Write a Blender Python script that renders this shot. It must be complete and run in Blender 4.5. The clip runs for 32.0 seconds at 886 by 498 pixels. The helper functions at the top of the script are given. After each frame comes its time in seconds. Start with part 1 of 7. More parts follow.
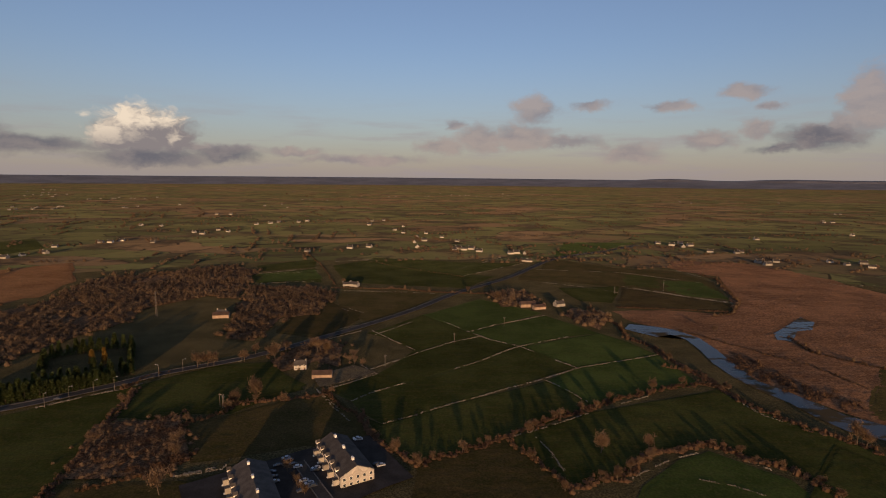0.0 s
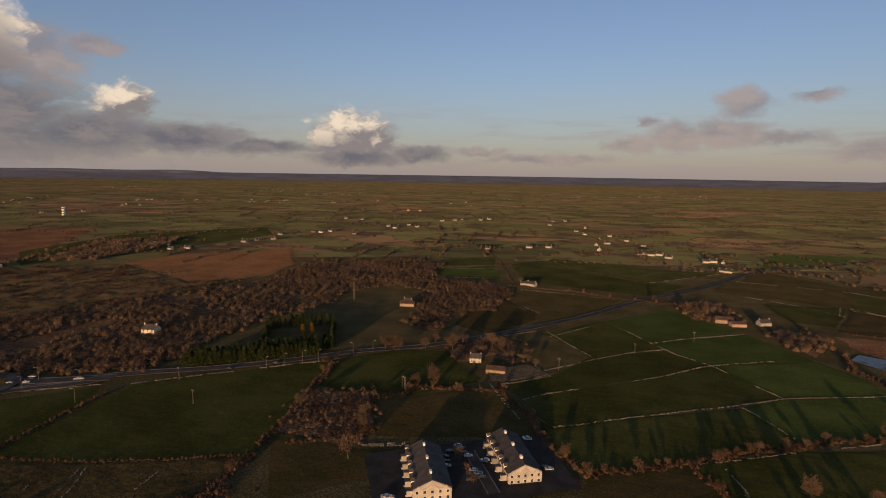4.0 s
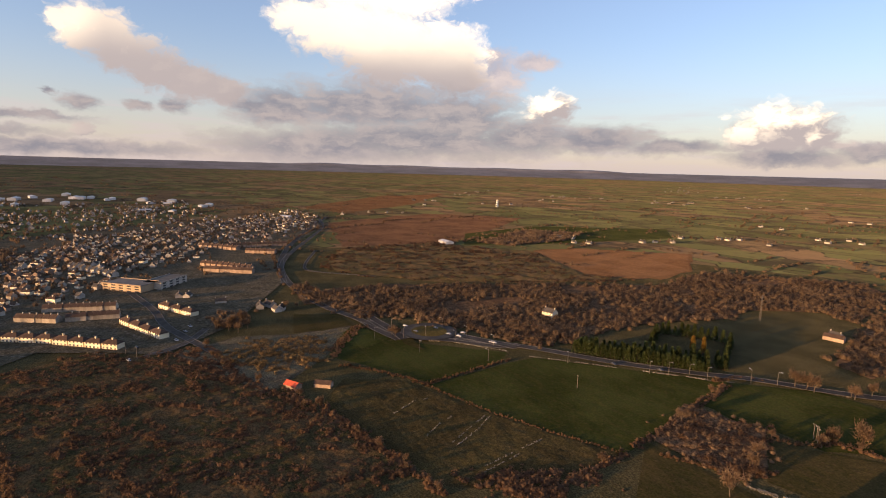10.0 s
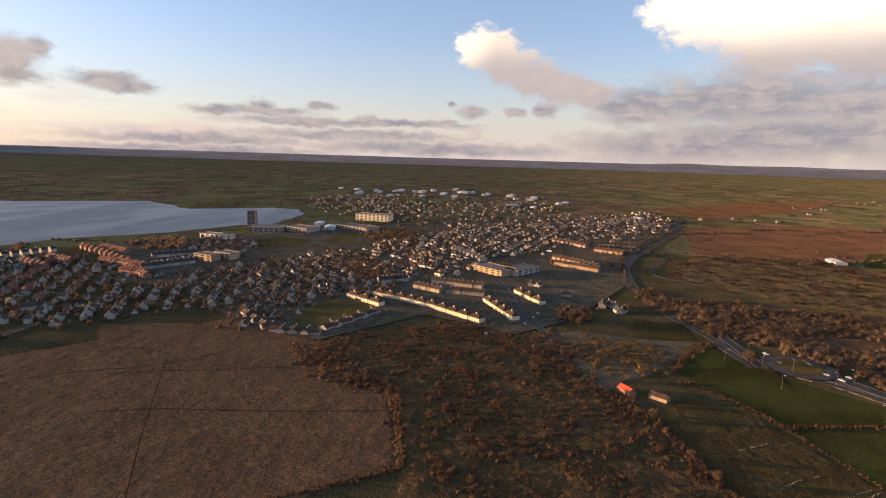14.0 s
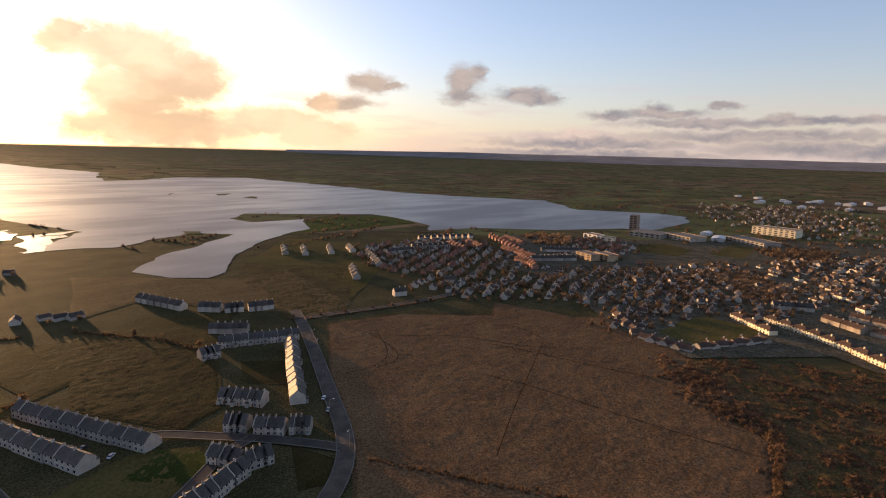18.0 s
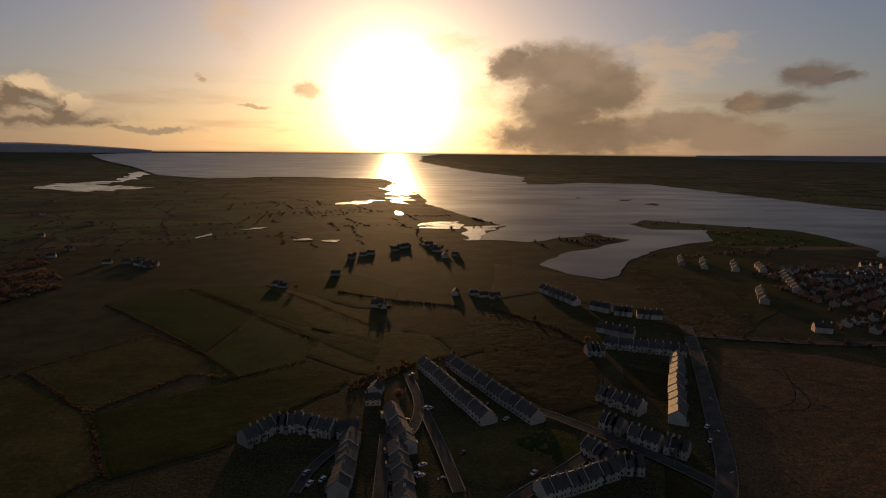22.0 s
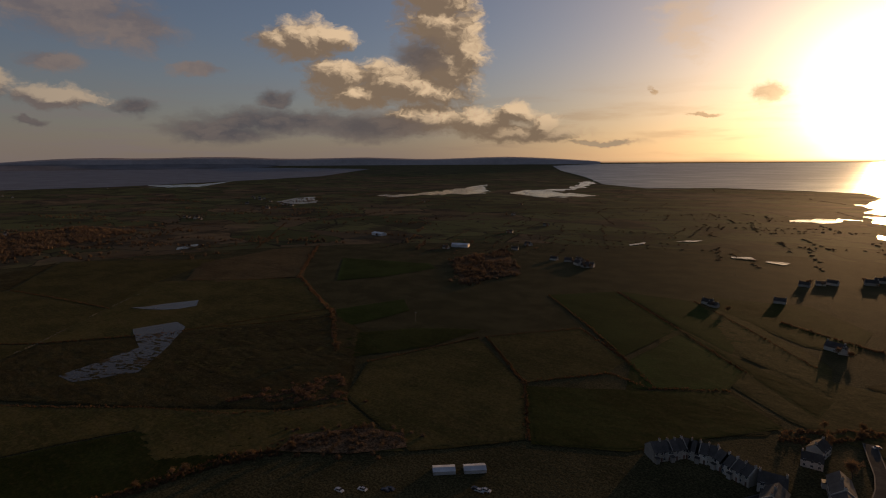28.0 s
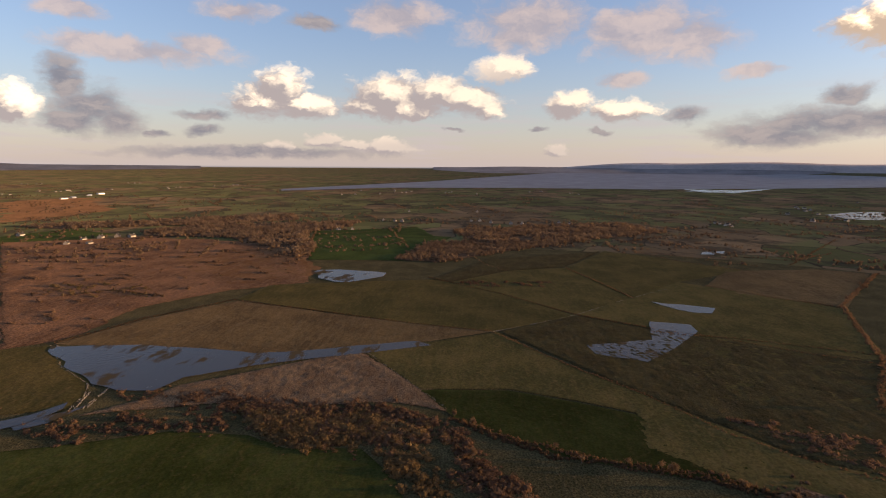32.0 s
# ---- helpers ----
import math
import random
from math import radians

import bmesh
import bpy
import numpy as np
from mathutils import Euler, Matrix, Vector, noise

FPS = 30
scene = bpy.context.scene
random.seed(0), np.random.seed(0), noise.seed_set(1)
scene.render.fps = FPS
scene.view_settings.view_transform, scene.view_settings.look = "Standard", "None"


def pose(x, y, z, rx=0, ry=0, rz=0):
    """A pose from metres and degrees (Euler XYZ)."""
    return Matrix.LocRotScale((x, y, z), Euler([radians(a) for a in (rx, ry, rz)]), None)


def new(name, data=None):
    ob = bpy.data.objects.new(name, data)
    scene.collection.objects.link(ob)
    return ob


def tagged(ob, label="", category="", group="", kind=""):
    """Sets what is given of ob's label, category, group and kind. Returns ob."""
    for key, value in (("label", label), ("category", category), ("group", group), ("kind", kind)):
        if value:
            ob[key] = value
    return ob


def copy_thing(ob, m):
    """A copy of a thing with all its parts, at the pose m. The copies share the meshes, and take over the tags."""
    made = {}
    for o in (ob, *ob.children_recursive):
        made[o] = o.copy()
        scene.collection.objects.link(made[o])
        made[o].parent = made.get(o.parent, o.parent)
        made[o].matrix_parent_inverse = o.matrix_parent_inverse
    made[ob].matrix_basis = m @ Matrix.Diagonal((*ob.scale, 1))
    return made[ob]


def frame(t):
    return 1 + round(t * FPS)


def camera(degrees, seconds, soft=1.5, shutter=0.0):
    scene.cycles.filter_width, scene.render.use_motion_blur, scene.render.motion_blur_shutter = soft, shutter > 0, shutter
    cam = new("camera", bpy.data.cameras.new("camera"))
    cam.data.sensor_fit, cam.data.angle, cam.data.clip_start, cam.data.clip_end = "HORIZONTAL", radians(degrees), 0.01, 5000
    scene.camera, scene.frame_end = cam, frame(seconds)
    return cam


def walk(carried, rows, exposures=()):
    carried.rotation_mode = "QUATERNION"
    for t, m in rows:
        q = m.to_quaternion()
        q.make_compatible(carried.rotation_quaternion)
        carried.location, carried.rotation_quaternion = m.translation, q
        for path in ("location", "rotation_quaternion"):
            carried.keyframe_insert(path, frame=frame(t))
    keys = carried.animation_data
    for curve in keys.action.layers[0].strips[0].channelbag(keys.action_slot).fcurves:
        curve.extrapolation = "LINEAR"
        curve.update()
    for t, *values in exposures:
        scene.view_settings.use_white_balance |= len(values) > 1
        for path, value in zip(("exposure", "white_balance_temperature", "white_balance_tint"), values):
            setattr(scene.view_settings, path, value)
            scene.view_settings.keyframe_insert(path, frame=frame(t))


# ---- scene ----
# The drone hovers at one spot and turns: the height over the ground, then time, yaw, pitch, lean
HEIGHT = 140.0
PATH = (
    (0.0, 0.00, -7.46, 0.53),
    (0.5, 2.38, -7.48, 0.67),
    (1.0, 4.82, -7.52, 0.77),
    (1.5, 7.31, -7.56, 0.82),
    (2.0, 9.71, -7.60, 0.85),
    (2.5, 11.99, -7.64, 0.87),
    (3.0, 14.32, -7.68, 0.88),
    (3.5, 16.73, -7.71, 0.90),
    (5.5, 26.55, -7.83, 1.03),
    (6.0, 29.00, -7.86, 1.07),
    (6.5, 31.54, -7.90, 1.12),
    (7.0, 34.32, -7.96, 1.17),
    (7.5, 37.64, -8.02, 1.24),
    (8.0, 41.39, -8.10, 1.30),
    (8.5, 45.49, -8.20, 1.37),
    (9.0, 50.17, -8.32, 1.44),
    (9.5, 55.17, -8.45, 1.51),
    (10.0, 60.23, -8.59, 1.57),
    (10.5, 65.99, -8.74, 1.63),
    (11.0, 71.49, -8.88, 1.69),
    (11.5, 76.81, -9.02, 1.73),
    (12.0, 81.11, -9.15, 1.74),
    (12.5, 85.59, -9.27, 1.72),
    (13.0, 89.32, -9.38, 1.69),
    (13.5, 92.84, -9.48, 1.66),
    (15.5, 109.70, -9.80, 1.65),
    (16.0, 114.80, -9.89, 1.61),
    (16.5, 120.45, -9.98, 1.57),
    (17.0, 126.01, -10.06, 1.53),
    (17.5, 131.02, -10.13, 1.47),
    (18.0, 135.98, -10.19, 1.39),
    (18.5, 141.32, -10.24, 1.29),
    (19.0, 147.47, -10.27, 1.17),
    (19.5, 154.05, -10.28, 1.05),
    (20.0, 159.99, -10.28, 0.94),
    (20.5, 165.12, -10.27, 0.84),
    (21.0, 169.64, -10.26, 0.74),
    (21.5, 173.32, -10.24, 0.65),
    (22.0, 176.91, -10.22, 0.55),
    (22.5, 180.11, -10.19, 0.45),
    (23.0, 182.82, -10.15, 0.34),
    (23.5, 185.72, -10.10, 0.24),
    (24.0, 188.84, -10.03, 0.15),
    (24.5, 192.23, -9.95, 0.06),
    (25.0, 195.67, -9.85, -0.04),
    (25.5, 199.79, -9.74, -0.14),
    (27.5, 216.73, -9.34, -0.32),
    (28.0, 221.16, -9.24, -0.30),
    (28.5, 226.05, -9.13, -0.27),
    (29.0, 231.53, -9.03, -0.22),
    (29.5, 238.23, -8.94, -0.13),
    (30.0, 246.64, -8.87, -0.01),
    (30.5, 254.89, -8.82, 0.12),
    (31.0, 261.53, -8.78, 0.23),
    (31.5, 267.53, -8.75, 0.31),
    (32.0, 273.97, -8.73, 0.36),
)
EXPOSURES = (
    (0, -0.1, 7000, 13), (6, -0.08, 7150, 13), (8, 0.42, 7250, 14), (10, 1.0, 7300, 14), (13, 1.12, 7300, 14), (16, 1.12, 7400, 14), (19, 0.7, 7750, 15), (21, -0.35, 8000, 15),
    (23, -1.65, 8350, 16), (25, -2.35, 8500, 16), (27.5, -1.2, 7850, 15), (28.5, -0.8, 7500, 15), (29, -0.52, 7400, 14), (30, -0.02, 7300, 14), (31, 0.43, 7250, 14), (32, 0.82, 7250, 14),
)
cam = camera(79.06, 32.0, soft=1.08)
walk(cam, [(t, pose(0, 0, HEIGHT, 90, 0, yaw) @ pose(0, 0, 0, pitch, 0, lean)) for t, yaw, pitch, lean in PATH], EXPOSURES)

# ---- light: a low winter sun, a bright broken sky ----
SUN_YAW, SUN_UP = 182.0, 5.0
sun_way = Vector((-math.sin(radians(SUN_YAW)) * math.cos(radians(SUN_UP)), math.cos(radians(SUN_YAW)) * math.cos(radians(SUN_UP)), math.sin(radians(SUN_UP))))
lamp = bpy.data.lights.new("sun", "SUN")
lamp.energy, lamp.angle, lamp.color = 5.0, radians(0.6), (1.0, 0.61, 0.31)
sun = new("sun", lamp)
sun.rotation_mode = "QUATERNION"
sun.rotation_quaternion = sun_way.to_track_quat("Z", "Y")


class Nodes:
    """Shortcuts for wiring shader nodes."""

    def __init__(self, tree):
        self.tree = tree
        tree.nodes.clear()

    def add(self, kind, operation="", interpolation_type="", data_type="", blend_type="", sky_type="", feature="", distance="", voronoi_dimensions="", uv_map="", sun_disc=True):
        node = self.tree.nodes.new(kind)
        if operation:
            node.operation = operation
        if interpolation_type:
            node.interpolation_type = interpolation_type
        if data_type:
            node.data_type, node.blend_type = data_type, blend_type
        if sky_type:
            node.sky_type, node.sun_disc = sky_type, sun_disc
        if feature:
            node.voronoi_dimensions, node.feature, node.distance = voronoi_dimensions, feature, distance
        if uv_map:
            node.uv_map = uv_map
        return node

    def link(self, a, b):
        self.tree.links.new(a, b)

    def put(self, socket, value):
        if isinstance(value, bpy.types.NodeSocket):
            self.link(value, socket)
        else:
            socket.default_value = value

    def math(self, op, a, b=0.0, c=0.0):
        node = self.add("ShaderNodeMath", operation=op)
        for socket, value in zip(node.inputs, (a, b, c)):
            self.put(socket, value)
        return node.outputs[0]

    def vmath(self, op, a, b=(0, 0, 0), c=(0, 0, 0)):
        node = self.add("ShaderNodeVectorMath", operation=op)
        for socket, value in zip(node.inputs, (a, b, c)):
            self.put(socket, value)
        return node.outputs["Value"] if op in ("LENGTH", "DOT_PRODUCT", "DISTANCE") else node.outputs[0]

    def ramp(self, value, lo, hi, out_lo=0.0, out_hi=1.0, kind="SMOOTHSTEP"):
        node = self.add("ShaderNodeMapRange", interpolation_type=kind)
        for i, v in enumerate((value, lo, hi, out_lo, out_hi)):
            self.put(node.inputs[i], v)
        return node.outputs[0]

    def mix(self, fac, a, b, blend="MIX"):
        node = self.add("ShaderNodeMix", data_type="RGBA", blend_type=blend)
        for socket, value in zip((node.inputs[0], node.inputs[6], node.inputs[7]), (fac, a, b)):
            if not isinstance(value, (bpy.types.NodeSocket, float, int)):
                value = (*value, 1.0)[:4]
            self.put(socket, value)
        return node.outputs[2]

    def noise(self, vector, scale, detail=4.0, rough=0.55):
        node = self.add("ShaderNodeTexNoise")
        self.put(node.inputs["Vector"], vector)
        node.inputs["Scale"].default_value, node.inputs["Detail"].default_value, node.inputs["Roughness"].default_value = scale, detail, rough
        return node


# Clouds: bearing (degrees from the unseen quarter), height, half width, half height in degrees
SEAM = -43
HEAP = [
    (71.9, 3.9, 3.4, 2.2), (69.4, 3.5, 2.0, 1.6), (74.1, 3.6, 2.0, 1.5), (71.6, 4.6, 4.1, 1.5), (109.2, 11.5, 5.2, 3.9), (112.8, 13.4, 6.2, 2.7),
    (104.3, 11.3, 4.8, 3.0), (102.3, 9.7, 3.2, 2.6), (116.9, 14.1, 3.6, 1.3), (92.5, 6.3, 2.2, 1.6), (109.0, 17.6, 7.5, 3.1), (135.2, 10.9, 2.9, 2.0),
    (136.6, 10.9, 1.8, 1.6), (132.9, 9.2, 2.7, 1.8), (130.5, 8.2, 2.8, 1.8), (127.7, 7.3, 2.9, 1.8), (125.3, 6.7, 2.4, 1.4), (136.7, 2.7, 0.7, 0.6),
    (304.1, 6.2, 2.4, 1.2), (299.0, 5.6, 3.2, 0.9), (310.8, 9.7, 2.6, 1.2), (305.2, 1.8, 1.1, 0.7), (314.8, 6.8, 3.6, 1.3), (318.6, 7.2, 2.0, 1.5),
    (312.4, 5.8, 1.6, 0.9), (332.9, 7.6, 2.4, 1.9), (335.9, 5.9, 2.6, 1.3), (331.0, 5.8, 3.4, 1.2), (334.8, 6.2, 3.2, 1.5), (322.5, 7.0, 4.0, 2.0),
    (320.8, 5.9, 4.4, 1.1), (317.8, 7.5, 3.2, 1.6), (313.7, 6.5, 2.6, 1.2), (324.8, 6.1, 2.8, 1.2), (311.2, 9.7, 2.6, 1.3), (333.4, 1.8, 1.2, 0.6),
    (329.2, 2.5, 2.0, 0.7), (326.3, 2.1, 1.5, 0.5), (322.5, 2.0, 2.5, 0.8), (355.3, 5.0, 2.0, 1.8), (264.7, 13.4, 3.7, 2.5), (262.0, 11.2, 2.3, 4.3),
    (263.5, 9.5, 3.2, 2.6), (264.3, 16.2, 3.6, 2.8), (278.0, 11.8, 3.7, 1.9), (280.3, 11.6, 2.3, 1.3), (275.1, 12.0, 2.3, 1.0), (274.5, 8.6, 3.4, 1.7),
    (268.8, 7.9, 5.0, 2.2), (272.7, 6.8, 4.6, 1.4), (265.5, 7.0, 4.3, 1.7), (266.0, 4.5, 4.9, 1.5), (260.6, 4.1, 4.1, 1.4), (256.7, 4.9, 2.4, 1.2),
    (253.7, 3.5, 1.9, 1.1), (255.6, 2.8, 5.3, 0.8), (247.9, 1.8, 3.3, 0.3),
]
GREY = [
    (8.5, 3.8, 3.0, 1.1), (11.3, 3.0, 2.1, 0.5), (110.9, 5.9, 11.7, 2.4), (119.5, 5.7, 4.3, 1.9), (101.8, 4.9, 6.9, 3.0), (106.1, 2.8, 15.1, 2.2),
    (115.6, 1.9, 10.8, 1.8), (95.2, 3.3, 6.3, 2.0), (88.2, 3.2, 6.5, 1.5), (80.5, 2.6, 5.3, 0.8), (64.7, 2.1, 3.2, 0.9), (71.2, 1.7, 5.1, 0.8),
    (136.6, 4.9, 1.5, 0.7), (129.0, 5.1, 1.3, 0.7), (132.1, 4.8, 1.1, 0.5), (122.1, 5.5, 2.5, 1.0), (139.0, 5.5, 0.7, 0.3), (119.8, 4.8, 4.5, 1.3),
    (161.9, 4.1, 2.7, 0.5), (158.0, 4.8, 1.2, 0.6), (157.3, 4.2, 4.8, 0.5), (152.3, 4.8, 1.3, 0.4), (145.4, 3.5, 8.3, 0.5), (140.3, 3.6, 4.0, 0.3),
    (153.9, 3.3, 7.6, 0.5), (148.7, 2.1, 10.8, 0.6), (163.4, 1.2, 10.8, 0.6), (169.8, 5.7, 2.9, 0.7), (163.5, 0.1, 13.0, 0.6), (140.2, 1.0, 14.2, 0.7),
    (187.0, 6.9, 2.0, 0.9), (184.5, 6.6, 1.3, 0.4), (189.1, 4.6, 3.2, 0.8), (191.9, 4.6, 1.2, 0.6), (177.2, 7.0, 1.6, 1.9), (177.2, 5.8, 2.0, 1.1),
    (175.7, 8.0, 1.2, 1.0), (170.8, 6.0, 3.6, 0.7), (168.3, 5.8, 1.7, 0.3), (186.4, 6.8, 2.2, 1.1), (184.4, 6.5, 1.4, 0.5), (189.0, 4.6, 3.2, 0.8),
    (280.3, 4.0, 8.8, 1.3), (271.5, 3.6, 6.8, 1.4), (280.9, 6.1, 1.8, 1.0), (286.2, 3.0, 5.3, 1.2), (293.3, 4.9, 2.0, 0.8), (266.2, 10.4, 2.7, 1.6),
    (301.2, 3.5, 1.1, 0.3), (307.2, 3.8, 1.0, 0.2), (315.9, 3.8, 0.8, 0.2), (351.4, 7.1, 1.5, 2.2), (349.6, 4.9, 3.2, 1.9), (347.5, 3.8, 2.0, 1.3),
    (350.9, 3.7, 2.4, 1.1), (340.3, 4.7, 2.3, 0.5), (340.6, 3.3, 1.8, 0.5), (336.1, 1.2, 11.6, 0.6), (284.6, 3.9, 2.5, 1.0), (329.7, 13.7, 2.2, 0.6),
    (344.9, 2.9, 1.4, 0.4),
]
THIN = [
    (233.6, 6.0, 1.6, 0.8), (238.8, 4.2, 1.7, 0.2), (243.7, 6.8, 0.4, 0.3), (5.3, 6.4, 1.5, 3.1), (6.8, 4.6, 1.2, 1.4), (8.9, 4.0, 1.6, 1.0),
    (33.4, 7.0, 2.4, 1.4), (34.5, 4.5, 3.5, 1.4), (39.1, 4.2, 2.4, 1.4), (43.3, 3.2, 2.4, 0.8), (42.0, 5.5, 1.4, 0.7), (30.4, 3.8, 4.8, 0.7),
    (23.8, 2.7, 2.9, 1.0), (28.4, 7.4, 1.8, 0.5), (20.7, 7.0, 2.4, 0.5), (14.3, 8.1, 2.1, 0.7), (12.5, 6.7, 1.0, 0.4), (13.0, 4.9, 1.6, 0.8),
    (17.1, 3.9, 2.5, 1.0), (64.7, 2.8, 4.1, 0.5), (58.3, 2.6, 3.3, 0.5), (51.5, 1.8, 7.0, 0.5), (94.1, 10.7, 2.7, 0.9), (98.5, 9.4, 3.3, 2.7),
    (165.5, 1.8, 8.3, 0.7), (297.1, 12.7, 5.8, 2.5), (309.2, 12.9, 3.8, 1.5), (300.2, 13.0, 3.1, 1.6), (292.8, 11.9, 3.3, 2.2), (287.8, 8.6, 2.3, 0.5),
    (299.4, 8.3, 2.1, 0.8), (345.3, 10.0, 6.7, 1.0), (340.6, 10.9, 2.4, 1.1), (349.9, 10.2, 2.0, 1.0), (350.1, 12.8, 2.4, 0.8), (337.0, 14.2, 3.0, 1.0),
    (321.9, 14.6, 4.3, 1.8), (308.2, 14.0, 6.1, 2.5),
]
BACK = [
    (208.0, 8.2, 5.8, 2.5), (213.0, 8.7, 2.6, 1.6), (204.4, 6.4, 4.2, 2.9), (208.2, 4.5, 4.9, 3.2), (206.0, 1.7, 9.5, 2.1), (196.4, 2.6, 5.5, 1.5),
    (192.3, 1.6, 4.6, 1.5), (191.1, 4.5, 1.5, 0.9),
]
WISP = [
    (197.6, 9.0, 5.1, 1.8), (194.8, 10.0, 3.4, 1.1), (197.0, 8.3, 4.6, 1.6), (199.8, 6.2, 2.7, 1.9), (240.2, 12.5, 2.2, 3.0), (218.8, 10.6, 3.3, 1.3),
    (215.8, 5.7, 2.2, 1.6), (241.1, 12.8, 2.6, 2.5), (246.6, 1.9, 3.4, 0.4),
]


def build_sky():
    world = bpy.data.worlds.new("sky")
    world.use_nodes = True
    scene.world = world
    n = Nodes(world.node_tree)
    way = n.add("ShaderNodeTexCoord").outputs["Generated"]
    split = n.add("ShaderNodeSeparateXYZ")
    n.link(way, split.inputs[0])
    sky = n.add("ShaderNodeTexSky", sky_type="NISHITA", sun_disc=False)
    sky.sun_elevation, sky.sun_rotation = radians(SUN_UP), radians(-SUN_YAW)
    sky.air_density, sky.dust_density, sky.ozone_density, sky.altitude = 1.0, 0.6, 2.0, 140
    # bearing and height of the line of sight in degrees
    turned = radians(SEAM)
    ax = n.math("ADD", n.math("MULTIPLY", split.outputs[0], math.cos(turned)), n.math("MULTIPLY", split.outputs[1], math.sin(turned)))
    ay = n.math("SUBTRACT", n.math("MULTIPLY", split.outputs[1], math.cos(turned)), n.math("MULTIPLY", split.outputs[0], math.sin(turned)))
    bearing = n.math("ADD", n.math("MULTIPLY", n.math("ARCTAN2", ax, n.math("MULTIPLY", ay, -1.0)), 57.2958), 180.0)
    up = n.math("MULTIPLY", n.math("ARCSINE", split.outputs[2]), 57.2958)
    flat = n.add("ShaderNodeCombineXYZ")
    n.link(bearing, flat.inputs[0])
    n.link(up, flat.inputs[1])
    ragged = n.noise(n.vmath("MULTIPLY", flat.outputs[0], (0.8, 1.2, 0)), 0.42, 5.0, 0.62).outputs["Color"]
    spot = n.vmath("MULTIPLY_ADD", n.vmath("SUBTRACT", ragged, (0.5, 0.5, 0.5)), (3.5, 1.9, 0), flat.outputs[0])
    # how near the sun a line of sight is, and on which hand the sun stands
    cosine = n.vmath("DOT_PRODUCT", way, tuple(sun_way))
    angle = n.math("MULTIPLY", n.math("ARCCOSINE", n.math("MINIMUM", cosine, 1.0)), 57.2958)
    near = n.ramp(angle, 58.0, 12.0)
    sun_side = n.ramp(bearing, SUN_YAW + 43 - 25, SUN_YAW + 43 + 25, 1.0, -1.0)
    sunward = n.add("ShaderNodeCombineXYZ")
    n.link(n.math("MULTIPLY", sun_side, 0.75), sunward.inputs[0])
    sunward.inputs[1].default_value = 0.8
    lifted = n.vmath("ADD", spot, sunward.outputs[0])

    def billow(at):
        """Rounded heads with creases between them, at three sizes."""
        total = 0.0
        for scale, weight in ((0.30, 0.40), (0.72, 0.35), (1.7, 0.25)):
            lump = n.noise(n.vmath("MULTIPLY", at, (0.85, 1.15, 0)), scale, 1.0, 0.4).outputs["Fac"]
            ridge = n.math("MULTIPLY", n.math("ABSOLUTE", n.math("SUBTRACT", lump, 0.5)), 4.4)
            total = n.math("MULTIPLY_ADD", ridge, weight, total)
        return total

    lumps, lumps_lit = billow(spot), billow(lifted)
    shred = n.noise(n.vmath("MULTIPLY", spot, (0.55, 1.4, 0)), 0.55, 6.0, 0.62).outputs["Fac"]
    fleecy = n.noise(n.vmath("MULTIPLY", spot, (0.7, 1.2, 0)), 0.35, 7.0, 0.6).outputs["Fac"]
    broad = n.noise(n.vmath("MULTIPLY", spot, (0.6, 1.2, 0)), 0.16, 4.0, 0.5).outputs["Fac"]

    def mass(clouds, here):
        """How deep a line of sight passes inside the nearest of some clouds: 1 at its heart, 0 at its rim."""
        least = 9.0
        for a, e, w, h in clouds:
            least = n.math("MINIMUM", least, n.vmath("LENGTH", n.vmath("MULTIPLY_ADD", here, (1 / w, 1 / h, 0), (-a / w, -e / h, 0))))
        return n.math("SUBTRACT", 1.4, least)

    heap, heap_lit = mass(HEAP, spot), mass(HEAP, lifted)
    deep = n.math("ADD", n.math("MAXIMUM", heap, -1.0), n.math("MULTIPLY_ADD", lumps, 0.55, n.math("MULTIPLY_ADD", fleecy, 0.7, -0.66)))
    deep_lit = n.math("ADD", n.math("MAXIMUM", heap_lit, -1.0), n.math("MULTIPLY_ADD", lumps_lit, 0.55, n.math("MULTIPLY_ADD", fleecy, 0.7, -0.66)))
    heaped = n.ramp(deep, -0.05, 0.62)
    # a flank that thins out towards the sun is lit, one with more cloud that way lies in shade
    lit = n.ramp(n.math("SUBTRACT", deep, deep_lit), -0.10, 0.66)
    lit = n.math("MAXIMUM", lit, n.math("MULTIPLY", n.ramp(n.math("MULTIPLY_ADD", broad, 3.0, up), 9.0, 13.0), n.ramp(angle, 60.0, 75.0)))
    grey = n.ramp(n.math("MULTIPLY_ADD", n.math("SUBTRACT", shred, 0.5), 1.5, mass(GREY, spot)), 0.0, 1.0)
    thin = n.ramp(n.math("MULTIPLY_ADD", n.math("SUBTRACT", fleecy, 0.5), 2.2, mass(THIN, spot)), 0.05, 0.95)
    back_mass = n.math("ADD", mass(BACK, spot), n.math("MULTIPLY_ADD", lumps, 0.25, n.math("MULTIPLY_ADD", fleecy, 0.8, -0.52)))
    dark = n.ramp(back_mass, 0.0, 0.75)
    wisp = n.ramp(n.math("MULTIPLY_ADD", n.math("SUBTRACT", shred, 0.5), 3.0, mass(WISP, spot)), 0.1, 1.3)

    base = n.mix(0.16, n.mix(1.0, sky.outputs[0], SKY_TINT, "MULTIPLY"), (0.36, 0.43, 0.58))
    # pale vapour low over the horizon
    low = n.math("POWER", n.ramp(up, 14.0, -1.0, 0.0, 1.0, "LINEAR"), 2.0)
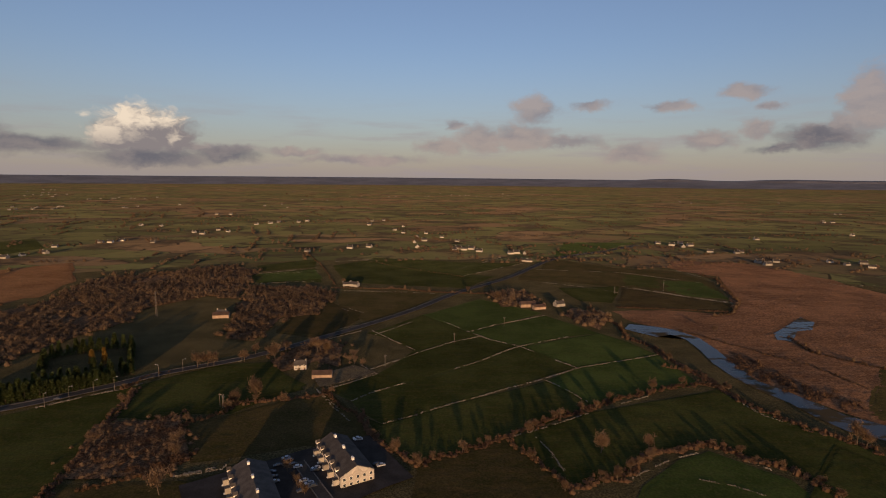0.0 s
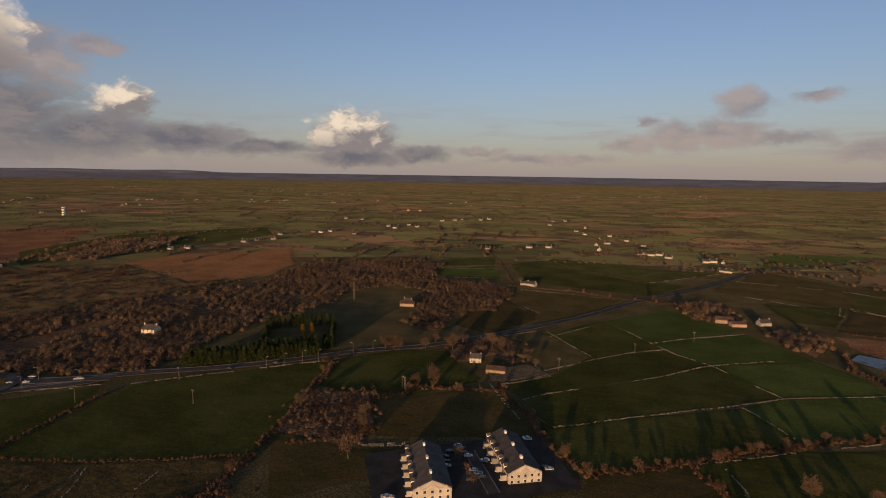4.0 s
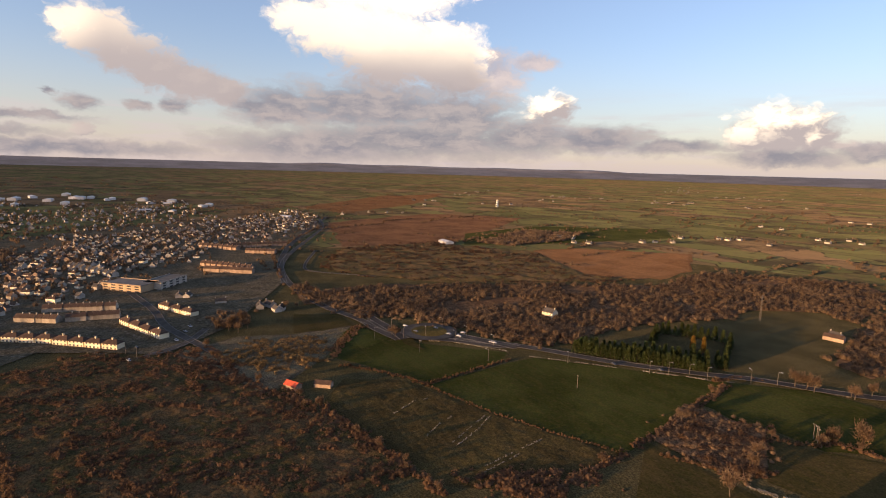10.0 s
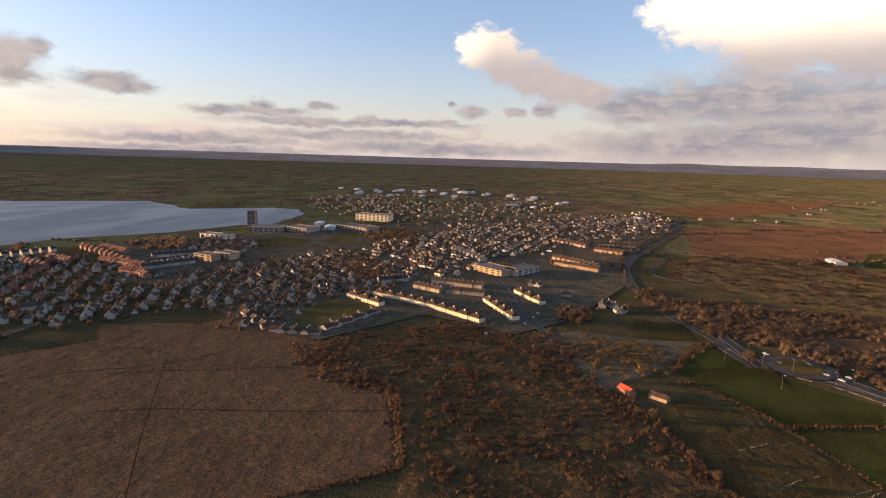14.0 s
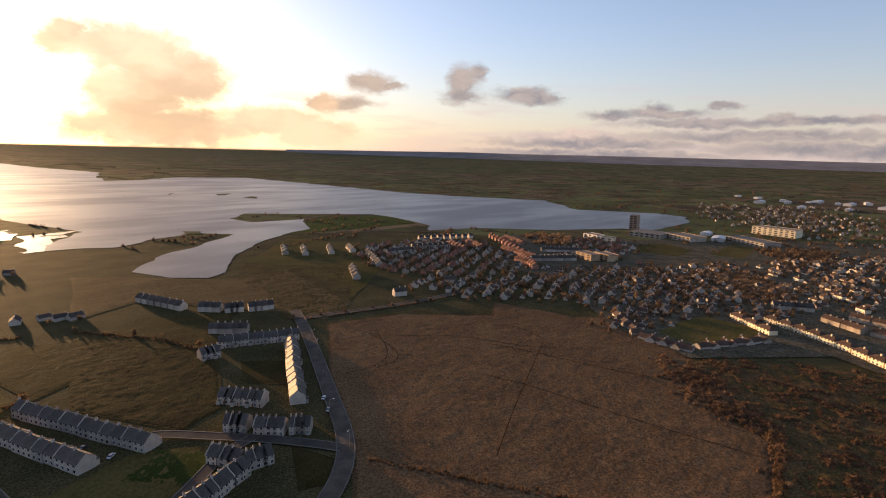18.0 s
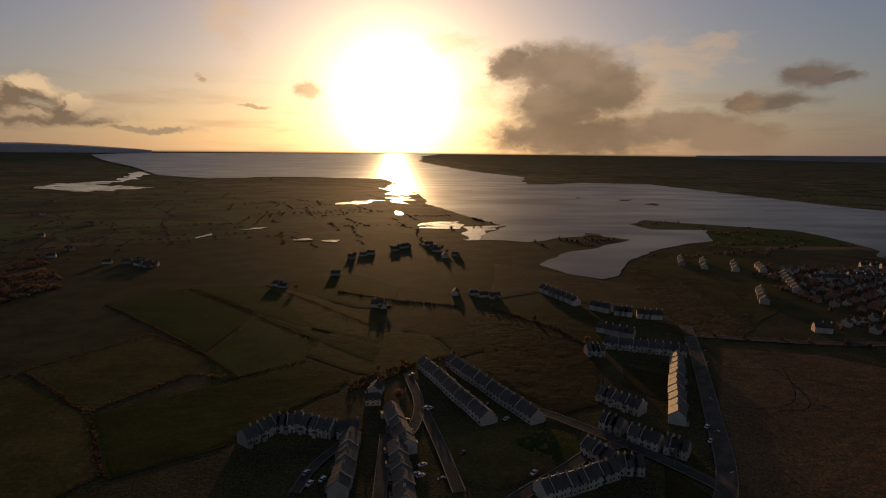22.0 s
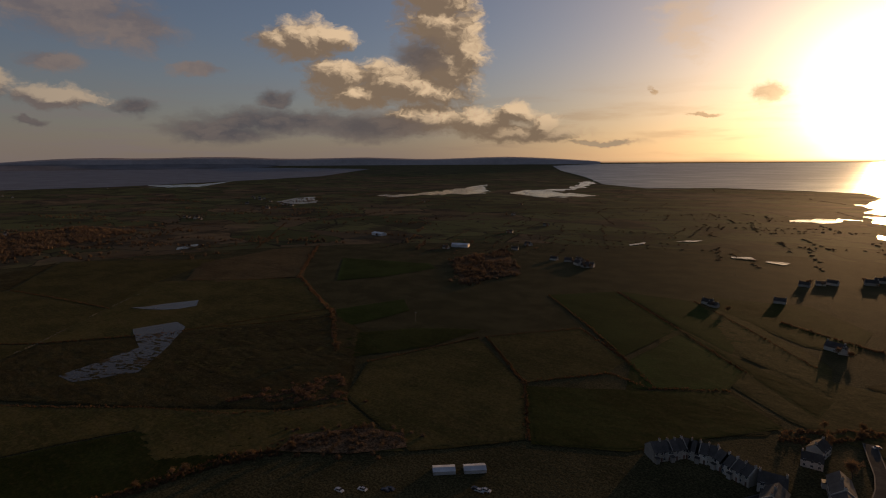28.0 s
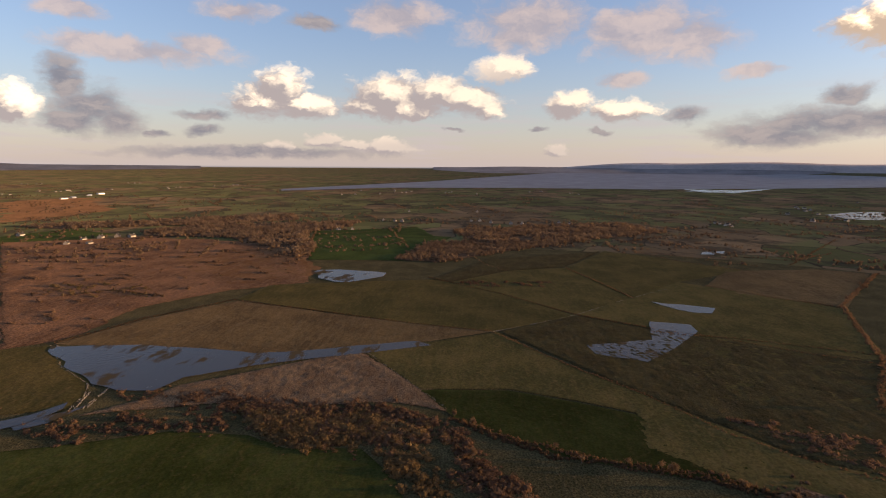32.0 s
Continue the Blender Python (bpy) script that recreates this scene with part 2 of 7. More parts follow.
    vapour = n.mix(n.ramp(angle, 46.0, 8.0), (0.40, 0.365, 0.385), (1.3, 0.92, 0.56))
    col = n.mix(n.math("MULTIPLY", low, 0.9), base, vapour)
    # long bands of thin cloud low down
    band = n.noise(n.vmath("MULTIPLY", way, (1, 1, 9.0)), 5.0, 6.0, 0.62).outputs["Fac"]
    bands = n.math("MULTIPLY", n.ramp(band, 0.46, 0.70), n.math("MULTIPLY", n.ramp(up, 9.0, 3.0), 0.5))
    col = n.mix(bands, col, n.mix(near, (0.40, 0.36, 0.40), (0.70, 0.46, 0.27)))
    # the glare of the low sun in the damp air, behind the clouds
    core = n.math("MULTIPLY", n.math("EXPONENT", n.math("MULTIPLY", angle, -1 / 1.6)), 80.0)
    wide = n.math("MULTIPLY", n.math("EXPONENT", n.math("MULTIPLY", angle, -1 / 9.0)), 4.2)
    over = n.ramp(up, -0.6, 0.3)
    col = n.mix(1.0, col, n.mix(1.0, (1.0, 0.72, 0.44), n.math("MULTIPLY", wide, over), "MULTIPLY"), "ADD")
    # thin mauve fleeces
    fleece = n.mix(n.ramp(fleecy, 0.35, 0.65), n.mix(near, (0.30, 0.275, 0.31), (0.9, 0.62, 0.38)), n.mix(near, (0.46, 0.385, 0.37), (1.5, 1.05, 0.62)))
    col = n.mix(n.math("MULTIPLY", thin, 0.8), col, fleece)
    col = n.mix(n.math("MULTIPLY", wisp, 0.42), col, n.mix(near, (0.8, 0.68, 0.56), (1.7, 1.2, 0.72)))
    # flat grey cloud
    shade = n.mix(n.ramp(shred, 0.34, 0.66), (0.155, 0.162, 0.205), (0.285, 0.262, 0.275))
    shade = n.mix(near, shade, n.mix(broad, (0.30, 0.23, 0.18), (0.62, 0.46, 0.31)))
    # heaped clouds: sunlit flanks over mauve-grey bodies that sink into the grey of their feet
    gilt = n.ramp(angle, 80.0, 45.0)
    bright = n.mix(gilt, n.mix(n.ramp(angle, 86.0, 128.0), (0.78, 0.68, 0.57), (1.05, 0.91, 0.74)), (1.62, 1.28, 0.90))
    body = n.mix(gilt, (0.30, 0.275, 0.29), (0.44, 0.34, 0.255))
    # the greatest of them stands deepest in its own shade
    great = n.math("MULTIPLY", n.ramp(bearing, 95.0, 101.0), n.ramp(bearing, 141.0, 134.0))
    sunk = n.ramp(n.math("MULTIPLY_ADD", broad, -4.0, up), n.math("MULTIPLY", great, 6.0), n.math("MULTIPLY_ADD", great, 10.5, 3.0))
    face = n.mix(lit, body, bright)
    face = n.mix(n.math("MULTIPLY", n.math("SUBTRACT", 1.0, sunk), n.math("MULTIPLY_ADD", great, 0.3, 0.65)), face, body)
    col = n.mix(n.math("MULTIPLY", heaped, 0.97), col, face)
    col = n.mix(n.math("MULTIPLY", grey, 0.92), col, shade)
    # the shower cloud before the sun: a dark heart in a shining rim
    heart = n.mix(n.ramp(broad, 0.35, 0.65), (0.44, 0.325, 0.235), (0.68, 0.51, 0.38))
    rim = n.math("MULTIPLY", n.ramp(back_mass, 0.55, 0.05), n.ramp(angle, 22.0, 8.0))
    col = n.mix(n.math("MULTIPLY", dark, 0.93), col, n.mix(rim, heart, (1.9, 1.45, 0.9)))
    col = n.mix(1.0, col, n.mix(1.0, (1.0, 0.86, 0.55), n.math("MULTIPLY", core, over), "MULTIPLY"), "ADD")
    # below the skyline the damp distance goes on
    col = n.mix(n.ramp(up, 0.02, -0.25), col, n.mix(near, (0.16, 0.16, 0.18), (0.35, 0.22, 0.11)))
    back = n.add("ShaderNodeBackground")
    n.link(col, back.inputs[0])
    back.inputs[1].default_value = SKY_STRENGTH
    n.link(back.outputs[0], n.add("ShaderNodeOutputWorld").inputs[0])


SKY_STRENGTH = 0.85
SKY_TINT = (0.178, 0.180, 0.232)
build_sky()


# ---- materials ----
def material(name):
    mat = bpy.data.materials.new(name)
    mat.use_nodes = True
    n = Nodes(mat.node_tree)
    shader = n.add("ShaderNodeBsdfPrincipled")
    n.link(shader.outputs[0], n.add("ShaderNodeOutputMaterial").inputs[0])
    return mat, n, shader


def bumped(n, shader, height, strength, distance):
    node = n.add("ShaderNodeBump")
    node.inputs["Strength"].default_value, node.inputs["Distance"].default_value = strength, distance
    n.link(height, node.inputs["Height"])
    n.link(node.outputs[0], shader.inputs["Normal"])


def earth(name, low, high, speck, patch=28.0, grain=2.2, bump=0.5, streak=0.0, rough=0.85):
    """Vegetated ground: broad patches of two tones, speckled with a third, with tufts as relief."""
    mat, n, shader = material(name)
    at = n.add("ShaderNodeTexCoord").outputs["Object"]
    broad = n.noise(at, 1 / patch, 5.0, 0.6).outputs["Fac"]
    fine = n.noise(at, 1 / grain, 5.0, 0.65).outputs["Fac"]
    col = n.mix(n.ramp(broad, 0.36, 0.64), low, high)
    if streak:
        lanes = n.noise(n.vmath("MULTIPLY", at, (1 / 26.0, 1 / 3.2, 1)), 1.0, 3.0).outputs["Fac"]
        col = n.mix(n.math("MULTIPLY", n.ramp(lanes, 0.45, 0.7), streak), col, speck)
    col = n.mix(n.math("MULTIPLY", n.ramp(fine, 0.5, 0.72), 0.6), col, speck)
    speckle = n.noise(at, 1 / max(0.8, grain * 0.42), 3.0, 0.7).outputs["Fac"]
    col = n.mix(1.0, col, n.ramp(speckle, 0.36, 0.66, 1 - 0.55 * min(1.0, bump), 1 + 0.42 * min(1.0, bump)), "MULTIPLY")
    own = n.add("ShaderNodeObjectInfo").outputs["Random"]
    tone = n.ramp(own, 0.0, 1.0, 0.82, 1.2, "LINEAR")
    hsv = n.add("ShaderNodeHueSaturation")
    n.link(col, hsv.inputs["Color"])
    n.link(tone, hsv.inputs["Value"])
    n.link(hsv.outputs[0], shader.inputs["Base Color"])
    shader.inputs["Roughness"].default_value = rough
    shader.inputs["Specular IOR Level"].default_value = 0.008
    shader.inputs["Specular Tint"].default_value = (1.0, 0.80, 0.45, 1.0)
    shader.inputs["Diffuse Roughness"].default_value = 0.5
    bumped(n, shader, fine, bump, 0.35)
    return mat


M = {
    "green": earth("pasture_grass", (0.026, 0.031, 0.008), (0.043, 0.049, 0.014), (0.063, 0.050, 0.019), 40, 3.0, 0.4, 0.25),
    "lush": earth("lush_grass", (0.030, 0.044, 0.011), (0.044, 0.062, 0.016), (0.066, 0.065, 0.025), 40, 3.0, 0.35, 0.2),
    "dim": earth("worn_grass", (0.034, 0.031, 0.011), (0.053, 0.042, 0.017), (0.075, 0.049, 0.025), 25, 2.5, 0.5, 0.2),
    "olive": earth("damp_olive_pasture", (0.058, 0.051, 0.018), (0.092, 0.071, 0.025), (0.126, 0.085, 0.036), 45, 3.5, 0.45, 0.3),
    "rough": earth("rough_grazing", (0.043, 0.033, 0.014), (0.063, 0.050, 0.020), (0.097, 0.070, 0.034), 24, 2.0, 0.8, 0.35),
    "umber": earth("bleached_sedge", (0.094, 0.062, 0.030), (0.134, 0.088, 0.040), (0.188, 0.128, 0.065), 50, 2.5, 0.6, 0.4),
    "heath": earth("tussocky_heath", (0.104, 0.060, 0.032), (0.132, 0.078, 0.041), (0.165, 0.108, 0.060), 34, 2.4, 0.75, 0.1),
    "reed": earth("reed_bed", (0.134, 0.084, 0.049), (0.191, 0.124, 0.072), (0.238, 0.167, 0.104), 20, 1.8, 1.0, 0.2),
    "scrub": earth("scrubby_moor", (0.066, 0.056, 0.024), (0.115, 0.076, 0.038), (0.150, 0.088, 0.046), 22, 2.4, 0.8, 0.2),
    "waste": earth("stony_waste_ground", (0.077, 0.064, 0.044), (0.119, 0.098, 0.058), (0.209, 0.182, 0.134), 14, 1.5, 1.0, 0.0),
    "bog": earth("brown_bog", (0.092, 0.050, 0.028), (0.158, 0.083, 0.045), (0.205, 0.118, 0.067), 60, 4.0, 0.7, 0.4),
    "ember": earth("russet_bog", (0.119, 0.060, 0.027), (0.162, 0.086, 0.041), (0.198, 0.122, 0.065), 60, 4.0, 0.5, 0.3),
    "garden": earth("town_gardens", (0.074, 0.065, 0.043), (0.115, 0.097, 0.065), (0.201, 0.174, 0.149), 18, 4.0, 0.8),
    "litter": earth("woodland_floor", (0.093, 0.056, 0.033), (0.147, 0.088, 0.049), (0.184, 0.117, 0.070), 18, 3.0, 1.0),
    "turf": earth("field_margin_turf", (0.048, 0.043, 0.020), (0.077, 0.064, 0.030), (0.113, 0.082, 0.044), 30, 2.6, 0.9, 0.1),
    "ditch": earth("dark_ditch", (0.020, 0.016, 0.010), (0.032, 0.024, 0.015), (0.05, 0.036, 0.022), 8, 1.5, 0.6),
    "isle": earth("shore_grass", (0.080, 0.080, 0.040), (0.110, 0.100, 0.050), (0.160, 0.130, 0.080), 20, 3.0, 0.4),
}


def plain(name, colour, rough=0.8, vary=0.25, scale=0.6, metal=0.0, bump=0.2, own=0.2, gloss=0.4):
    mat, n, shader = material(name)
    at = n.add("ShaderNodeTexCoord").outputs["Object"]
    broad = n.noise(at, scale * 0.3, 4.0).outputs["Fac"]
    fine = n.noise(at, scale * 3.0, 5.0).outputs["Fac"]
    tone = n.math("MULTIPLY", n.ramp(broad, 0.3, 0.7, 1 - vary, 1 + vary * 0.4), n.ramp(fine, 0.3, 0.7, 1 - vary * 0.5, 1 + vary * 0.3))
    tone = n.math("MULTIPLY", tone, n.ramp(n.add("ShaderNodeObjectInfo").outputs["Random"], 0.0, 1.0, 1 - own, 1 + own * 0.5, "LINEAR"))
    n.link(n.mix(1.0, colour, tone, "MULTIPLY"), shader.inputs["Base Color"])
    shader.inputs["Roughness"].default_value, shader.inputs["Metallic"].default_value = rough, metal
    shader.inputs["Specular IOR Level"].default_value = gloss
    bumped(n, shader, fine, bump, 0.05)
    return mat


def island_toned(name, low, high, rough=0.9):
    """Twigs and leaves: every clump of its own tone."""
    mat, n, shader = material(name)
    own = n.add("ShaderNodeNewGeometry").outputs["Random Per Island"]
    thing = n.add("ShaderNodeObjectInfo").outputs["Random"]
    at = n.add("ShaderNodeTexCoord").outputs["Object"]
    drift = n.noise(at, 0.02, 3.0).outputs["Fac"]
    fac = n.math("ADD", n.math("MULTIPLY", own, 0.45), n.math("MULTIPLY", n.ramp(drift, 0.35, 0.65), 0.55))
    col = n.mix(fac, low, high)
    hsv = n.add("ShaderNodeHueSaturation")
    n.link(col, hsv.inputs["Color"])
    n.link(n.ramp(thing, 0.0, 1.0, 0.75, 1.25, "LINEAR"), hsv.inputs["Value"])
    n.link(hsv.outputs[0], shader.inputs["Base Color"])
    shader.inputs["Roughness"].default_value = rough
    shader.inputs["Specular IOR Level"].default_value = 0.1
    # loose twigs let much of the light through
    through_light, blend = n.add("ShaderNodeBsdfTranslucent"), n.add("ShaderNodeMixShader")
    n.link(hsv.outputs[0], through_light.inputs[0])
    blend.inputs[0].default_value = 0.45
    n.link(shader.outputs[0], blend.inputs[1])
    n.link(through_light.outputs[0], blend.inputs[2])
    for node in n.tree.nodes:
        if node.type == "OUTPUT_MATERIAL":
            n.link(blend.outputs[0], node.inputs[0])
    return mat


def water(name, colour, rough, ripple, shoals=False):
    mat, n, shader = material(name)
    at = n.add("ShaderNodeTexCoord").outputs["Object"]
    wave = n.noise(at, 0.35, 4.0).outputs["Fac"]
    calm = n.noise(n.vmath("MULTIPLY", at, (1 / 300, 1 / 110, 1)), 1.0, 3.0).outputs["Fac"]
    shader.inputs["Base Color"].default_value = (*colour, 1)
    n.link(n.ramp(calm, 0.35, 0.65, rough * 0.85, rough * 1.2), shader.inputs["Roughness"])
    shader.inputs["IOR"].default_value = 1.22
    if shoals:
        reach = n.noise(n.vmath("MULTIPLY", at, (1 / 42, 1 / 20, 1)), 1.0, 6.0, 0.68).outputs["Fac"]
        sedge = n.ramp(reach, 0.53, 0.62)
        n.link(n.mix(sedge, colour, (0.085, 0.062, 0.034)), shader.inputs["Base Color"])
        n.link(n.math("ADD", rough, n.math("MULTIPLY", sedge, 0.8)), shader.inputs["Roughness"])
        n.link(n.ramp(sedge, 0.0, 1.0, 0.42, 0.0), shader.inputs["Specular IOR Level"])
    bumped(n, shader, wave, ripple, 0.4)
    return mat


M.update({
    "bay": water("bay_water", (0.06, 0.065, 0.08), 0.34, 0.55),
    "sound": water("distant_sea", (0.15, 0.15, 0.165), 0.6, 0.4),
    "pool": water("pool_water", (0.06, 0.058, 0.06), 0.12, 0.08, True),
    "flood": water("flood_water", (0.05, 0.044, 0.040), 0.22, 0.2, True),
    "asphalt": plain("asphalt", (0.075, 0.068, 0.060), 0.95, 0.3, 0.4, gloss=0.03),
    "tarmac": plain("dark_tarmac", (0.045, 0.040, 0.036), 0.95, 0.3, 0.4, gloss=0.03),
    "concrete": plain("concrete_path", (0.115, 0.105, 0.094), 0.85, 0.25, 0.5),
    "stone": plain("limestone", (0.20, 0.178, 0.145), 0.9, 0.45, 0.5, bump=0.6),
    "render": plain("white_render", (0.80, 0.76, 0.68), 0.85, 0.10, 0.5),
    "cream": plain("cream_render", (0.74, 0.64, 0.45), 0.85, 0.12, 0.5),
    "dash": plain("grey_pebble_dash", (0.34, 0.29, 0.235), 0.9, 0.25, 0.6, own=0.35),
    "brickwall": plain("brown_brick", (0.30, 0.215, 0.16), 0.9, 0.25, 0.8),
    "redbrick": plain("red_brick", (0.30, 0.15, 0.11), 0.9, 0.25, 0.8),
    "slate": plain("slate_roof", (0.085, 0.076, 0.070), 0.6, 0.35, 0.8, gloss=0.15),
    "oldslate": plain("old_slate_roof", (0.080, 0.071, 0.065), 0.85, 0.3, 0.8, gloss=0.08),
    # Shaded copy of the white render: shade is put into the base colour.
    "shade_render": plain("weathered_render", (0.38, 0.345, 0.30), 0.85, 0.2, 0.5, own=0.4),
    "tile": plain("brown_roof_tile", (0.088, 0.057, 0.042), 0.8, 0.3, 0.8, gloss=0.15),
    "redtile": plain("red_roof_tile", (0.15, 0.072, 0.052), 0.8, 0.3, 0.8, gloss=0.15),
    "navy": plain("dark_car_paint", (0.05, 0.055, 0.07), 0.25, 0.1, 0.5, own=0.9),
    "silver": plain("silver_car_paint", (0.45, 0.46, 0.48), 0.25, 0.1, 0.5, own=0.5),
    "tyre": plain("tyre_rubber", (0.02, 0.02, 0.02), 0.8, 0.1, 0.5),
    "sand": plain("tan_cladding", (0.38, 0.27, 0.17), 0.7, 0.2, 0.4),
    # The haze of distance is put into these two base colours.
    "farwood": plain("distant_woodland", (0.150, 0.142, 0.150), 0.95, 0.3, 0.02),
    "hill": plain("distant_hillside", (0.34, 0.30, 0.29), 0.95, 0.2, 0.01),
    "redsheet": plain("red_sheet_roof", (0.50, 0.085, 0.035), 0.55, 0.2, 0.8),
    "metal": plain("pale_sheet_metal", (0.55, 0.56, 0.58), 0.4, 0.2, 0.3, metal=0.3),
    "pane": plain("window_glass", (0.035, 0.04, 0.05), 0.12, 0.1, 0.5, own=0.4),
    "frame": plain("white_frame", (0.75, 0.74, 0.70), 0.5, 0.1, 0.5),
    "door": plain("painted_door", (0.16, 0.07, 0.05), 0.5, 0.2, 0.5, own=0.5),
    "bark": plain("bark", (0.10, 0.075, 0.055), 0.95, 0.3, 1.0),
    "pole": plain("weathered_pole", (0.15, 0.13, 0.11), 0.8, 0.2, 1.0),
    "twigs": island_toned("bare_twigs", (0.104, 0.070, 0.046), (0.212, 0.142, 0.086)),
    "golden": island_toned("golden_cypress", (0.28, 0.17, 0.04), (0.42, 0.27, 0.07)),
    "conifer": island_toned("conifer_needles", (0.044, 0.062, 0.022), (0.125, 0.150, 0.053)),
    "bracken": island_toned("dead_bracken", (0.080, 0.049, 0.032), (0.165, 0.100, 0.060)),
    "hedge": island_toned("winter_hedge", (0.073, 0.045, 0.027), (0.174, 0.104, 0.056)),
    "gorse": island_toned("gorse", (0.084, 0.060, 0.029), (0.210, 0.137, 0.064)),
})


# ---- the lie of the land: level out to FLAT, then the far country climbs gently to the skyline ----
FLAT, REACH = 2000.0, 2900.0


def lay(x, y, lift=0.0):
    """The place of a point of the plan on the ground sheet."""
    far = math.hypot(x, y)
    if far <= FLAT:
        return Vector((x, y, lift))
    near = FLAT + REACH * (far - FLAT) / (far - FLAT + REACH)
    return Vector((x * near / far, y * near / far, HEIGHT * (1 - near / far) + lift))


def size_at(x, y):
    far = math.hypot(x, y)
    return 1.0 if far <= FLAT else (FLAT + REACH * (far - FLAT) / (far - FLAT + REACH)) / far


def rise(r):
    if r <= FLAT:
        return 0.0
    return HEIGHT * (1 - r / (FLAT + REACH * (r - FLAT) / (FLAT + REACH - r)))


def mesh_of(name, verts, faces, mat, smooth=False):
    me = bpy.data.meshes.new(name)
    me.from_pydata([tuple(v) for v in verts], [], [tuple(f) for f in faces])
    if mat:
        me.materials.append(mat)
    if smooth:
        me.polygons.foreach_set("use_smooth", [True] * len(me.polygons))
    me.update()
    return me


def child(name, me, parent, label=""):
    ob = new(name, me)
    ob.parent = parent
    return tagged(ob, label)


def build_ground():
    mat, n, shader = material("far_farmland")
    at = n.add("ShaderNodeUVMap", uv_map="plan").outputs[0]
    bent = n.vmath("ADD", at, n.vmath("MULTIPLY", n.noise(at, 2.2, 3.0).outputs["Color"], (0.22, 0.22, 0)))
    turn = n.add("ShaderNodeMapping")
    turn.inputs["Rotation"].default_value, turn.inputs["Scale"].default_value = (0, 0, 0.35), (6.0, 10.5, 1)
    n.link(bent, turn.inputs[0])
    cell = n.add("ShaderNodeTexVoronoi", feature="F1", distance="CHEBYCHEV", voronoi_dimensions="2D")
    edge = n.add("ShaderNodeTexVoronoi", feature="F2", distance="CHEBYCHEV", voronoi_dimensions="2D")
    for v in (cell, edge):
        n.link(turn.outputs[0], v.inputs["Vector"])
        v.inputs["Scale"].default_value = 1.0
    gap = n.math("SUBTRACT", edge.outputs["Distance"], cell.outputs["Distance"])
    hue = n.add("ShaderNodeSeparateColor")
    n.link(cell.outputs["Color"], hue.inputs[0])
    grass = n.mix(hue.outputs[0], (0.056, 0.061, 0.025), (0.120, 0.122, 0.050))
    rough = n.mix(hue.outputs[1], (0.095, 0.068, 0.040), (0.180, 0.122, 0.068))
    region = n.noise(at, 1.1, 5.0, 0.6).outputs["Fac"]
    pick = n.ramp(n.math("ADD", region, n.math("MULTIPLY", n.math("SUBTRACT", hue.outputs[2], 0.5), 0.25)), 0.50, 0.60)
    col = n.mix(pick, grass, rough)
    fine = n.noise(at, 60.0, 5.0, 0.65).outputs["Fac"]
    col = n.mix(n.math("MULTIPLY", n.ramp(fine, 0.42, 0.72), 0.45), col, (0.105, 0.078, 0.044))
    clump = n.noise(at, 9.0, 6.0, 0.7).outputs["Fac"]
    col = n.mix(n.math("MULTIPLY", n.ramp(clump, 0.48, 0.60), 0.8), col, (0.045, 0.036, 0.024))
    hedge = n.math("MULTIPLY", n.ramp(gap, 0.035, 0.012), n.ramp(n.noise(at, 14.0, 4.0).outputs["Fac"], 0.36, 0.5))
    col = n.mix(n.math("MULTIPLY", hedge, 0.9), col, (0.024, 0.021, 0.015))
    n.link(col, shader.inputs["Base Color"])
    shader.inputs["Roughness"].default_value = 0.85
    shader.inputs["Specular IOR Level"].default_value = 0.008
    shader.inputs["Specular Tint"].default_value = (1.0, 0.80, 0.45, 1.0)
    shader.inputs["Diffuse Roughness"].default_value = 0.5
    bumped(n, shader, fine, 0.8, 0.5)
    radii = [0, 120, 240] + [240 + 40 * i for i in range(1, 45)] + [2000 + 50 * i for i in range(1, 50)] + [4500, 4550, 4600, 4650, 4700]
    spokes = 300
    verts, faces, plan = [(0, 0, 0)], [], [(0, 0)]
    for r in radii[1:]:
        far = r if r <= FLAT else FLAT + REACH * (r - FLAT) / (FLAT + REACH - r)
        for k in range(spokes):
            a = math.tau * k / spokes
            verts.append((r * math.cos(a), r * math.sin(a), rise(r)))
            plan.append((far * math.cos(a) / 1000, far * math.sin(a) / 1000))
    for k in range(spokes):
        faces.append((0, 1 + k, 1 + (k + 1) % spokes))
    for i in range(len(radii) - 2):
        for k in range(spokes):
            a, b = 1 + i * spokes + k, 1 + i * spokes + (k + 1) % spokes
            faces.append((a, a + spokes, b + spokes, b))
    me = mesh_of("ground", verts, faces, mat, True)
    uv = me.uv_layers.new(name="plan")
    corner = np.empty(len(me.loops), dtype=np.int32)
    me.loops.foreach_get("vertex_index", corner)
    uv.data.foreach_set("uv", np.array(plan)[corner].astype(np.float32).ravel())
    tagged(new("ground", me), "level farmland of hedged green and brown fields", "ground", kind="structure")


build_ground()
layer = [0.05]


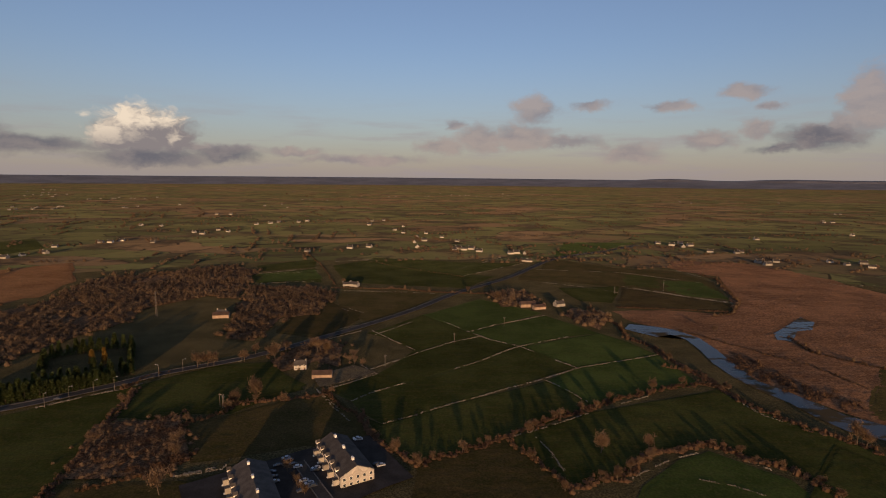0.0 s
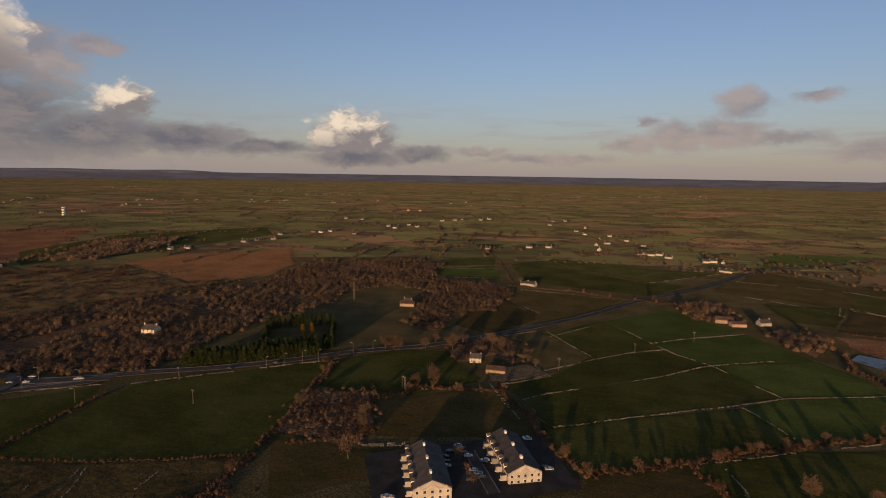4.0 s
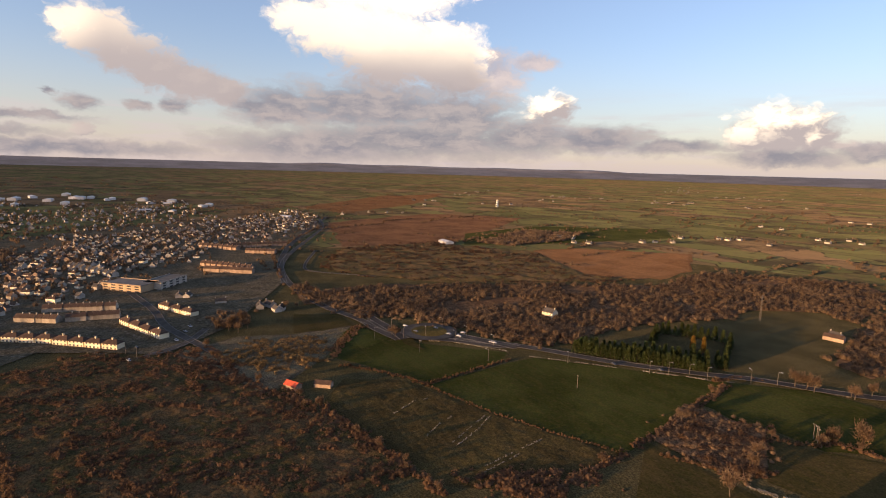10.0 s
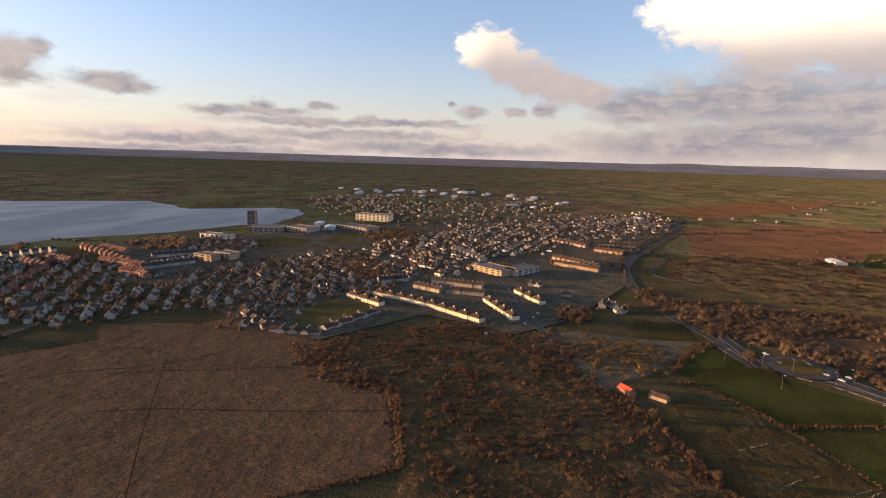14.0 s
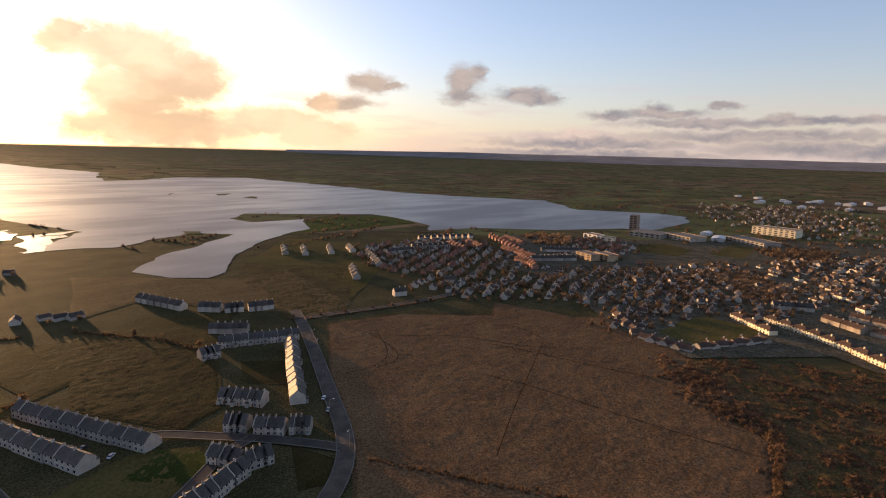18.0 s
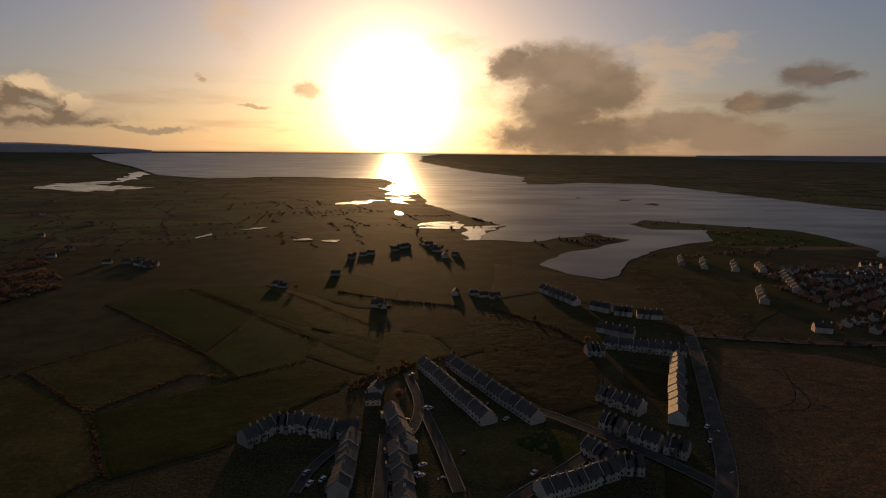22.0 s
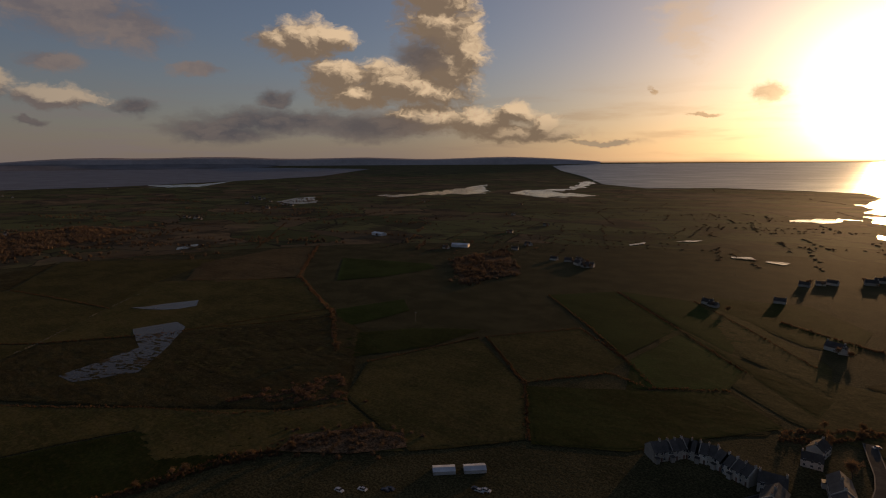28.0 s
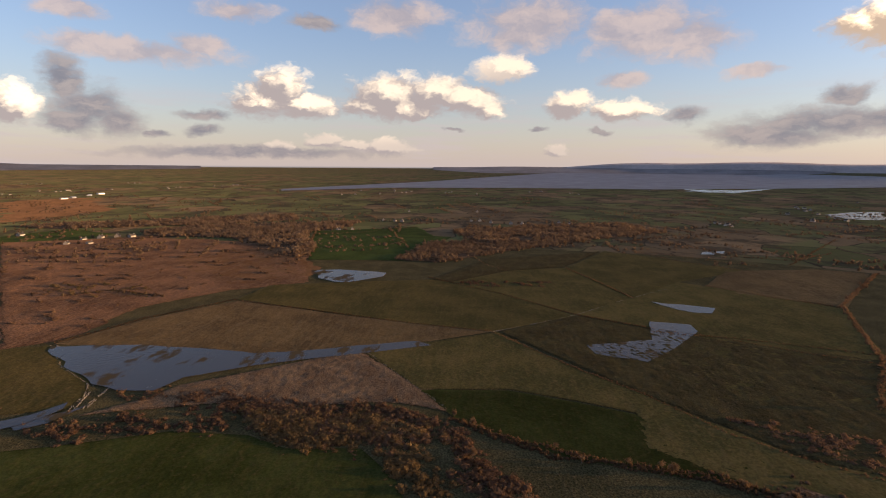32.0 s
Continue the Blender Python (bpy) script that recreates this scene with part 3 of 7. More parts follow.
def swells(points, cell, amp, lift):
    """Hummocks and tufts of a near field, level at its edge."""
    ring = np.array(points)
    lo, hi = ring.min(0), ring.max(0)
    gx, gy = np.meshgrid(np.arange(lo[0], hi[0], cell), np.arange(lo[1], hi[1], cell))
    px, py = gx.ravel(), gy.ravel()
    odd, edge = np.zeros(len(px), bool), np.full(len(px), 1e9)
    for (ax, ay), (bx, by) in zip(points, points[1:] + points[:1]):
        if ay != by:
            odd ^= ((ay > py) != (by > py)) & (px < (bx - ax) * (py - ay) / (by - ay) + ax)
        f = np.clip(((px - ax) * (bx - ax) + (py - ay) * (by - ay)) / ((bx - ax) ** 2 + (by - ay) ** 2 + 1e-9), 0, 1)
        edge = np.minimum(edge, np.hypot(px - ax - f * (bx - ax), py - ay - f * (by - ay)))
    rng = np.random.default_rng(int(abs(lo[0])) + 1)
    broad = np.array([noise.noise((x / (cell * 5), y / (cell * 5), 0)) for x, y in zip(px, py)]) if len(px) < 90000 else 0
    px, py = px + rng.uniform(-0.35, 0.35, len(px)) * cell, py + rng.uniform(-0.35, 0.35, len(px)) * cell
    z = lift + 0.03 + np.minimum(1, edge / (cell * 2)) * amp * (rng.random(len(px)) ** 2.0 + 0.6 * broad + 0.4)
    good = odd & (edge > cell * 0.25)
    rows, cols = gx.shape
    index = np.arange(rows * cols).reshape(rows, cols)
    quads = np.stack([index[:-1, :-1], index[:-1, 1:], index[1:, 1:], index[1:, :-1]], -1).reshape(-1, 4)
    quads = quads[good[quads].all(1)]
    used, back = np.unique(quads, return_inverse=True)
    return np.stack([px, py, z], 1)[used], back.reshape(-1, 4)


ROUGHNESS = {"green": 0.13, "lush": 0.08, "dim": 0.14, "olive": 0.13, "rough": 0.32, "umber": 0.20, "heath": 0.34, "reed": 0.36, "scrub": 0.75, "waste": 0.45, "bog": 0.28, "ember": 0.22}


def field(points, kind, label):
    """A field: its level ground, and on near ones the swells over it."""
    ob = sheet("field", points, M[kind], label, "field", rag=2.5 if kind in ("ember", "bog", "waste", "scrub", "reed") else 0.4)
    near = min(math.hypot(*p) for p in points)
    if near < 900 and max(math.hypot(*p) for p in points) < FLAT:
        verts, faces = swells(points, max(1.8, min(5.0, near / 170)), ROUGHNESS[kind] * max(1.0, near / 500), layer[0])
        if len(faces):
            child("swells", mesh_of("swells", verts.tolist(), faces.tolist(), M[kind], True), ob)
    return ob


def sheet(name, points, mat, label, category, lift=None, rag=0.5):
    """A patch of land or water that follows the ground sheet."""
    layer[0] += 0.004
    lift = layer[0] if lift is None else lift
    ring, count = [], len(points)
    for i in range(count):
        (ax, ay), (bx, by) = points[i], points[(i + 1) % count]
        steps = max(1, int(math.hypot(bx - ax, by - ay) / (0.018 * math.hypot(ax, ay) + 3)))
        for s in range(steps):
            f = s / steps
            sx, sy = ax + (bx - ax) * f, ay + (by - ay) * f
            sway = rag * (0.010 * noise.noise((sx / 60, sy / 60, 0)) + 0.006 * noise.noise((sx / 17, sy / 17, 5))) * math.hypot(sx, sy)
            ring.append(lay(sx + sway, sy - sway))
    bm = bmesh.new()
    bm.faces.new([bm.verts.new((v.x, v.y, 0)) for v in ring])
    far = max(math.hypot(v.x, v.y) for v in ring)
    if far > FLAT:
        xs, ys = [v.x for v in ring], [v.y for v in ring]
        for axis, lo, hi in (((1, 0, 0), min(xs), max(xs)), ((0, 1, 0), min(ys), max(ys))):
            at = math.floor(lo / 90) * 90 + 90
            while at < hi:
                bmesh.ops.bisect_plane(bm, geom=bm.verts[:] + bm.edges[:] + bm.faces[:], plane_co=Vector(axis) * at, plane_no=axis)
                at += 90
    bmesh.ops.triangulate(bm, faces=bm.faces[:])
    bm.normal_update()
    for f in bm.faces:
        if f.normal.z < 0:
            f.normal_flip()
    for v in bm.verts:
        r = math.hypot(v.co.x, v.co.y)
        v.co.z = rise(r) + lift + (0.9 * (r - FLAT) / 1000 if r > FLAT else 0)
    me = bpy.data.meshes.new(name)
    bm.to_mesh(me)
    bm.free()
    me.materials.append(mat)
    return tagged(new(name, me), label, category, kind="structure")

# ---- fields and water ----
sheet("turf", [(930 * math.cos(math.tau * k / 48), 930 * math.sin(math.tau * k / 48)) for k in range(48)], M["turf"], "rough turf of field margins and verges", "ground", 0.03)
field([(-15, -411), (-80, -464), (-146, -428), (-139, -368), (-110, -323), (-76, -331)], "rough", "rough brown grazing land")
field([(-291, 159), (-301, 233), (-302, 258), (-203, 349), (-191, 296), (-181, 253), (-173, 218), (-171, 208), (-213, 187), (-246, 172)], "green", "green grazed pasture")
field([(-368, 121), (-398, 140), (-382, 182), (-320, 245), (-309, 233), (-301, 205), (-295, 162), (-334, 140)], "green", "green grazed pasture")
field([(-294, 90), (-325, 114), (-304, 150), (-246, 172), (-171, 208), (-170, 184), (-170, 144), (-188, 114), (-237, 104)], "rough", "rough brown grazing land")
field([(-302, -59), (-373, -138), (-415, -95), (-451, -34), (-424, 15), (-353, 52), (-317, 69), (-274, 92), (-209, 106), (-168, 24), (-167, -39), (-225, -42)], "scrub", "scrubby moor with hummocks")
field([(-384, -322), (-403, -250), (-387, -198), (-373, -138), (-307, -108), (-298, -62), (-223, -42), (-196, -75), (-164, -127), (-164, -145)], "heath", "tussocky brown heath")
field([(-227, -366), (-291, -348), (-425, -224), (-392, -152), (-372, -124), (-342, -95), (-223, -55), (-94, -133), (-142, -211), (-155, -249)], "heath", "tussocky brown heath")
field([(-424, 15), (-443, 64), (-432, 110), (-436, 163), (-368, 115), (-340, 85), (-317, 62), (-363, 45)], "waste", "stony waste ground with weeds")
field([(-191, 296), (-203, 349), (-167, 389), (-133, 390), (-91, 350), (-125, 304), (-166, 301)], "green", "green grazed pasture")
field([(-144, 287), (-106, 319), (-76, 342), (-47, 300), (-36, 267), (-71, 266), (-103, 254), (-123, 248)], "dim", "worn dull green field")
field([(-175, 228), (-118, 233), (-103, 241), (-106, 212), (-139, 178)], "dim", "worn dull green field")
field([(-76, 342), (-46, 372), (-22, 424), (34, 465), (68, 439), (8, 382), (-31, 350), (-56, 323)], "green", "green grazed pasture")
field([(-56, 323), (-31, 350), (8, 382), (68, 439), (102, 388), (45, 347), (7, 321), (-20, 301), (-33, 292), (-48, 308)], "green", "green grazed pasture")
field([(-33, 292), (7, 321), (74, 361), (95, 322), (73, 303), (35, 277), (6, 259), (-11, 249), (-27, 264), (-44, 300)], "green", "green grazed pasture")
field([(102, 388), (175, 420), (180, 358), (139, 342), (95, 322), (74, 361)], "lush", "bright green grass field")
field([(25, 481), (107, 544), (145, 481), (110, 466), (68, 439), (43, 457)], "lush", "bright green grass field")
field([(-19, 541), (44, 618), (106, 553), (25, 481)], "lush", "bright green grass field")
field([(-68, 474), (-45, 504), (-19, 541), (25, 481), (37, 467), (-22, 424), (-46, 458)], "green", "green grazed pasture")
field([(68, 439), (145, 481), (162, 456), (175, 420), (102, 388)], "lush", "bright green grass field")
field([(-11, 249), (35, 276), (58, 234), (61, 214), (25, 180), (-16, 179)], "dim", "worn dull green field")
field([(37, 277), (93, 312), (187, 348), (207, 302), (231, 263), (199, 224), (180, 225), (172, 248), (143, 273), (109, 264), (85, 237), (59, 229)], "green", "green grazed pasture")
field([(94, 231), (120, 255), (141, 264), (154, 250), (166, 238), (167, 224), (137, 194), (71, 193)], "lush", "bright green grass field")
field([(-126, 641), (-66, 661), (-2, 647), (-30, 573), (-74, 513), (-112, 570)], "dim", "worn dull green field")
field([(-150, 472), (-151, 532), (-133, 610), (-81, 523), (-110, 456)], "dim", "worn dull green field")
field([(-176, 854), (-121, 918), (-20, 809), (79, 766), (27, 682), (-62, 697), (-132, 713)], "green", "green grazed pasture")
field([(182, 971), (278, 851), (359, 829), (376, 737), (343, 630), (235, 692), (141, 747)], "dim", "worn dull green field")
field([(232, 685), (334, 600), (309, 565), (246, 576), (198, 582)], "rough", "rough brown grazing land")
field([(320, 756), (368, 737), (343, 630), (307, 641), (284, 676)], "lush", "bright green grass field")
field([(395, 936), (507, 924), (552, 839), (560, 639), (411, 411), (273, 267), (255, 292), (241, 327), (223, 365), (230, 434), (220, 487), (190, 522), (186, 563), (304, 556), (340, 601), (407, 783), (368, 830)], "bog", "brown peat bog")
field([(-283, 748), (-197, 825), (-163, 712), (-242, 700)], "green", "green grazed pasture")
field([(274, 1196), (443, 1209), (298, 1056), (203, 972)], "lush", "bright green grass field")
field([(-204, 349), (-163, 389), (-131, 396), (-91, 342), (-120, 319), (-163, 294), (-182, 297)], "green", "green grazed pasture")
field([(-858, 289), (-884, 485), (-711, 601), (-533, 536), (-473, 576), (-498, 480), (-543, 377), (-611, 273), (-688, 217)], "scrub", "scrubby moor with hummocks")
field([(-727, 601), (-722, 693), (-601, 860), (-484, 702), (-473, 576), (-533, 536), (-624, 551)], "ember", "russet orange bog grass")
field([(-1278, 407), (-1451, 796), (-1260, 995), (-1002, 694), (-877, 529), (-883, 307)], "bog", "brown peat bog")
field([(-980, 620), (-1053, 869), (-901, 1180), (-767, 1026), (-791, 682), (-834, 527)], "green", "green grazed pasture")
field([(-1762, 477), (-2348, 1001), (-2520, 1451), (-1804, 898), (-1521, 531)], "ember", "russet orange bog grass")
field([(-419, 134), (-436, 163), (-390, 182), (-370, 145)], "green", "green grazed pasture")
field([(-492, 124), (-477, 162), (-436, 163), (-435, 110)], "dim", "worn dull green field")
field([(-454, -187), (-482, -183), (-487, -132), (-469, -122), (-427, -134), (-411, -152), (-423, -179)], "lush", "bright green grass field")
field([(-810, -398), (-874, -373), (-842, -316), (-774, -307), (-759, -366)], "lush", "bright green grass field")
field([(-923, -287), (-917, -247), (-854, -248), (-846, -290)], "green", "green grazed pasture")
field([(-803, -131), (-837, -83), (-761, -91)], "dim", "worn dull green field")
field([(-278, -632), (-364, -549), (-300, -430), (-257, -386), (-205, -396), (-229, -493), (-228, -550)], "rough", "rough brown grazing land")
field([(-594, -989), (-734, -930), (-699, -796), (-506, -802), (-427, -823)], "lush", "bright green grass field")
field([(-16, -245), (-58, -260), (-83, -246), (-63, -218), (-35, -203), (-13, -216)], "olive", "damp olive green pasture")
field([(895, 859), (997, 661), (941, 336), (715, 233), (626, 204), (573, 285), (494, 333), (390, 336), (367, 363)], "bog", "brown peat bog")
field([(678, 473), (859, 576), (924, 605), (804, 535), (687, 467)], "ember", "russet orange bog grass")
field([(920, 329), (696, 219), (625, 211), (601, 298), (678, 390), (783, 476)], "ember", "russet orange bog grass")
field([(1127, 358), (1242, 145), (1024, 76), (824, 96), (786, 212), (807, 253)], "lush", "bright green grass field")
field([(307, 306), (380, 333), (317, 252), (295, 247), (270, 271)], "olive", "damp olive green pasture")
field([(1870, 1774), (2186, 1662), (1595, 1142), (1274, 1124), (1202, 1147)], "ember", "russet orange bog grass")
field([(966, 925), (1114, 893), (1032, 743), (840, 747), (807, 775)], "lush", "bright green grass field")
field([(146, -487), (138, -534), (51, -465), (32, -438), (69, -423), (113, -443)], "olive", "damp olive green pasture")
field([(90, -371), (60, -408), (-13, -404), (-25, -353), (-2, -315), (38, -328)], "olive", "damp olive green pasture")
field([(153, -459), (141, -462), (77, -423), (92, -379), (124, -366)], "olive", "damp olive green pasture")
field([(102, -325), (90, -364), (41, -324), (44, -301), (67, -281), (90, -292)], "dim", "worn dull green field")
field([(136, -353), (123, -362), (95, -365), (104, -329), (121, -308)], "green", "green grazed pasture")
field([(145, -586), (64, -609), (13, -546), (21, -472), (51, -474), (136, -542)], "green", "green grazed pasture")
field([(11, -411), (-33, -456), (-88, -439), (-77, -383), (-32, -351), (-20, -389)], "dim", "worn dull green field")
field([(-115, -474), (-188, -443), (-160, -410), (-132, -359), (-84, -394)], "dim", "worn dull green field")
field([(-62, -430), (-98, -435), (-149, -401), (-121, -320), (-105, -276), (-80, -266), (-44, -327)], "rough", "rough brown grazing land")
field([(-45, -240), (-67, -255), (-86, -235), (-83, -221), (-61, -222)], "lush", "bright green grass field")
field([(-140, -335), (-171, -313), (-148, -279), (-128, -300)], "dim", "worn dull green field")
field([(-114, -218), (-124, -194), (-117, -178), (-99, -185)], "dim", "worn dull green field")
field([(-74, -496), (-104, -668), (-152, -633), (-223, -563), (-300, -568), (-278, -404), (-231, -376), (-217, -415), (-129, -528)], "umber", "bleached brown sedge field")
field([(-280, -637), (-411, -773), (-468, -678), (-408, -521), (-289, -420), (-306, -579)], "olive", "damp olive green pasture")
field([(130, 834), (274, 808), (238, 719), (108, 739)], "dim", "worn dull green field")
field([(273, 799), (316, 771), (283, 687), (243, 709)], "green", "green grazed pasture")
field([(311, 750), (361, 738), (344, 624), (285, 674)], "lush", "bright green grass field")
field([(237, 694), (334, 604), (314, 577), (201, 604)], "rough", "rough brown grazing land")
field([(151, 688), (236, 701), (195, 603), (160, 612)], "green", "green grazed pasture")
field([(-265, 770), (-193, 807), (-168, 738), (-243, 705)], "lush", "bright green grass field")
field([(-294, 841), (-219, 917), (-199, 833), (-272, 789)], "green", "green grazed pasture")
field([(-152, 477), (-146, 612), (-82, 547), (-87, 506), (-106, 464)], "dim", "worn dull green field")
field([(-128, 845), (32, 770), (129, 889), (18, 900), (-122, 941)], "green", "green grazed pasture")
field([(-248, -6), (-271, 18), (-276, 46), (-258, 53), (-242, 27), (-240, -3)], "olive", "damp olive green pasture")
field([(-341, -53), (-362, -1), (-346, 14), (-315, -29)], "umber", "bleached brown sedge field")
field([(-306, 6), (-314, 55), (-290, 65), (-284, 25)], "umber", "bleached brown sedge field")
# the wet fields of the west
field([(212, 272), (230, 233), (237, 210), (256, 162), (255, 119), (244, 96), (247, 57), (222, 36), (171, 16), (119, 35), (109, 167)], "green", "green grazed pasture")
field([(271, 221), (295, 200), (318, 187), (391, 89), (348, 56), (306, 25), (290, 14), (300, 48), (292, 142), (275, 207)], "reed", "pale russet reed bed")
field([(383, 332), (457, 303), (529, 251), (469, 75), (446, -12), (416, 39), (402, 91), (386, 123), (374, 167), (385, 225)], "umber", "bleached brown sedge field")
field([(536, 254), (606, 245), (656, 62), (629, 12), (503, -93), (446, -12), (469, 75)], "olive", "damp olive green pasture")
field([(392, 89), (413, 39), (446, -17), (374, -63), (325, -104), (278, -135), (305, -79), (326, -20), (321, 37)], "olive", "damp olive green pasture")
field([(320, 37), (324, -20), (303, -78), (277, -134), (258, -155), (237, -185), (222, -174), (234, -93), (247, -43), (281, 10)], "green", "green grazed pasture")
field([(448, -17), (503, -93), (454, -170), (401, -301), (339, -282), (239, -187), (259, -156), (325, -104)], "rough", "rough brown grazing land")
field([(507, -94), (576, -160), (670, -246), (650, -272), (553, -372), (489, -340), (413, -310), (457, -171)], "olive", "damp olive green pasture")
field([(650, -272), (752, -336), (775, -476), (752, -529), (560, -376)], "umber", "bleached brown sedge field")
field([(643, 33), (722, -40), (751, -121), (576, -166), (507, -94)], "olive", "damp olive green pasture")
field([(751, -121), (915, -212), (839, -289), (756, -368), (670, -246), (581, -167)], "olive", "damp olive green pasture")
field([(367, 362), (381, 331), (339, 290), (312, 252), (296, 240), (277, 236), (267, 268), (260, 311), (340, 401)], "olive", "damp olive green pasture")
field([(656, 62), (809, -10), (877, -140), (914, -207), (760, -122), (722, -40), (643, 33)], "rough", "rough brown grazing land")
field([(781, 257), (1035, 334), (1113, 225), (1068, 55), (787, 108)], "lush", "bright green grass field")
field([(506, -222), (571, -258), (538, -356), (402, -299), (305, -228), (307, -182), (326, -139), (382, -144), (453, -182)], "olive", "damp olive green pasture")
field([(613, -285), (748, -398), (732, -507), (564, -380)], "umber", "bleached brown sedge field")
field([(508, -387), (626, -491), (495, -539), (468, -519), (483, -437)], "lush", "bright green grass field")
field([(357, -274), (407, -308), (385, -378), (350, -351)], "lush", "bright green grass field")
field([(299, -229), (345, -264), (309, -312), (263, -348), (268, -287)], "green", "green grazed pasture")
field([(279, -488), (233, -547), (138, -455), (146, -364), (196, -413)], "lush", "bright green grass field")
field([(228, -551), (156, -556), (81, -485), (88, -419), (135, -458)], "lush", "bright green grass field")
field([(248, -336), (200, -404), (141, -355), (141, -328), (175, -280)], "olive", "damp olive green pasture")
field([(140, -356), (133, -444), (73, -387), (74, -348), (112, -321)], "lush", "bright green grass field")
field([(132, -453), (86, -414), (23, -371), (27, -340), (69, -384)], "green", "green grazed pasture")
field([(152, -560), (95, -514), (30, -434), (24, -379), (87, -422)], "olive", "damp olive green pasture")
field([(279, -238), (251, -329), (174, -275), (135, -218), (173, -172), (246, -191)], "olive", "damp olive green pasture")
field([(172, -275), (110, -317), (72, -345), (39, -316), (92, -241), (131, -216)], "green", "green grazed pasture")
field([(331, -98), (254, -160), (242, -188), (175, -170), (224, -127), (259, -85)], "olive", "damp olive green pasture")
shore = [(-1207, -465), (-1016, -458), (-989, -512), (-860, -572), (-750, -682), (-653, -712), (-698, -754), (-725, -880), (-717, -971), (-579, -1063), (-495, -1122), (-434, -1056), (-445, -981), (-552, -975), (-493, -846), (-387, -787), (-292, -692), (-237, -596), (-213, -581), (-182, -607), (-157, -662), (-226, -749), (-281, -788), (-356, -863), (-313, -904), (-235, -871)]
shore += [(-183, -834), (-153, -849), (-78, -862), (-102, -877), (-180, -1011), (-122, -1174), (-44, -1445), (-32, -1619), (16, -2234), (153, -2825), (730, -2982), (1023, -2736), (1416, -3075), (2172, -4365), (4149, -7454), (7654, -13375), (9936, -20726), (6399, -26281), (1164, -34503), (-1800, -36595), (-250, -16000), (-90, -7739), (-330, -5034), (-470, -3850), (-650, -3105), (-545, -2683), (-520, -2400), (-640, -2420), (-830, -2570), (-1100, -2470), (-1136, -2122), (-1166, -1807), (-1196, -1421), (-1252, -1243), (-1396, -975), (-1236, -767), (-1335, -607), (-1326, -517)]
sheet("bay", shore, M["bay"], "wide calm grey bay under a low sun", "water", 0.43, rag=0.8)
sheet("tidal_pool", [(116, -2219), (79, -2383), (4, -2163), (-21, -1919), (21, -1762), (78, -1779)], M["pool"], "bright tidal pool by the shore", "water", 0.44, rag=3.0)
sheet("tidal_pool", [(214, -1432), (152, -1578), (85, -1567), (125, -1458)], M["pool"], "bright tidal pool by the shore", "water", 0.45, rag=3.0)
sheet("tidal_pool", [(66, -1711), (3, -1676), (33, -1485), (53, -1517)], M["pool"], "bright tidal pool by the shore", "water", 0.46, rag=3.0)
sheet("tidal_pool", [(46, -1282), (25, -1259), (29, -1201), (44, -1222)], M["pool"], "bright tidal pool by the shore", "water", 0.47, rag=3.0)
sheet("tidal_pool", [(-19, -1027), (-45, -1089), (-86, -1102), (-100, -1043), (-73, -994), (-25, -982)], M["pool"], "bright tidal pool by the shore", "water", 0.48, rag=3.0)
sheet("tidal_pool", [(-97, -974), (-141, -1039), (-184, -1035), (-157, -965), (-111, -878), (-77, -858)], M["pool"], "bright tidal pool by the shore", "water", 0.49, rag=3.0)
sheet("inlet", [(1369, -2004), (1444, -2305), (1326, -2466), (1742, -3552), (1536, -3215), (1276, -2474), (1260, -2205), (964, -2062), (1007, -1867), (1157, -1876)], M["pool"], "narrow sea inlet between low fields", "water", 0.50, rag=3.0)
sheet("inlet", [(1670, -1836), (1688, -2064), (1704, -2309), (1579, -2044), (1403, -1903), (1494, -1774), (1520, -1668)], M["pool"], "narrow sea inlet between low fields", "water", 0.51, rag=3.0)
sheet("inlet", [(1708, -1526), (1692, -1897), (1994, -2692), (1698, -2274), (1460, -2000), (1563, -1885), (1562, -1509)], M["pool"], "narrow sea inlet between low fields", "water", 0.52, rag=3.0)
sheet("inlet", [(1724, -1056), (1825, -1187), (1844, -1318), (1574, -1128), (1614, -1051)], M["pool"], "narrow sea inlet between low fields", "water", 0.53, rag=3.0)
sheet("inlet", [(3740, -1344), (3535, -1602), (3896, -2048), (3136, -1422), (3312, -1274)], M["pool"], "narrow sea inlet between low fields", "water", 0.54, rag=3.0)
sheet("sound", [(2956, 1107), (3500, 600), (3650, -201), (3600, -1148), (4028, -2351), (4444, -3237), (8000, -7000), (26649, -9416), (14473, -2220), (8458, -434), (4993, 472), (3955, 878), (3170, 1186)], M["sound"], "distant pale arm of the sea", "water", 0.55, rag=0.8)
sheet("river", [(173, 495), (182, 482), (194, 469), (210, 476), (217, 462), (215, 431), (210, 399), (210, 370), (215, 344), (222, 326), (225, 304), (230, 288), (243, 277), (258, 295), (245, 308), (239, 325), (233, 343), (223, 365), (226, 400), (230, 434), (231, 466), (222, 491), (208, 502), (184, 512)], M["flood"], "slow blue river through the bog", "water", 0.56, rag=0.1)
sheet("pond", [(308, 483), (345, 517), (373, 544), (374, 524), (353, 497), (335, 491), (311, 460), (299, 463)], M["flood"], "blue pond in brown bog", "water", 0.57, rag=0.1)
sheet("flood", [(260, 262), (269, 243), (277, 229), (285, 225), (267, 225), (246, 248)], M["flood"], "shallow blue flood water on a field", "water", 0.59, rag=4.5)
sheet("flood", [(933, -387), (925, -411), (901, -398), (913, -380)], M["flood"], "shallow blue flood water on a field", "water", 0.64, rag=4.5)
sheet("flood", [(356, -882), (329, -912), (324, -892), (350, -871)], M["flood"], "shallow blue flood water on a field", "water", 0.66, rag=4.5)
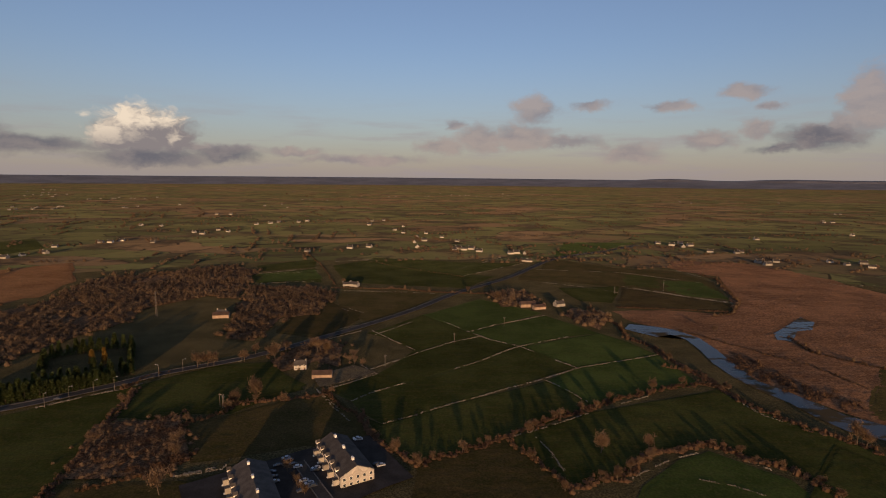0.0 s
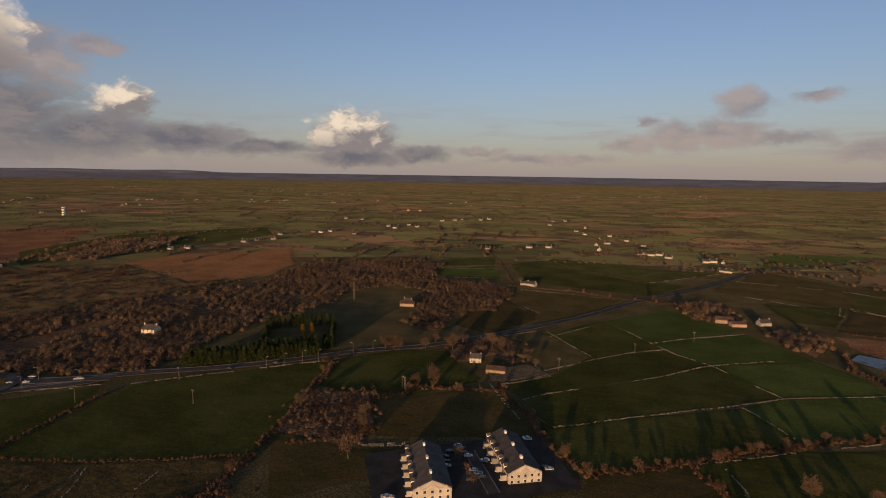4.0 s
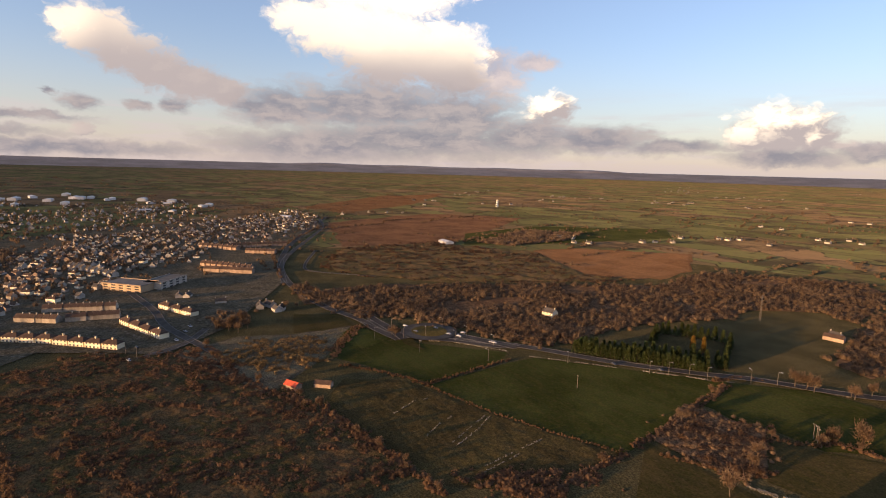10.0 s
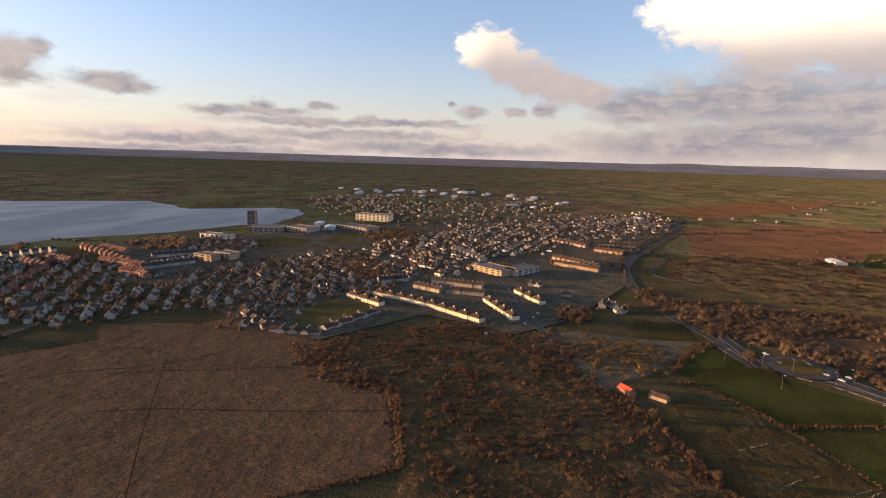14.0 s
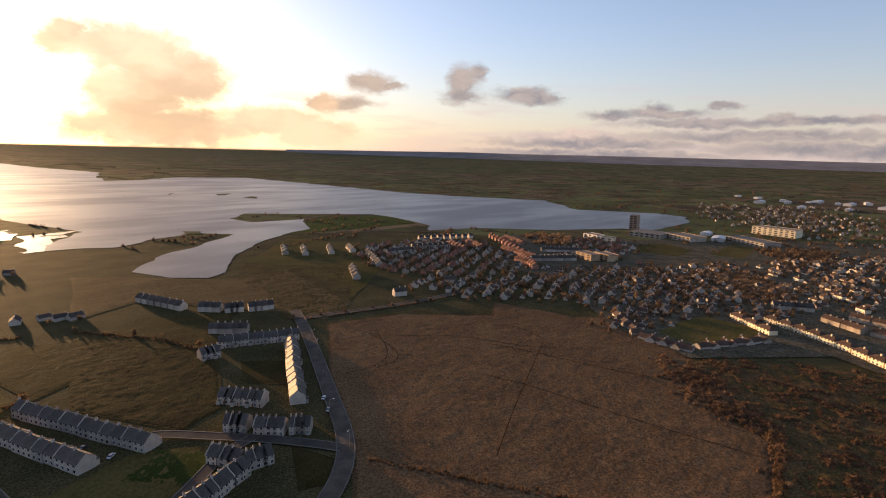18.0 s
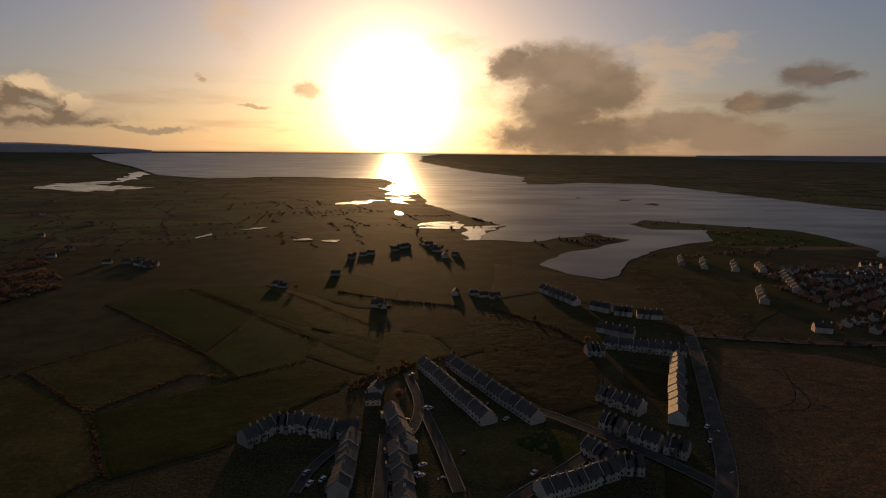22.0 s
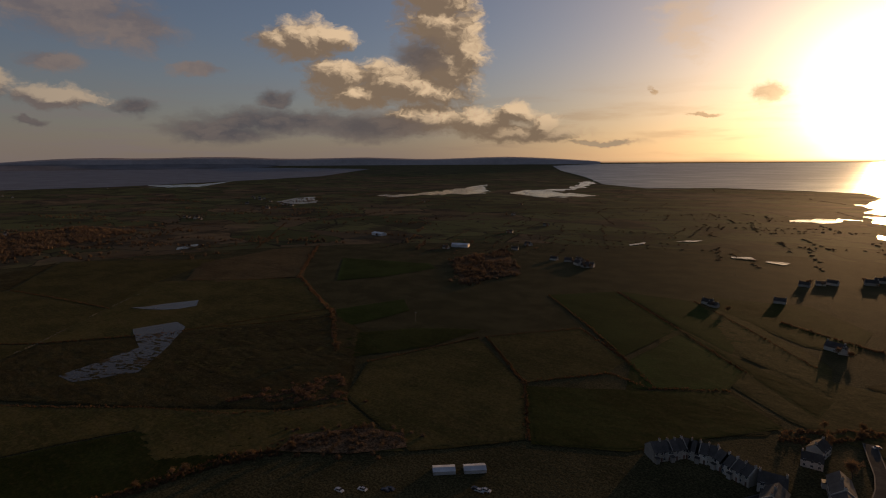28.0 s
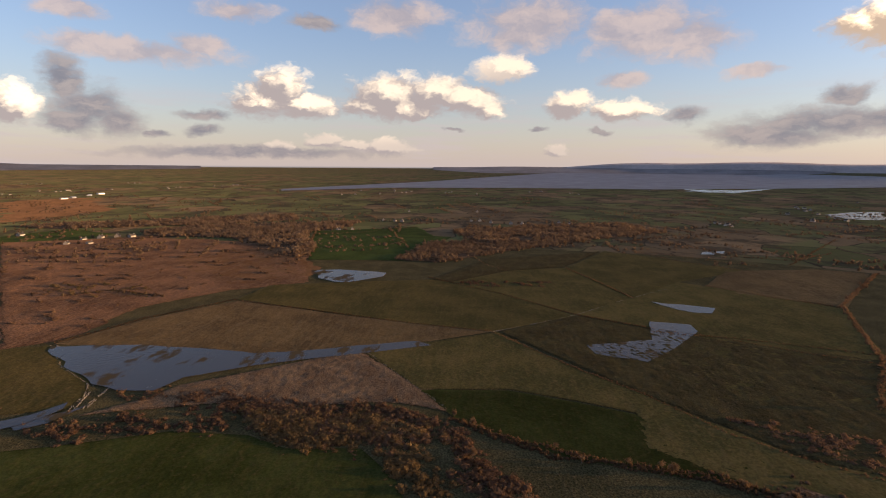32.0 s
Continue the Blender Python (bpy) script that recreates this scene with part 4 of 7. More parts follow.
sheet("flood", [(315, -983), (275, -1007), (270, -985), (307, -963)], M["flood"], "shallow blue flood water on a field", "water", 0.67, rag=4.5)
sheet("flood", [(180, -847), (163, -867), (161, -851), (175, -834)], M["flood"], "shallow blue flood water on a field", "water", 0.68, rag=4.5)
sheet("flood", [(123, -834), (112, -848), (110, -824), (117, -813)], M["flood"], "shallow blue flood water on a field", "water", 0.69, rag=4.5)
sheet("flood", [(378, 329), (387, 263), (385, 225), (376, 167), (387, 123), (402, 91), (415, 48), (404, 38), (383, 87), (352, 157), (328, 193), (304, 202), (302, 226), (311, 247), (337, 287)], M["flood"], "shallow blue flood water on a field", "water", 0.70, rag=1.2)
sheet("flood", [(695, 227), (707, 190), (694, 118), (668, 121), (624, 161), (653, 198)], M["flood"], "shallow blue flood water on a field", "water", 0.71, rag=1.2)
sheet("flood", [(565, -180), (543, -238), (523, -227), (533, -198)], M["flood"], "shallow blue flood water on a field", "water", 0.72, rag=1.2)
sheet("flood", [(490, -158), (484, -193), (462, -190), (412, -151), (385, -126), (401, -93), (420, -88), (432, -140)], M["flood"], "shallow blue flood water on a field", "water", 0.73, rag=1.2)
sheet("flood", [(243, 277), (259, 260), (268, 249), (286, 240), (276, 236), (260, 242), (250, 252), (233, 266)], M["flood"], "shallow blue flood water on a field", "water", 0.74, rag=1.2)
sheet("flood", [(927, -386), (931, -415), (906, -404), (902, -376)], M["flood"], "shallow blue flood water on a field", "water", 0.75, rag=1.2)
sheet("island", [(-515, -1692), (-545, -1731), (-514, -1646)], M["isle"], "small grassy islet in the bay", "island", 1.00, rag=0.8)
sheet("island", [(-632, -1631), (-680, -1639), (-649, -1579), (-619, -1589)], M["isle"], "small grassy islet in the bay", "island", 1.01, rag=0.8)
sheet("island", [(-682, -1524), (-699, -1476), (-673, -1444), (-662, -1468)], M["isle"], "small grassy islet in the bay", "island", 1.02, rag=0.8)
sheet("island", [(-307, -930), (-331, -912), (-317, -888), (-300, -903)], M["isle"], "small grassy islet in the bay", "island", 1.03, rag=0.8)

# ---- roads, walls and hedges ----
def walked(points, step):
    """Points at even steps along a line of the plan, with the way it runs."""
    out = []
    for (ax, ay), (bx, by) in zip(points, points[1:]):
        length = math.hypot(bx - ax, by - ay)
        count = max(1, round(length / step))
        out += [(ax + (bx - ax) * i / count, ay + (by - ay) * i / count, math.atan2(by - ay, bx - ax)) for i in range(count)]
    out.append((*points[-1], out[-1][2]))
    return out


def rounded(points):
    """A line with its corners cut, twice."""
    for _ in range(2):
        cut = [points[0]]
        for (ax, ay), (bx, by) in zip(points, points[1:]):
            cut += [(ax * 0.75 + bx * 0.25, ay * 0.75 + by * 0.25), (ax * 0.25 + bx * 0.75, ay * 0.25 + by * 0.75)]
        points = cut + [points[-1]]
    return points


def ribbon(points, width, mat_, lift, off=0.0, thick=0.0):
    verts, faces = [], []
    for x, y, a in walked(points, 15):
        nx, ny = -math.sin(a), math.cos(a)
        for side in (off - width / 2, off + width / 2):
            verts.append(lay(x + nx * side, y + ny * side, lift))
    for i in range(len(verts) // 2 - 1):
        faces.append((2 * i, 2 * i + 2, 2 * i + 3, 2 * i + 1))
    if thick:
        count = len(verts)
        verts += [v - Vector((0, 0, thick)) for v in verts]
        for i in range(count // 2 - 1):
            faces += [(2 * i, 2 * i + count, 2 * i + 2 + count, 2 * i + 2), (2 * i + 1, 2 * i + 3, 2 * i + 3 + count, 2 * i + 1 + count)]
    return mesh_of("strip", verts, faces, mat_)


def road(points, width):
    layer[0] += 0.004
    points = rounded(points)
    ob = tagged(new("road", ribbon(points, width, M["asphalt"], 0.32 + layer[0])), "grey asphalt road between fields", "road", kind="structure")
    for side in (-1, 1):
        kerb = child("kerb", ribbon(points, 0.5, M["concrete"], 0.44 + layer[0], side * (width / 2 + 0.25), 0.14), ob)
        tagged(kerb, "pale concrete kerb and footpath")


def stone_wall(points, high=0.7):
    """Dry stone wall: rough blocks heaped along a line, with breaches."""
    verts, faces = [], []
    far = min(math.hypot(*p) for p in points)
    step = 0.75 if far < 700 else 1.6
    for x, y, a in walked(points, step):
        if noise.noise((x / 5, y / 5, 2)) > 0.22 or noise.noise((x / 30, y / 30, 7)) > 0.3:
            continue
        s = size_at(x, y)
        for course in range(2):
            if course and random.random() < 0.35:
                continue
            base, c_, s_ = len(verts), math.cos(a + random.uniform(-0.5, 0.5)), math.sin(a + random.uniform(-0.5, 0.5))
            lx, ly, lz = step * random.uniform(0.22, 0.55), random.uniform(0.14, 0.28), high * random.uniform(0.35, 0.62)
            ox, oy = x + random.gauss(0, 0.3), y + random.gauss(0, 0.3)
            for z in (0, 1):
                shrink = 0.75 if z else 1.0
                for u, v in ((-1, -1), (1, -1), (1, 1), (-1, 1)):
                    u, v = u * lx * shrink * random.uniform(0.75, 1.15), v * ly * shrink * random.uniform(0.75, 1.15)
                    verts.append(lay(ox + u * c_ - v * s_, oy + u * s_ + v * c_, s * (course * high * 0.42 + z * lz)))
            faces += [(base + 4, base + 5, base + 6, base + 7), (base, base + 1, base + 5, base + 4), (base + 1, base + 2, base + 6, base + 5), (base + 2, base + 3, base + 7, base + 6), (base + 3, base, base + 4, base + 7)]
    if faces:
        tagged(new("stone_wall", mesh_of("stone_wall", verts, faces, M["stone"])), "low broken dry stone wall of pale limestone along a field", "wall", "field walls")


def ditch(points, width=0.5):
    layer[0] += 0.004
    tagged(new("ditch", ribbon(rounded(points), width, M["ditch"], 0.30 + layer[0] * 0.5)), "narrow dark drainage ditch across the heath", "ditch", kind="structure")


class Clumps:
    """Gathers bushes out of many small leaf faces round a lumpy core, in one mesh."""

    def __init__(self, seed):
        self.rng = np.random.default_rng(seed)
        self.verts, self.tris, self.count = [], [], 0

    def bush(self, x, y, z, wide, high, leaves, leaf):
        rng = self.rng
        way = rng.normal(size=(leaves, 3))
        way /= np.linalg.norm(way, axis=1)[:, None] + 1e-9
        way[:, 2] = np.abs(way[:, 2]) * 0.95 + 0.05
        out = 0.55 + 0.45 * rng.random((leaves, 1)) ** 0.5
        centre = np.array([x, y, z]) + way * out * np.array([wide, wide, high])
        size = leaf * (0.5 + rng.random((leaves, 1, 1)))
        tri = centre[:, None, :] + rng.normal(size=(leaves, 3, 3)) * size
        tri[:, :, 2] = np.maximum(tri[:, :, 2], z + 0.02)
        self.verts.append(tri.reshape(-1, 3))
        self.tris.append(np.arange(leaves * 3).reshape(-1, 3) + self.count)
        self.count += leaves * 3
        # core: a low faceted dome that stops the eye
        ring = 6
        ang = np.arange(ring) * math.tau / ring + rng.random()
        low = np.stack([x + np.cos(ang) * wide * 0.62, y + np.sin(ang) * wide * 0.62, np.full(ring, z)], 1)
        mid = np.stack([x + np.cos(ang) * wide * 0.5, y + np.sin(ang) * wide * 0.5, np.full(ring, z + high * 0.42)], 1) + rng.normal(size=(ring, 3)) * wide * 0.08
        top = np.array([[x, y, z + high * 0.66]])
        self.verts.append(np.concatenate([low, mid, top]))
        c = self.count
        core = []
        for k in range(ring):
            j = (k + 1) % ring
            core += [(c + k, c + j, c + ring + j), (c + k, c + ring + j, c + ring + k), (c + ring + k, c + ring + j, c + 2 * ring)]
        self.tris.append(np.array(core))
        self.count += 2 * ring + 1

    def mesh(self, name, mat_):
        verts, tris = np.concatenate(self.verts), np.concatenate(self.tris)
        return mesh_of(name, verts.tolist(), tris.tolist(), mat_)


def hedge(points, width, kind="hedge"):
    clumps = Clumps(len(points) * 7 + int(abs(points[0][0])))
    rng = clumps.rng
    far = min(math.hypot(*p) for p in points)
    step = 2.2 if far < 700 else 4.5
    for x, y, a in walked(points, step):
        for _ in range(2 if far < 700 else 1):
            off = (rng.random() - 0.5) * width
            s = size_at(x, y)
            high = (0.9 + 1.5 * rng.random() ** 1.5) * (1.25 if rng.random() < 0.12 else 0.8) * (width / 4) ** 0.5
            p = lay(x - math.sin(a) * off + rng.normal() * 0.6, y + math.cos(a) * off + rng.normal() * 0.6)
            clumps.bush(p.x, p.y, p.z, (0.9 + rng.random()) * s * width / 4, high * s * 1.3, 40 if far < 700 else 12, 0.20 if far < 700 else 0.5)
    label = "tangled brown winter hedge along a field edge" if width < 5 else "broad russet bank of bracken and brambles"
    tagged(new("hedge", clumps.mesh("hedge", M["bracken" if width >= 5 else kind])), label, "hedge", "field hedges")


def inside(x, y, poly):
    odd = False
    for (ax, ay), (bx, by) in zip(poly, poly[1:] + poly[:1]):
        if (ay > y) != (by > y) and x < (bx - ax) * (y - ay) / (by - ay) + ax:
            odd = not odd
    return odd


def spread(poly, count, rng):
    xs, ys = [p[0] for p in poly], [p[1] for p in poly]
    out, tries = [], 0
    while len(out) < count and tries < count * 60:
        tries += 1
        x, y = rng.uniform(min(xs), max(xs)), rng.uniform(min(ys), max(ys))
        if inside(x, y, poly):
            out.append((x, y))
    return out


def scrub(kind, poly, count):
    clumps = Clumps(count)
    rng = random.Random(count)
    for x, y in spread(poly, count, rng):
        drift, big = rng.gauss(0.9, 0.35), rng.uniform(0.7, 1.35)
        for _ in range(rng.randint(2, 9)):
            u, v = rng.gauss(0, 6.0), rng.gauss(0, 1.5)
            p = lay(x + u * math.cos(drift) - v * math.sin(drift), y + u * math.sin(drift) + v * math.cos(drift))
            wide = rng.uniform(1.0, 2.9) * big * max(1.0, math.hypot(x, y) / 650)
            clumps.bush(p.x, p.y, p.z, wide, wide * rng.uniform(0.6, 1.05), 56, 0.10 * wide)
    tagged(new("scrub", clumps.mesh("scrub", M[kind])), {"gorse": "scattered olive gorse bushes on rough ground", "bracken": "russet dead bracken and bramble clumps on moor"}[kind], "bushes", kind="stuff")


# ---- trees ----
def tube(bm, a, b, ra, rb, sides=5):
    a, b = Vector(a), Vector(b)
    q = (b - a).to_track_quat("Z", "Y")
    rings = []
    for p, r in ((a, ra), (b, rb)):
        rings.append([bm.verts.new(p + q @ Vector((r * math.cos(math.tau * k / sides), r * math.sin(math.tau * k / sides), 0))) for k in range(sides)])
    for k in range(sides):
        bm.faces.new((rings[0][k], rings[0][(k + 1) % sides], rings[1][(k + 1) % sides], rings[1][k]))


def tree_meshes(seed, high, wide, twigs, kind):
    rng = random.Random(seed)
    nrng = np.random.default_rng(seed)
    bm = bmesh.new()
    ends = []
    lean = Vector((rng.uniform(-0.4, 0.4), rng.uniform(-0.4, 0.4), 0))
    fork = Vector((0, 0, high * 0.28)) + lean
    tube(bm, (0, 0, -0.2), fork, high * 0.028, high * 0.02, 6)
    for k in range(7):
        a = math.tau * k / 7 + rng.uniform(-0.4, 0.4)
        reach, top = wide * rng.uniform(0.35, 0.8), high * rng.uniform(0.55, 0.95)
        mid = fork + Vector((math.cos(a) * reach * 0.5, math.sin(a) * reach * 0.5, (top - fork.z) * 0.55))
        tip = Vector((math.cos(a) * reach, math.sin(a) * reach, top))
        tube(bm, fork, mid, high * 0.013, high * 0.008, 4)
        tube(bm, mid, tip, high * 0.008, high * 0.002, 3)
        for _ in range(2):
            side = mid + Vector((rng.uniform(-1, 1), rng.uniform(-1, 1), rng.uniform(0.3, 1))) * wide * 0.4
            tube(bm, mid, side, high * 0.006, high * 0.0015, 3)
            ends.append(side)
        ends += [tip, mid + (tip - mid) * 0.5]
    trunk = bpy.data.meshes.new("trunk")
    bm.to_mesh(trunk)
    bm.free()
    trunk.materials.append(M["bark"])
    ends = np.array(ends)
    pick = nrng.integers(0, len(ends), twigs)
    spot = ends[pick] + nrng.normal(size=(twigs, 3)) * np.array([wide * 0.20, wide * 0.20, high * 0.085])
    spot[:, 2] = np.clip(spot[:, 2], high * 0.16, high * 1.05)
    outward = spot - np.array([0, 0, high * 0.3])
    outward /= np.linalg.norm(outward, axis=1)[:, None]
    way = outward + nrng.normal(size=(twigs, 3)) * 0.5
    long = (0.5 + nrng.random((twigs, 1))) * high * 0.075
    cross = np.cross(way, nrng.normal(size=(twigs, 3)))
    cross /= np.linalg.norm(cross, axis=1)[:, None] + 1e-9
    girth = high * 0.016 * (0.5 + nrng.random((twigs, 1)))
    tri = np.stack([spot - cross * girth, spot + cross * girth, spot + way * long], 1).reshape(-1, 3)
    crown = mesh_of("crown", tri.tolist(), np.arange(twigs * 3).reshape(-1, 3).tolist(), M[kind])
    return trunk, crown


def conifer_meshes(seed, high, wide, kind="conifer"):
    nrng = np.random.default_rng(seed)
    bm = bmesh.new()
    tube(bm, (0, 0, -0.2), (0, 0, high * 0.9), high * 0.02, high * 0.003, 6)
    trunk = bpy.data.meshes.new("trunk")
    bm.to_mesh(trunk)
    bm.free()
    trunk.materials.append(M["bark"])
    count = 700
    f = nrng.random(count) ** 0.8
    a = nrng.random(count) * math.tau
    r = wide * (1 - f * 0.92) * (0.65 + 0.4 * nrng.random(count))
    spot = np.stack([np.cos(a) * r, np.sin(a) * r, high * (0.06 + 0.92 * f)], 1)
    out = np.stack([np.cos(a), np.sin(a), nrng.normal(size=count) * 0.3 + 0.35], 1)
    side = np.stack([-np.sin(a), np.cos(a), nrng.normal(size=count) * 0.4], 1)
    size = high * 0.045 * (0.6 + nrng.random((count, 1)))
    tri = np.stack([spot - side * size, spot + side * size, spot + out * size * 1.6], 1).reshape(-1, 3)
    crown = mesh_of("crown", tri.tolist(), np.arange(count * 3).reshape(-1, 3).tolist(), M[kind])
    return trunk, crown


TREES = [tree_meshes(s, h, w, n_, "twigs") for s, h, w, n_ in ((1, 10, 4.2, 900), (2, 12, 5.0, 1000), (3, 8, 3.8, 700), (4, 11, 4.0, 900), (5, 7, 3.0, 600), (6, 13, 4.6, 1000))]
CONIFERS = [conifer_meshes(s, h, w) for s, h, w in ((11, 9, 2.0), (12, 10, 2.3), (13, 8, 1.9))]


def tree(x, y, pair, scale, label, category="tree", group="hedgerow trees"):
    s = scale * size_at(x, y)
    ob = new("tree")
    ob.empty_display_size = 0.5
    ob.matrix_basis = Matrix.LocRotScale(lay(x, y), Euler((0, 0, random.uniform(0, 6.28))), (s, s, s * random.uniform(0.85, 1.15)))
    for name, me in zip(("trunk", "crown"), pair):
        child(name, me, ob)
    return tagged(ob, label, category, group)


far_trees = Clumps(77)


def hedgerow(points, gap, scale=0.7):
    """Bare trees standing in a hedge."""
    for x, y, a in walked(points, gap):
        if math.hypot(x, y) > 430:
            p, s = lay(x, y), size_at(x, y) * scale * random.uniform(0.7, 1.3)
            far_trees.bush(p.x + random.uniform(-4, 4), p.y + random.uniform(-4, 4), p.z + s, 3.4 * s, 8.0 * s, 40, 0.55 * s)
        elif random.random() < 0.75:
            tree(x + random.uniform(-3, 3), y + random.uniform(-3, 3), random.choice(TREES), scale * random.uniform(0.6, 1.25), "bare brown winter tree standing in a field hedge")


def wood(poly, count, scale=0.8, floor=True):
    """A wood nobody could count: crown beside crown over a floor of dead leaves, with trunks under them."""
    if floor:
        sheet("woodland_floor", poly, M["litter"], "brown leaf-strewn woodland floor", "ground")
    area = abs(sum(a[0] * b[1] - b[0] * a[1] for a, b in zip(poly, poly[1:] + poly[:1]))) / 2
    far = math.hypot(*poly[0])
    if far < 450:
        scale *= 0.52
    cell = 11.0 if far < 450 else 21.0 if far < 900 else 60.0 if far < 1600 else 160.0
    total = int(min(5600, max(count * 0.5, area / cell)))
    crowns = Clumps(count * 3 + int(abs(poly[0][0])))
    rng = random.Random(count * 3)
    bm = bmesh.new()
    for x, y in spread(poly, int(total * 0.85), rng):
        if noise.noise((x / 60, y / 60, 4)) < -0.34:
            continue
        x, y = x + rng.gauss(0, 5), y + rng.gauss(0, 5)
        p, s = lay(x, y), size_at(x, y) * scale * (1.0 if far < 900 else 1.35)
        grown = 1.0 + 0.45 * noise.noise((x / 35, y / 35, 9))
        wide, high = rng.uniform(2.8, 5.4) * s * grown, rng.uniform(3.2, 6.4) * s * grown
        foot = high * rng.uniform(0.05, 0.22)
        crowns.bush(p.x, p.y, p.z + foot, wide, high, 170 if far < 900 else 44, 0.23 * s if far < 900 else 0.65 * s)
        if far < 900 and rng.random() < 0.4:
            tube(bm, (p.x, p.y, p.z), (p.x + rng.uniform(-1, 1), p.y + rng.uniform(-1, 1), p.z + foot + high * 0.5), 0.25, 0.12, 3)
    root = new("wood")
    tagged(child("crowns", crowns.mesh("crowns", M["twigs"]), root), kind="stuff")
    if len(bm.verts):
        tagged(child("trunks", done(bm, "trunks", M["bark"]), root), kind="stuff")
    else:
        bm.free()
    tagged(root, "dense bare brown winter woodland on low ground", "woodland", kind="stuff")


# ---- houses ----
def box(bm, x0, x1, y0, y1, z0, z1):
    v = [bm.verts.new((x, y, z)) for z in (z0, z1) for x, y in ((x0, y0), (x1, y0), (x1, y1), (x0, y1))]
    for f in ((3, 2, 1, 0), (4, 5, 6, 7), (0, 1, 5, 4), (1, 2, 6, 5), (2, 3, 7, 6), (3, 0, 4, 7)):
        bm.faces.new([v[i] for i in f])


def done(bm, name, mat_):
    me = bpy.data.meshes.new(name)
    bm.to_mesh(me)
    bm.free()
    me.materials.append(mat_)
    return me


def gable_walls(w, d, eaves, ridge, mat_):
    bm = bmesh.new()
    for sign in (1,):
        lo = [bm.verts.new((x, y, -0.3)) for x, y in ((-w / 2, -d / 2), (w / 2, -d / 2), (w / 2, d / 2), (-w / 2, d / 2))]
        hi = [bm.verts.new((x, y, eaves)) for x, y in ((-w / 2, -d / 2), (w / 2, -d / 2), (w / 2, d / 2), (-w / 2, d / 2))]
        pa, pb = bm.verts.new((-w / 2, 0, ridge)), bm.verts.new((w / 2, 0, ridge))
        bm.faces.new((lo[0], lo[1], hi[1], hi[0]))
        bm.faces.new((lo[2], lo[3], hi[3], hi[2]))
        bm.faces.new((lo[1], lo[2], hi[2], pb, hi[1]))
        bm.faces.new((lo[3], lo[0], hi[0], pa, hi[3]))
        bm.faces.new((hi[0], hi[1], pb, pa))
        bm.faces.new((hi[2], hi[3], pa, pb))
    return done(bm, "wall", mat_)


def gable_roof(w, d, eaves, ridge, mat_, over=0.35, thick=0.22, end=0.15):
    bm = bmesh.new()
    slope = (ridge - eaves) / (d / 2)
    for side in (-1, 1):
        ye, ze = side * (d / 2 + over), eaves - slope * over + 0.06
        pts = []
        for x in (-w / 2 - end, w / 2 + end):
            pts += [(x, ye, ze), (x, 0, ridge + 0.06), (x, 0, ridge + 0.06 + thick), (x, ye, ze + thick)]
        v = [bm.verts.new(p) for p in pts]
        for f in ((0, 1, 2, 3), (7, 6, 5, 4), (3, 2, 6, 7), (0, 4, 5, 1), (0, 3, 7, 4)):
            bm.faces.new([v[i] for i in (f if side < 0 else f[::-1])])
    return done(bm, "roof", mat_)


def hip_roof(w, d, eaves, ridge, mat_, over=0.4):
    bm = bmesh.new()
    x, y, inset = w / 2 + over, d / 2 + over, d * 0.42
    low = [bm.verts.new((a, b, eaves - 0.15)) for a, b in ((-x, -y), (x, -y), (x, y), (-x, y))]
    mid = [bm.verts.new((v.co.x, v.co.y, eaves + 0.08)) for v in low]
    pa, pb = bm.verts.new((-x + inset, 0, ridge)), bm.verts.new((x - inset, 0, ridge))
    for i in range(4):
        bm.faces.new((low[i], low[(i + 1) % 4], mid[(i + 1) % 4], mid[i]))
    bm.faces.new(low[::-1])
    for f in ((mid[0], mid[1], pb, pa), (mid[2], mid[3], pa, pb), (mid[1], mid[2], pb), (mid[3], mid[0], pa)):
        bm.faces.new(f)
    return done(bm, "roof", mat_)


def boxed(name, mat_, *boxes):
    bm = bmesh.new()
    for b in boxes:
        box(bm, *b)
    return done(bm, name, mat_)


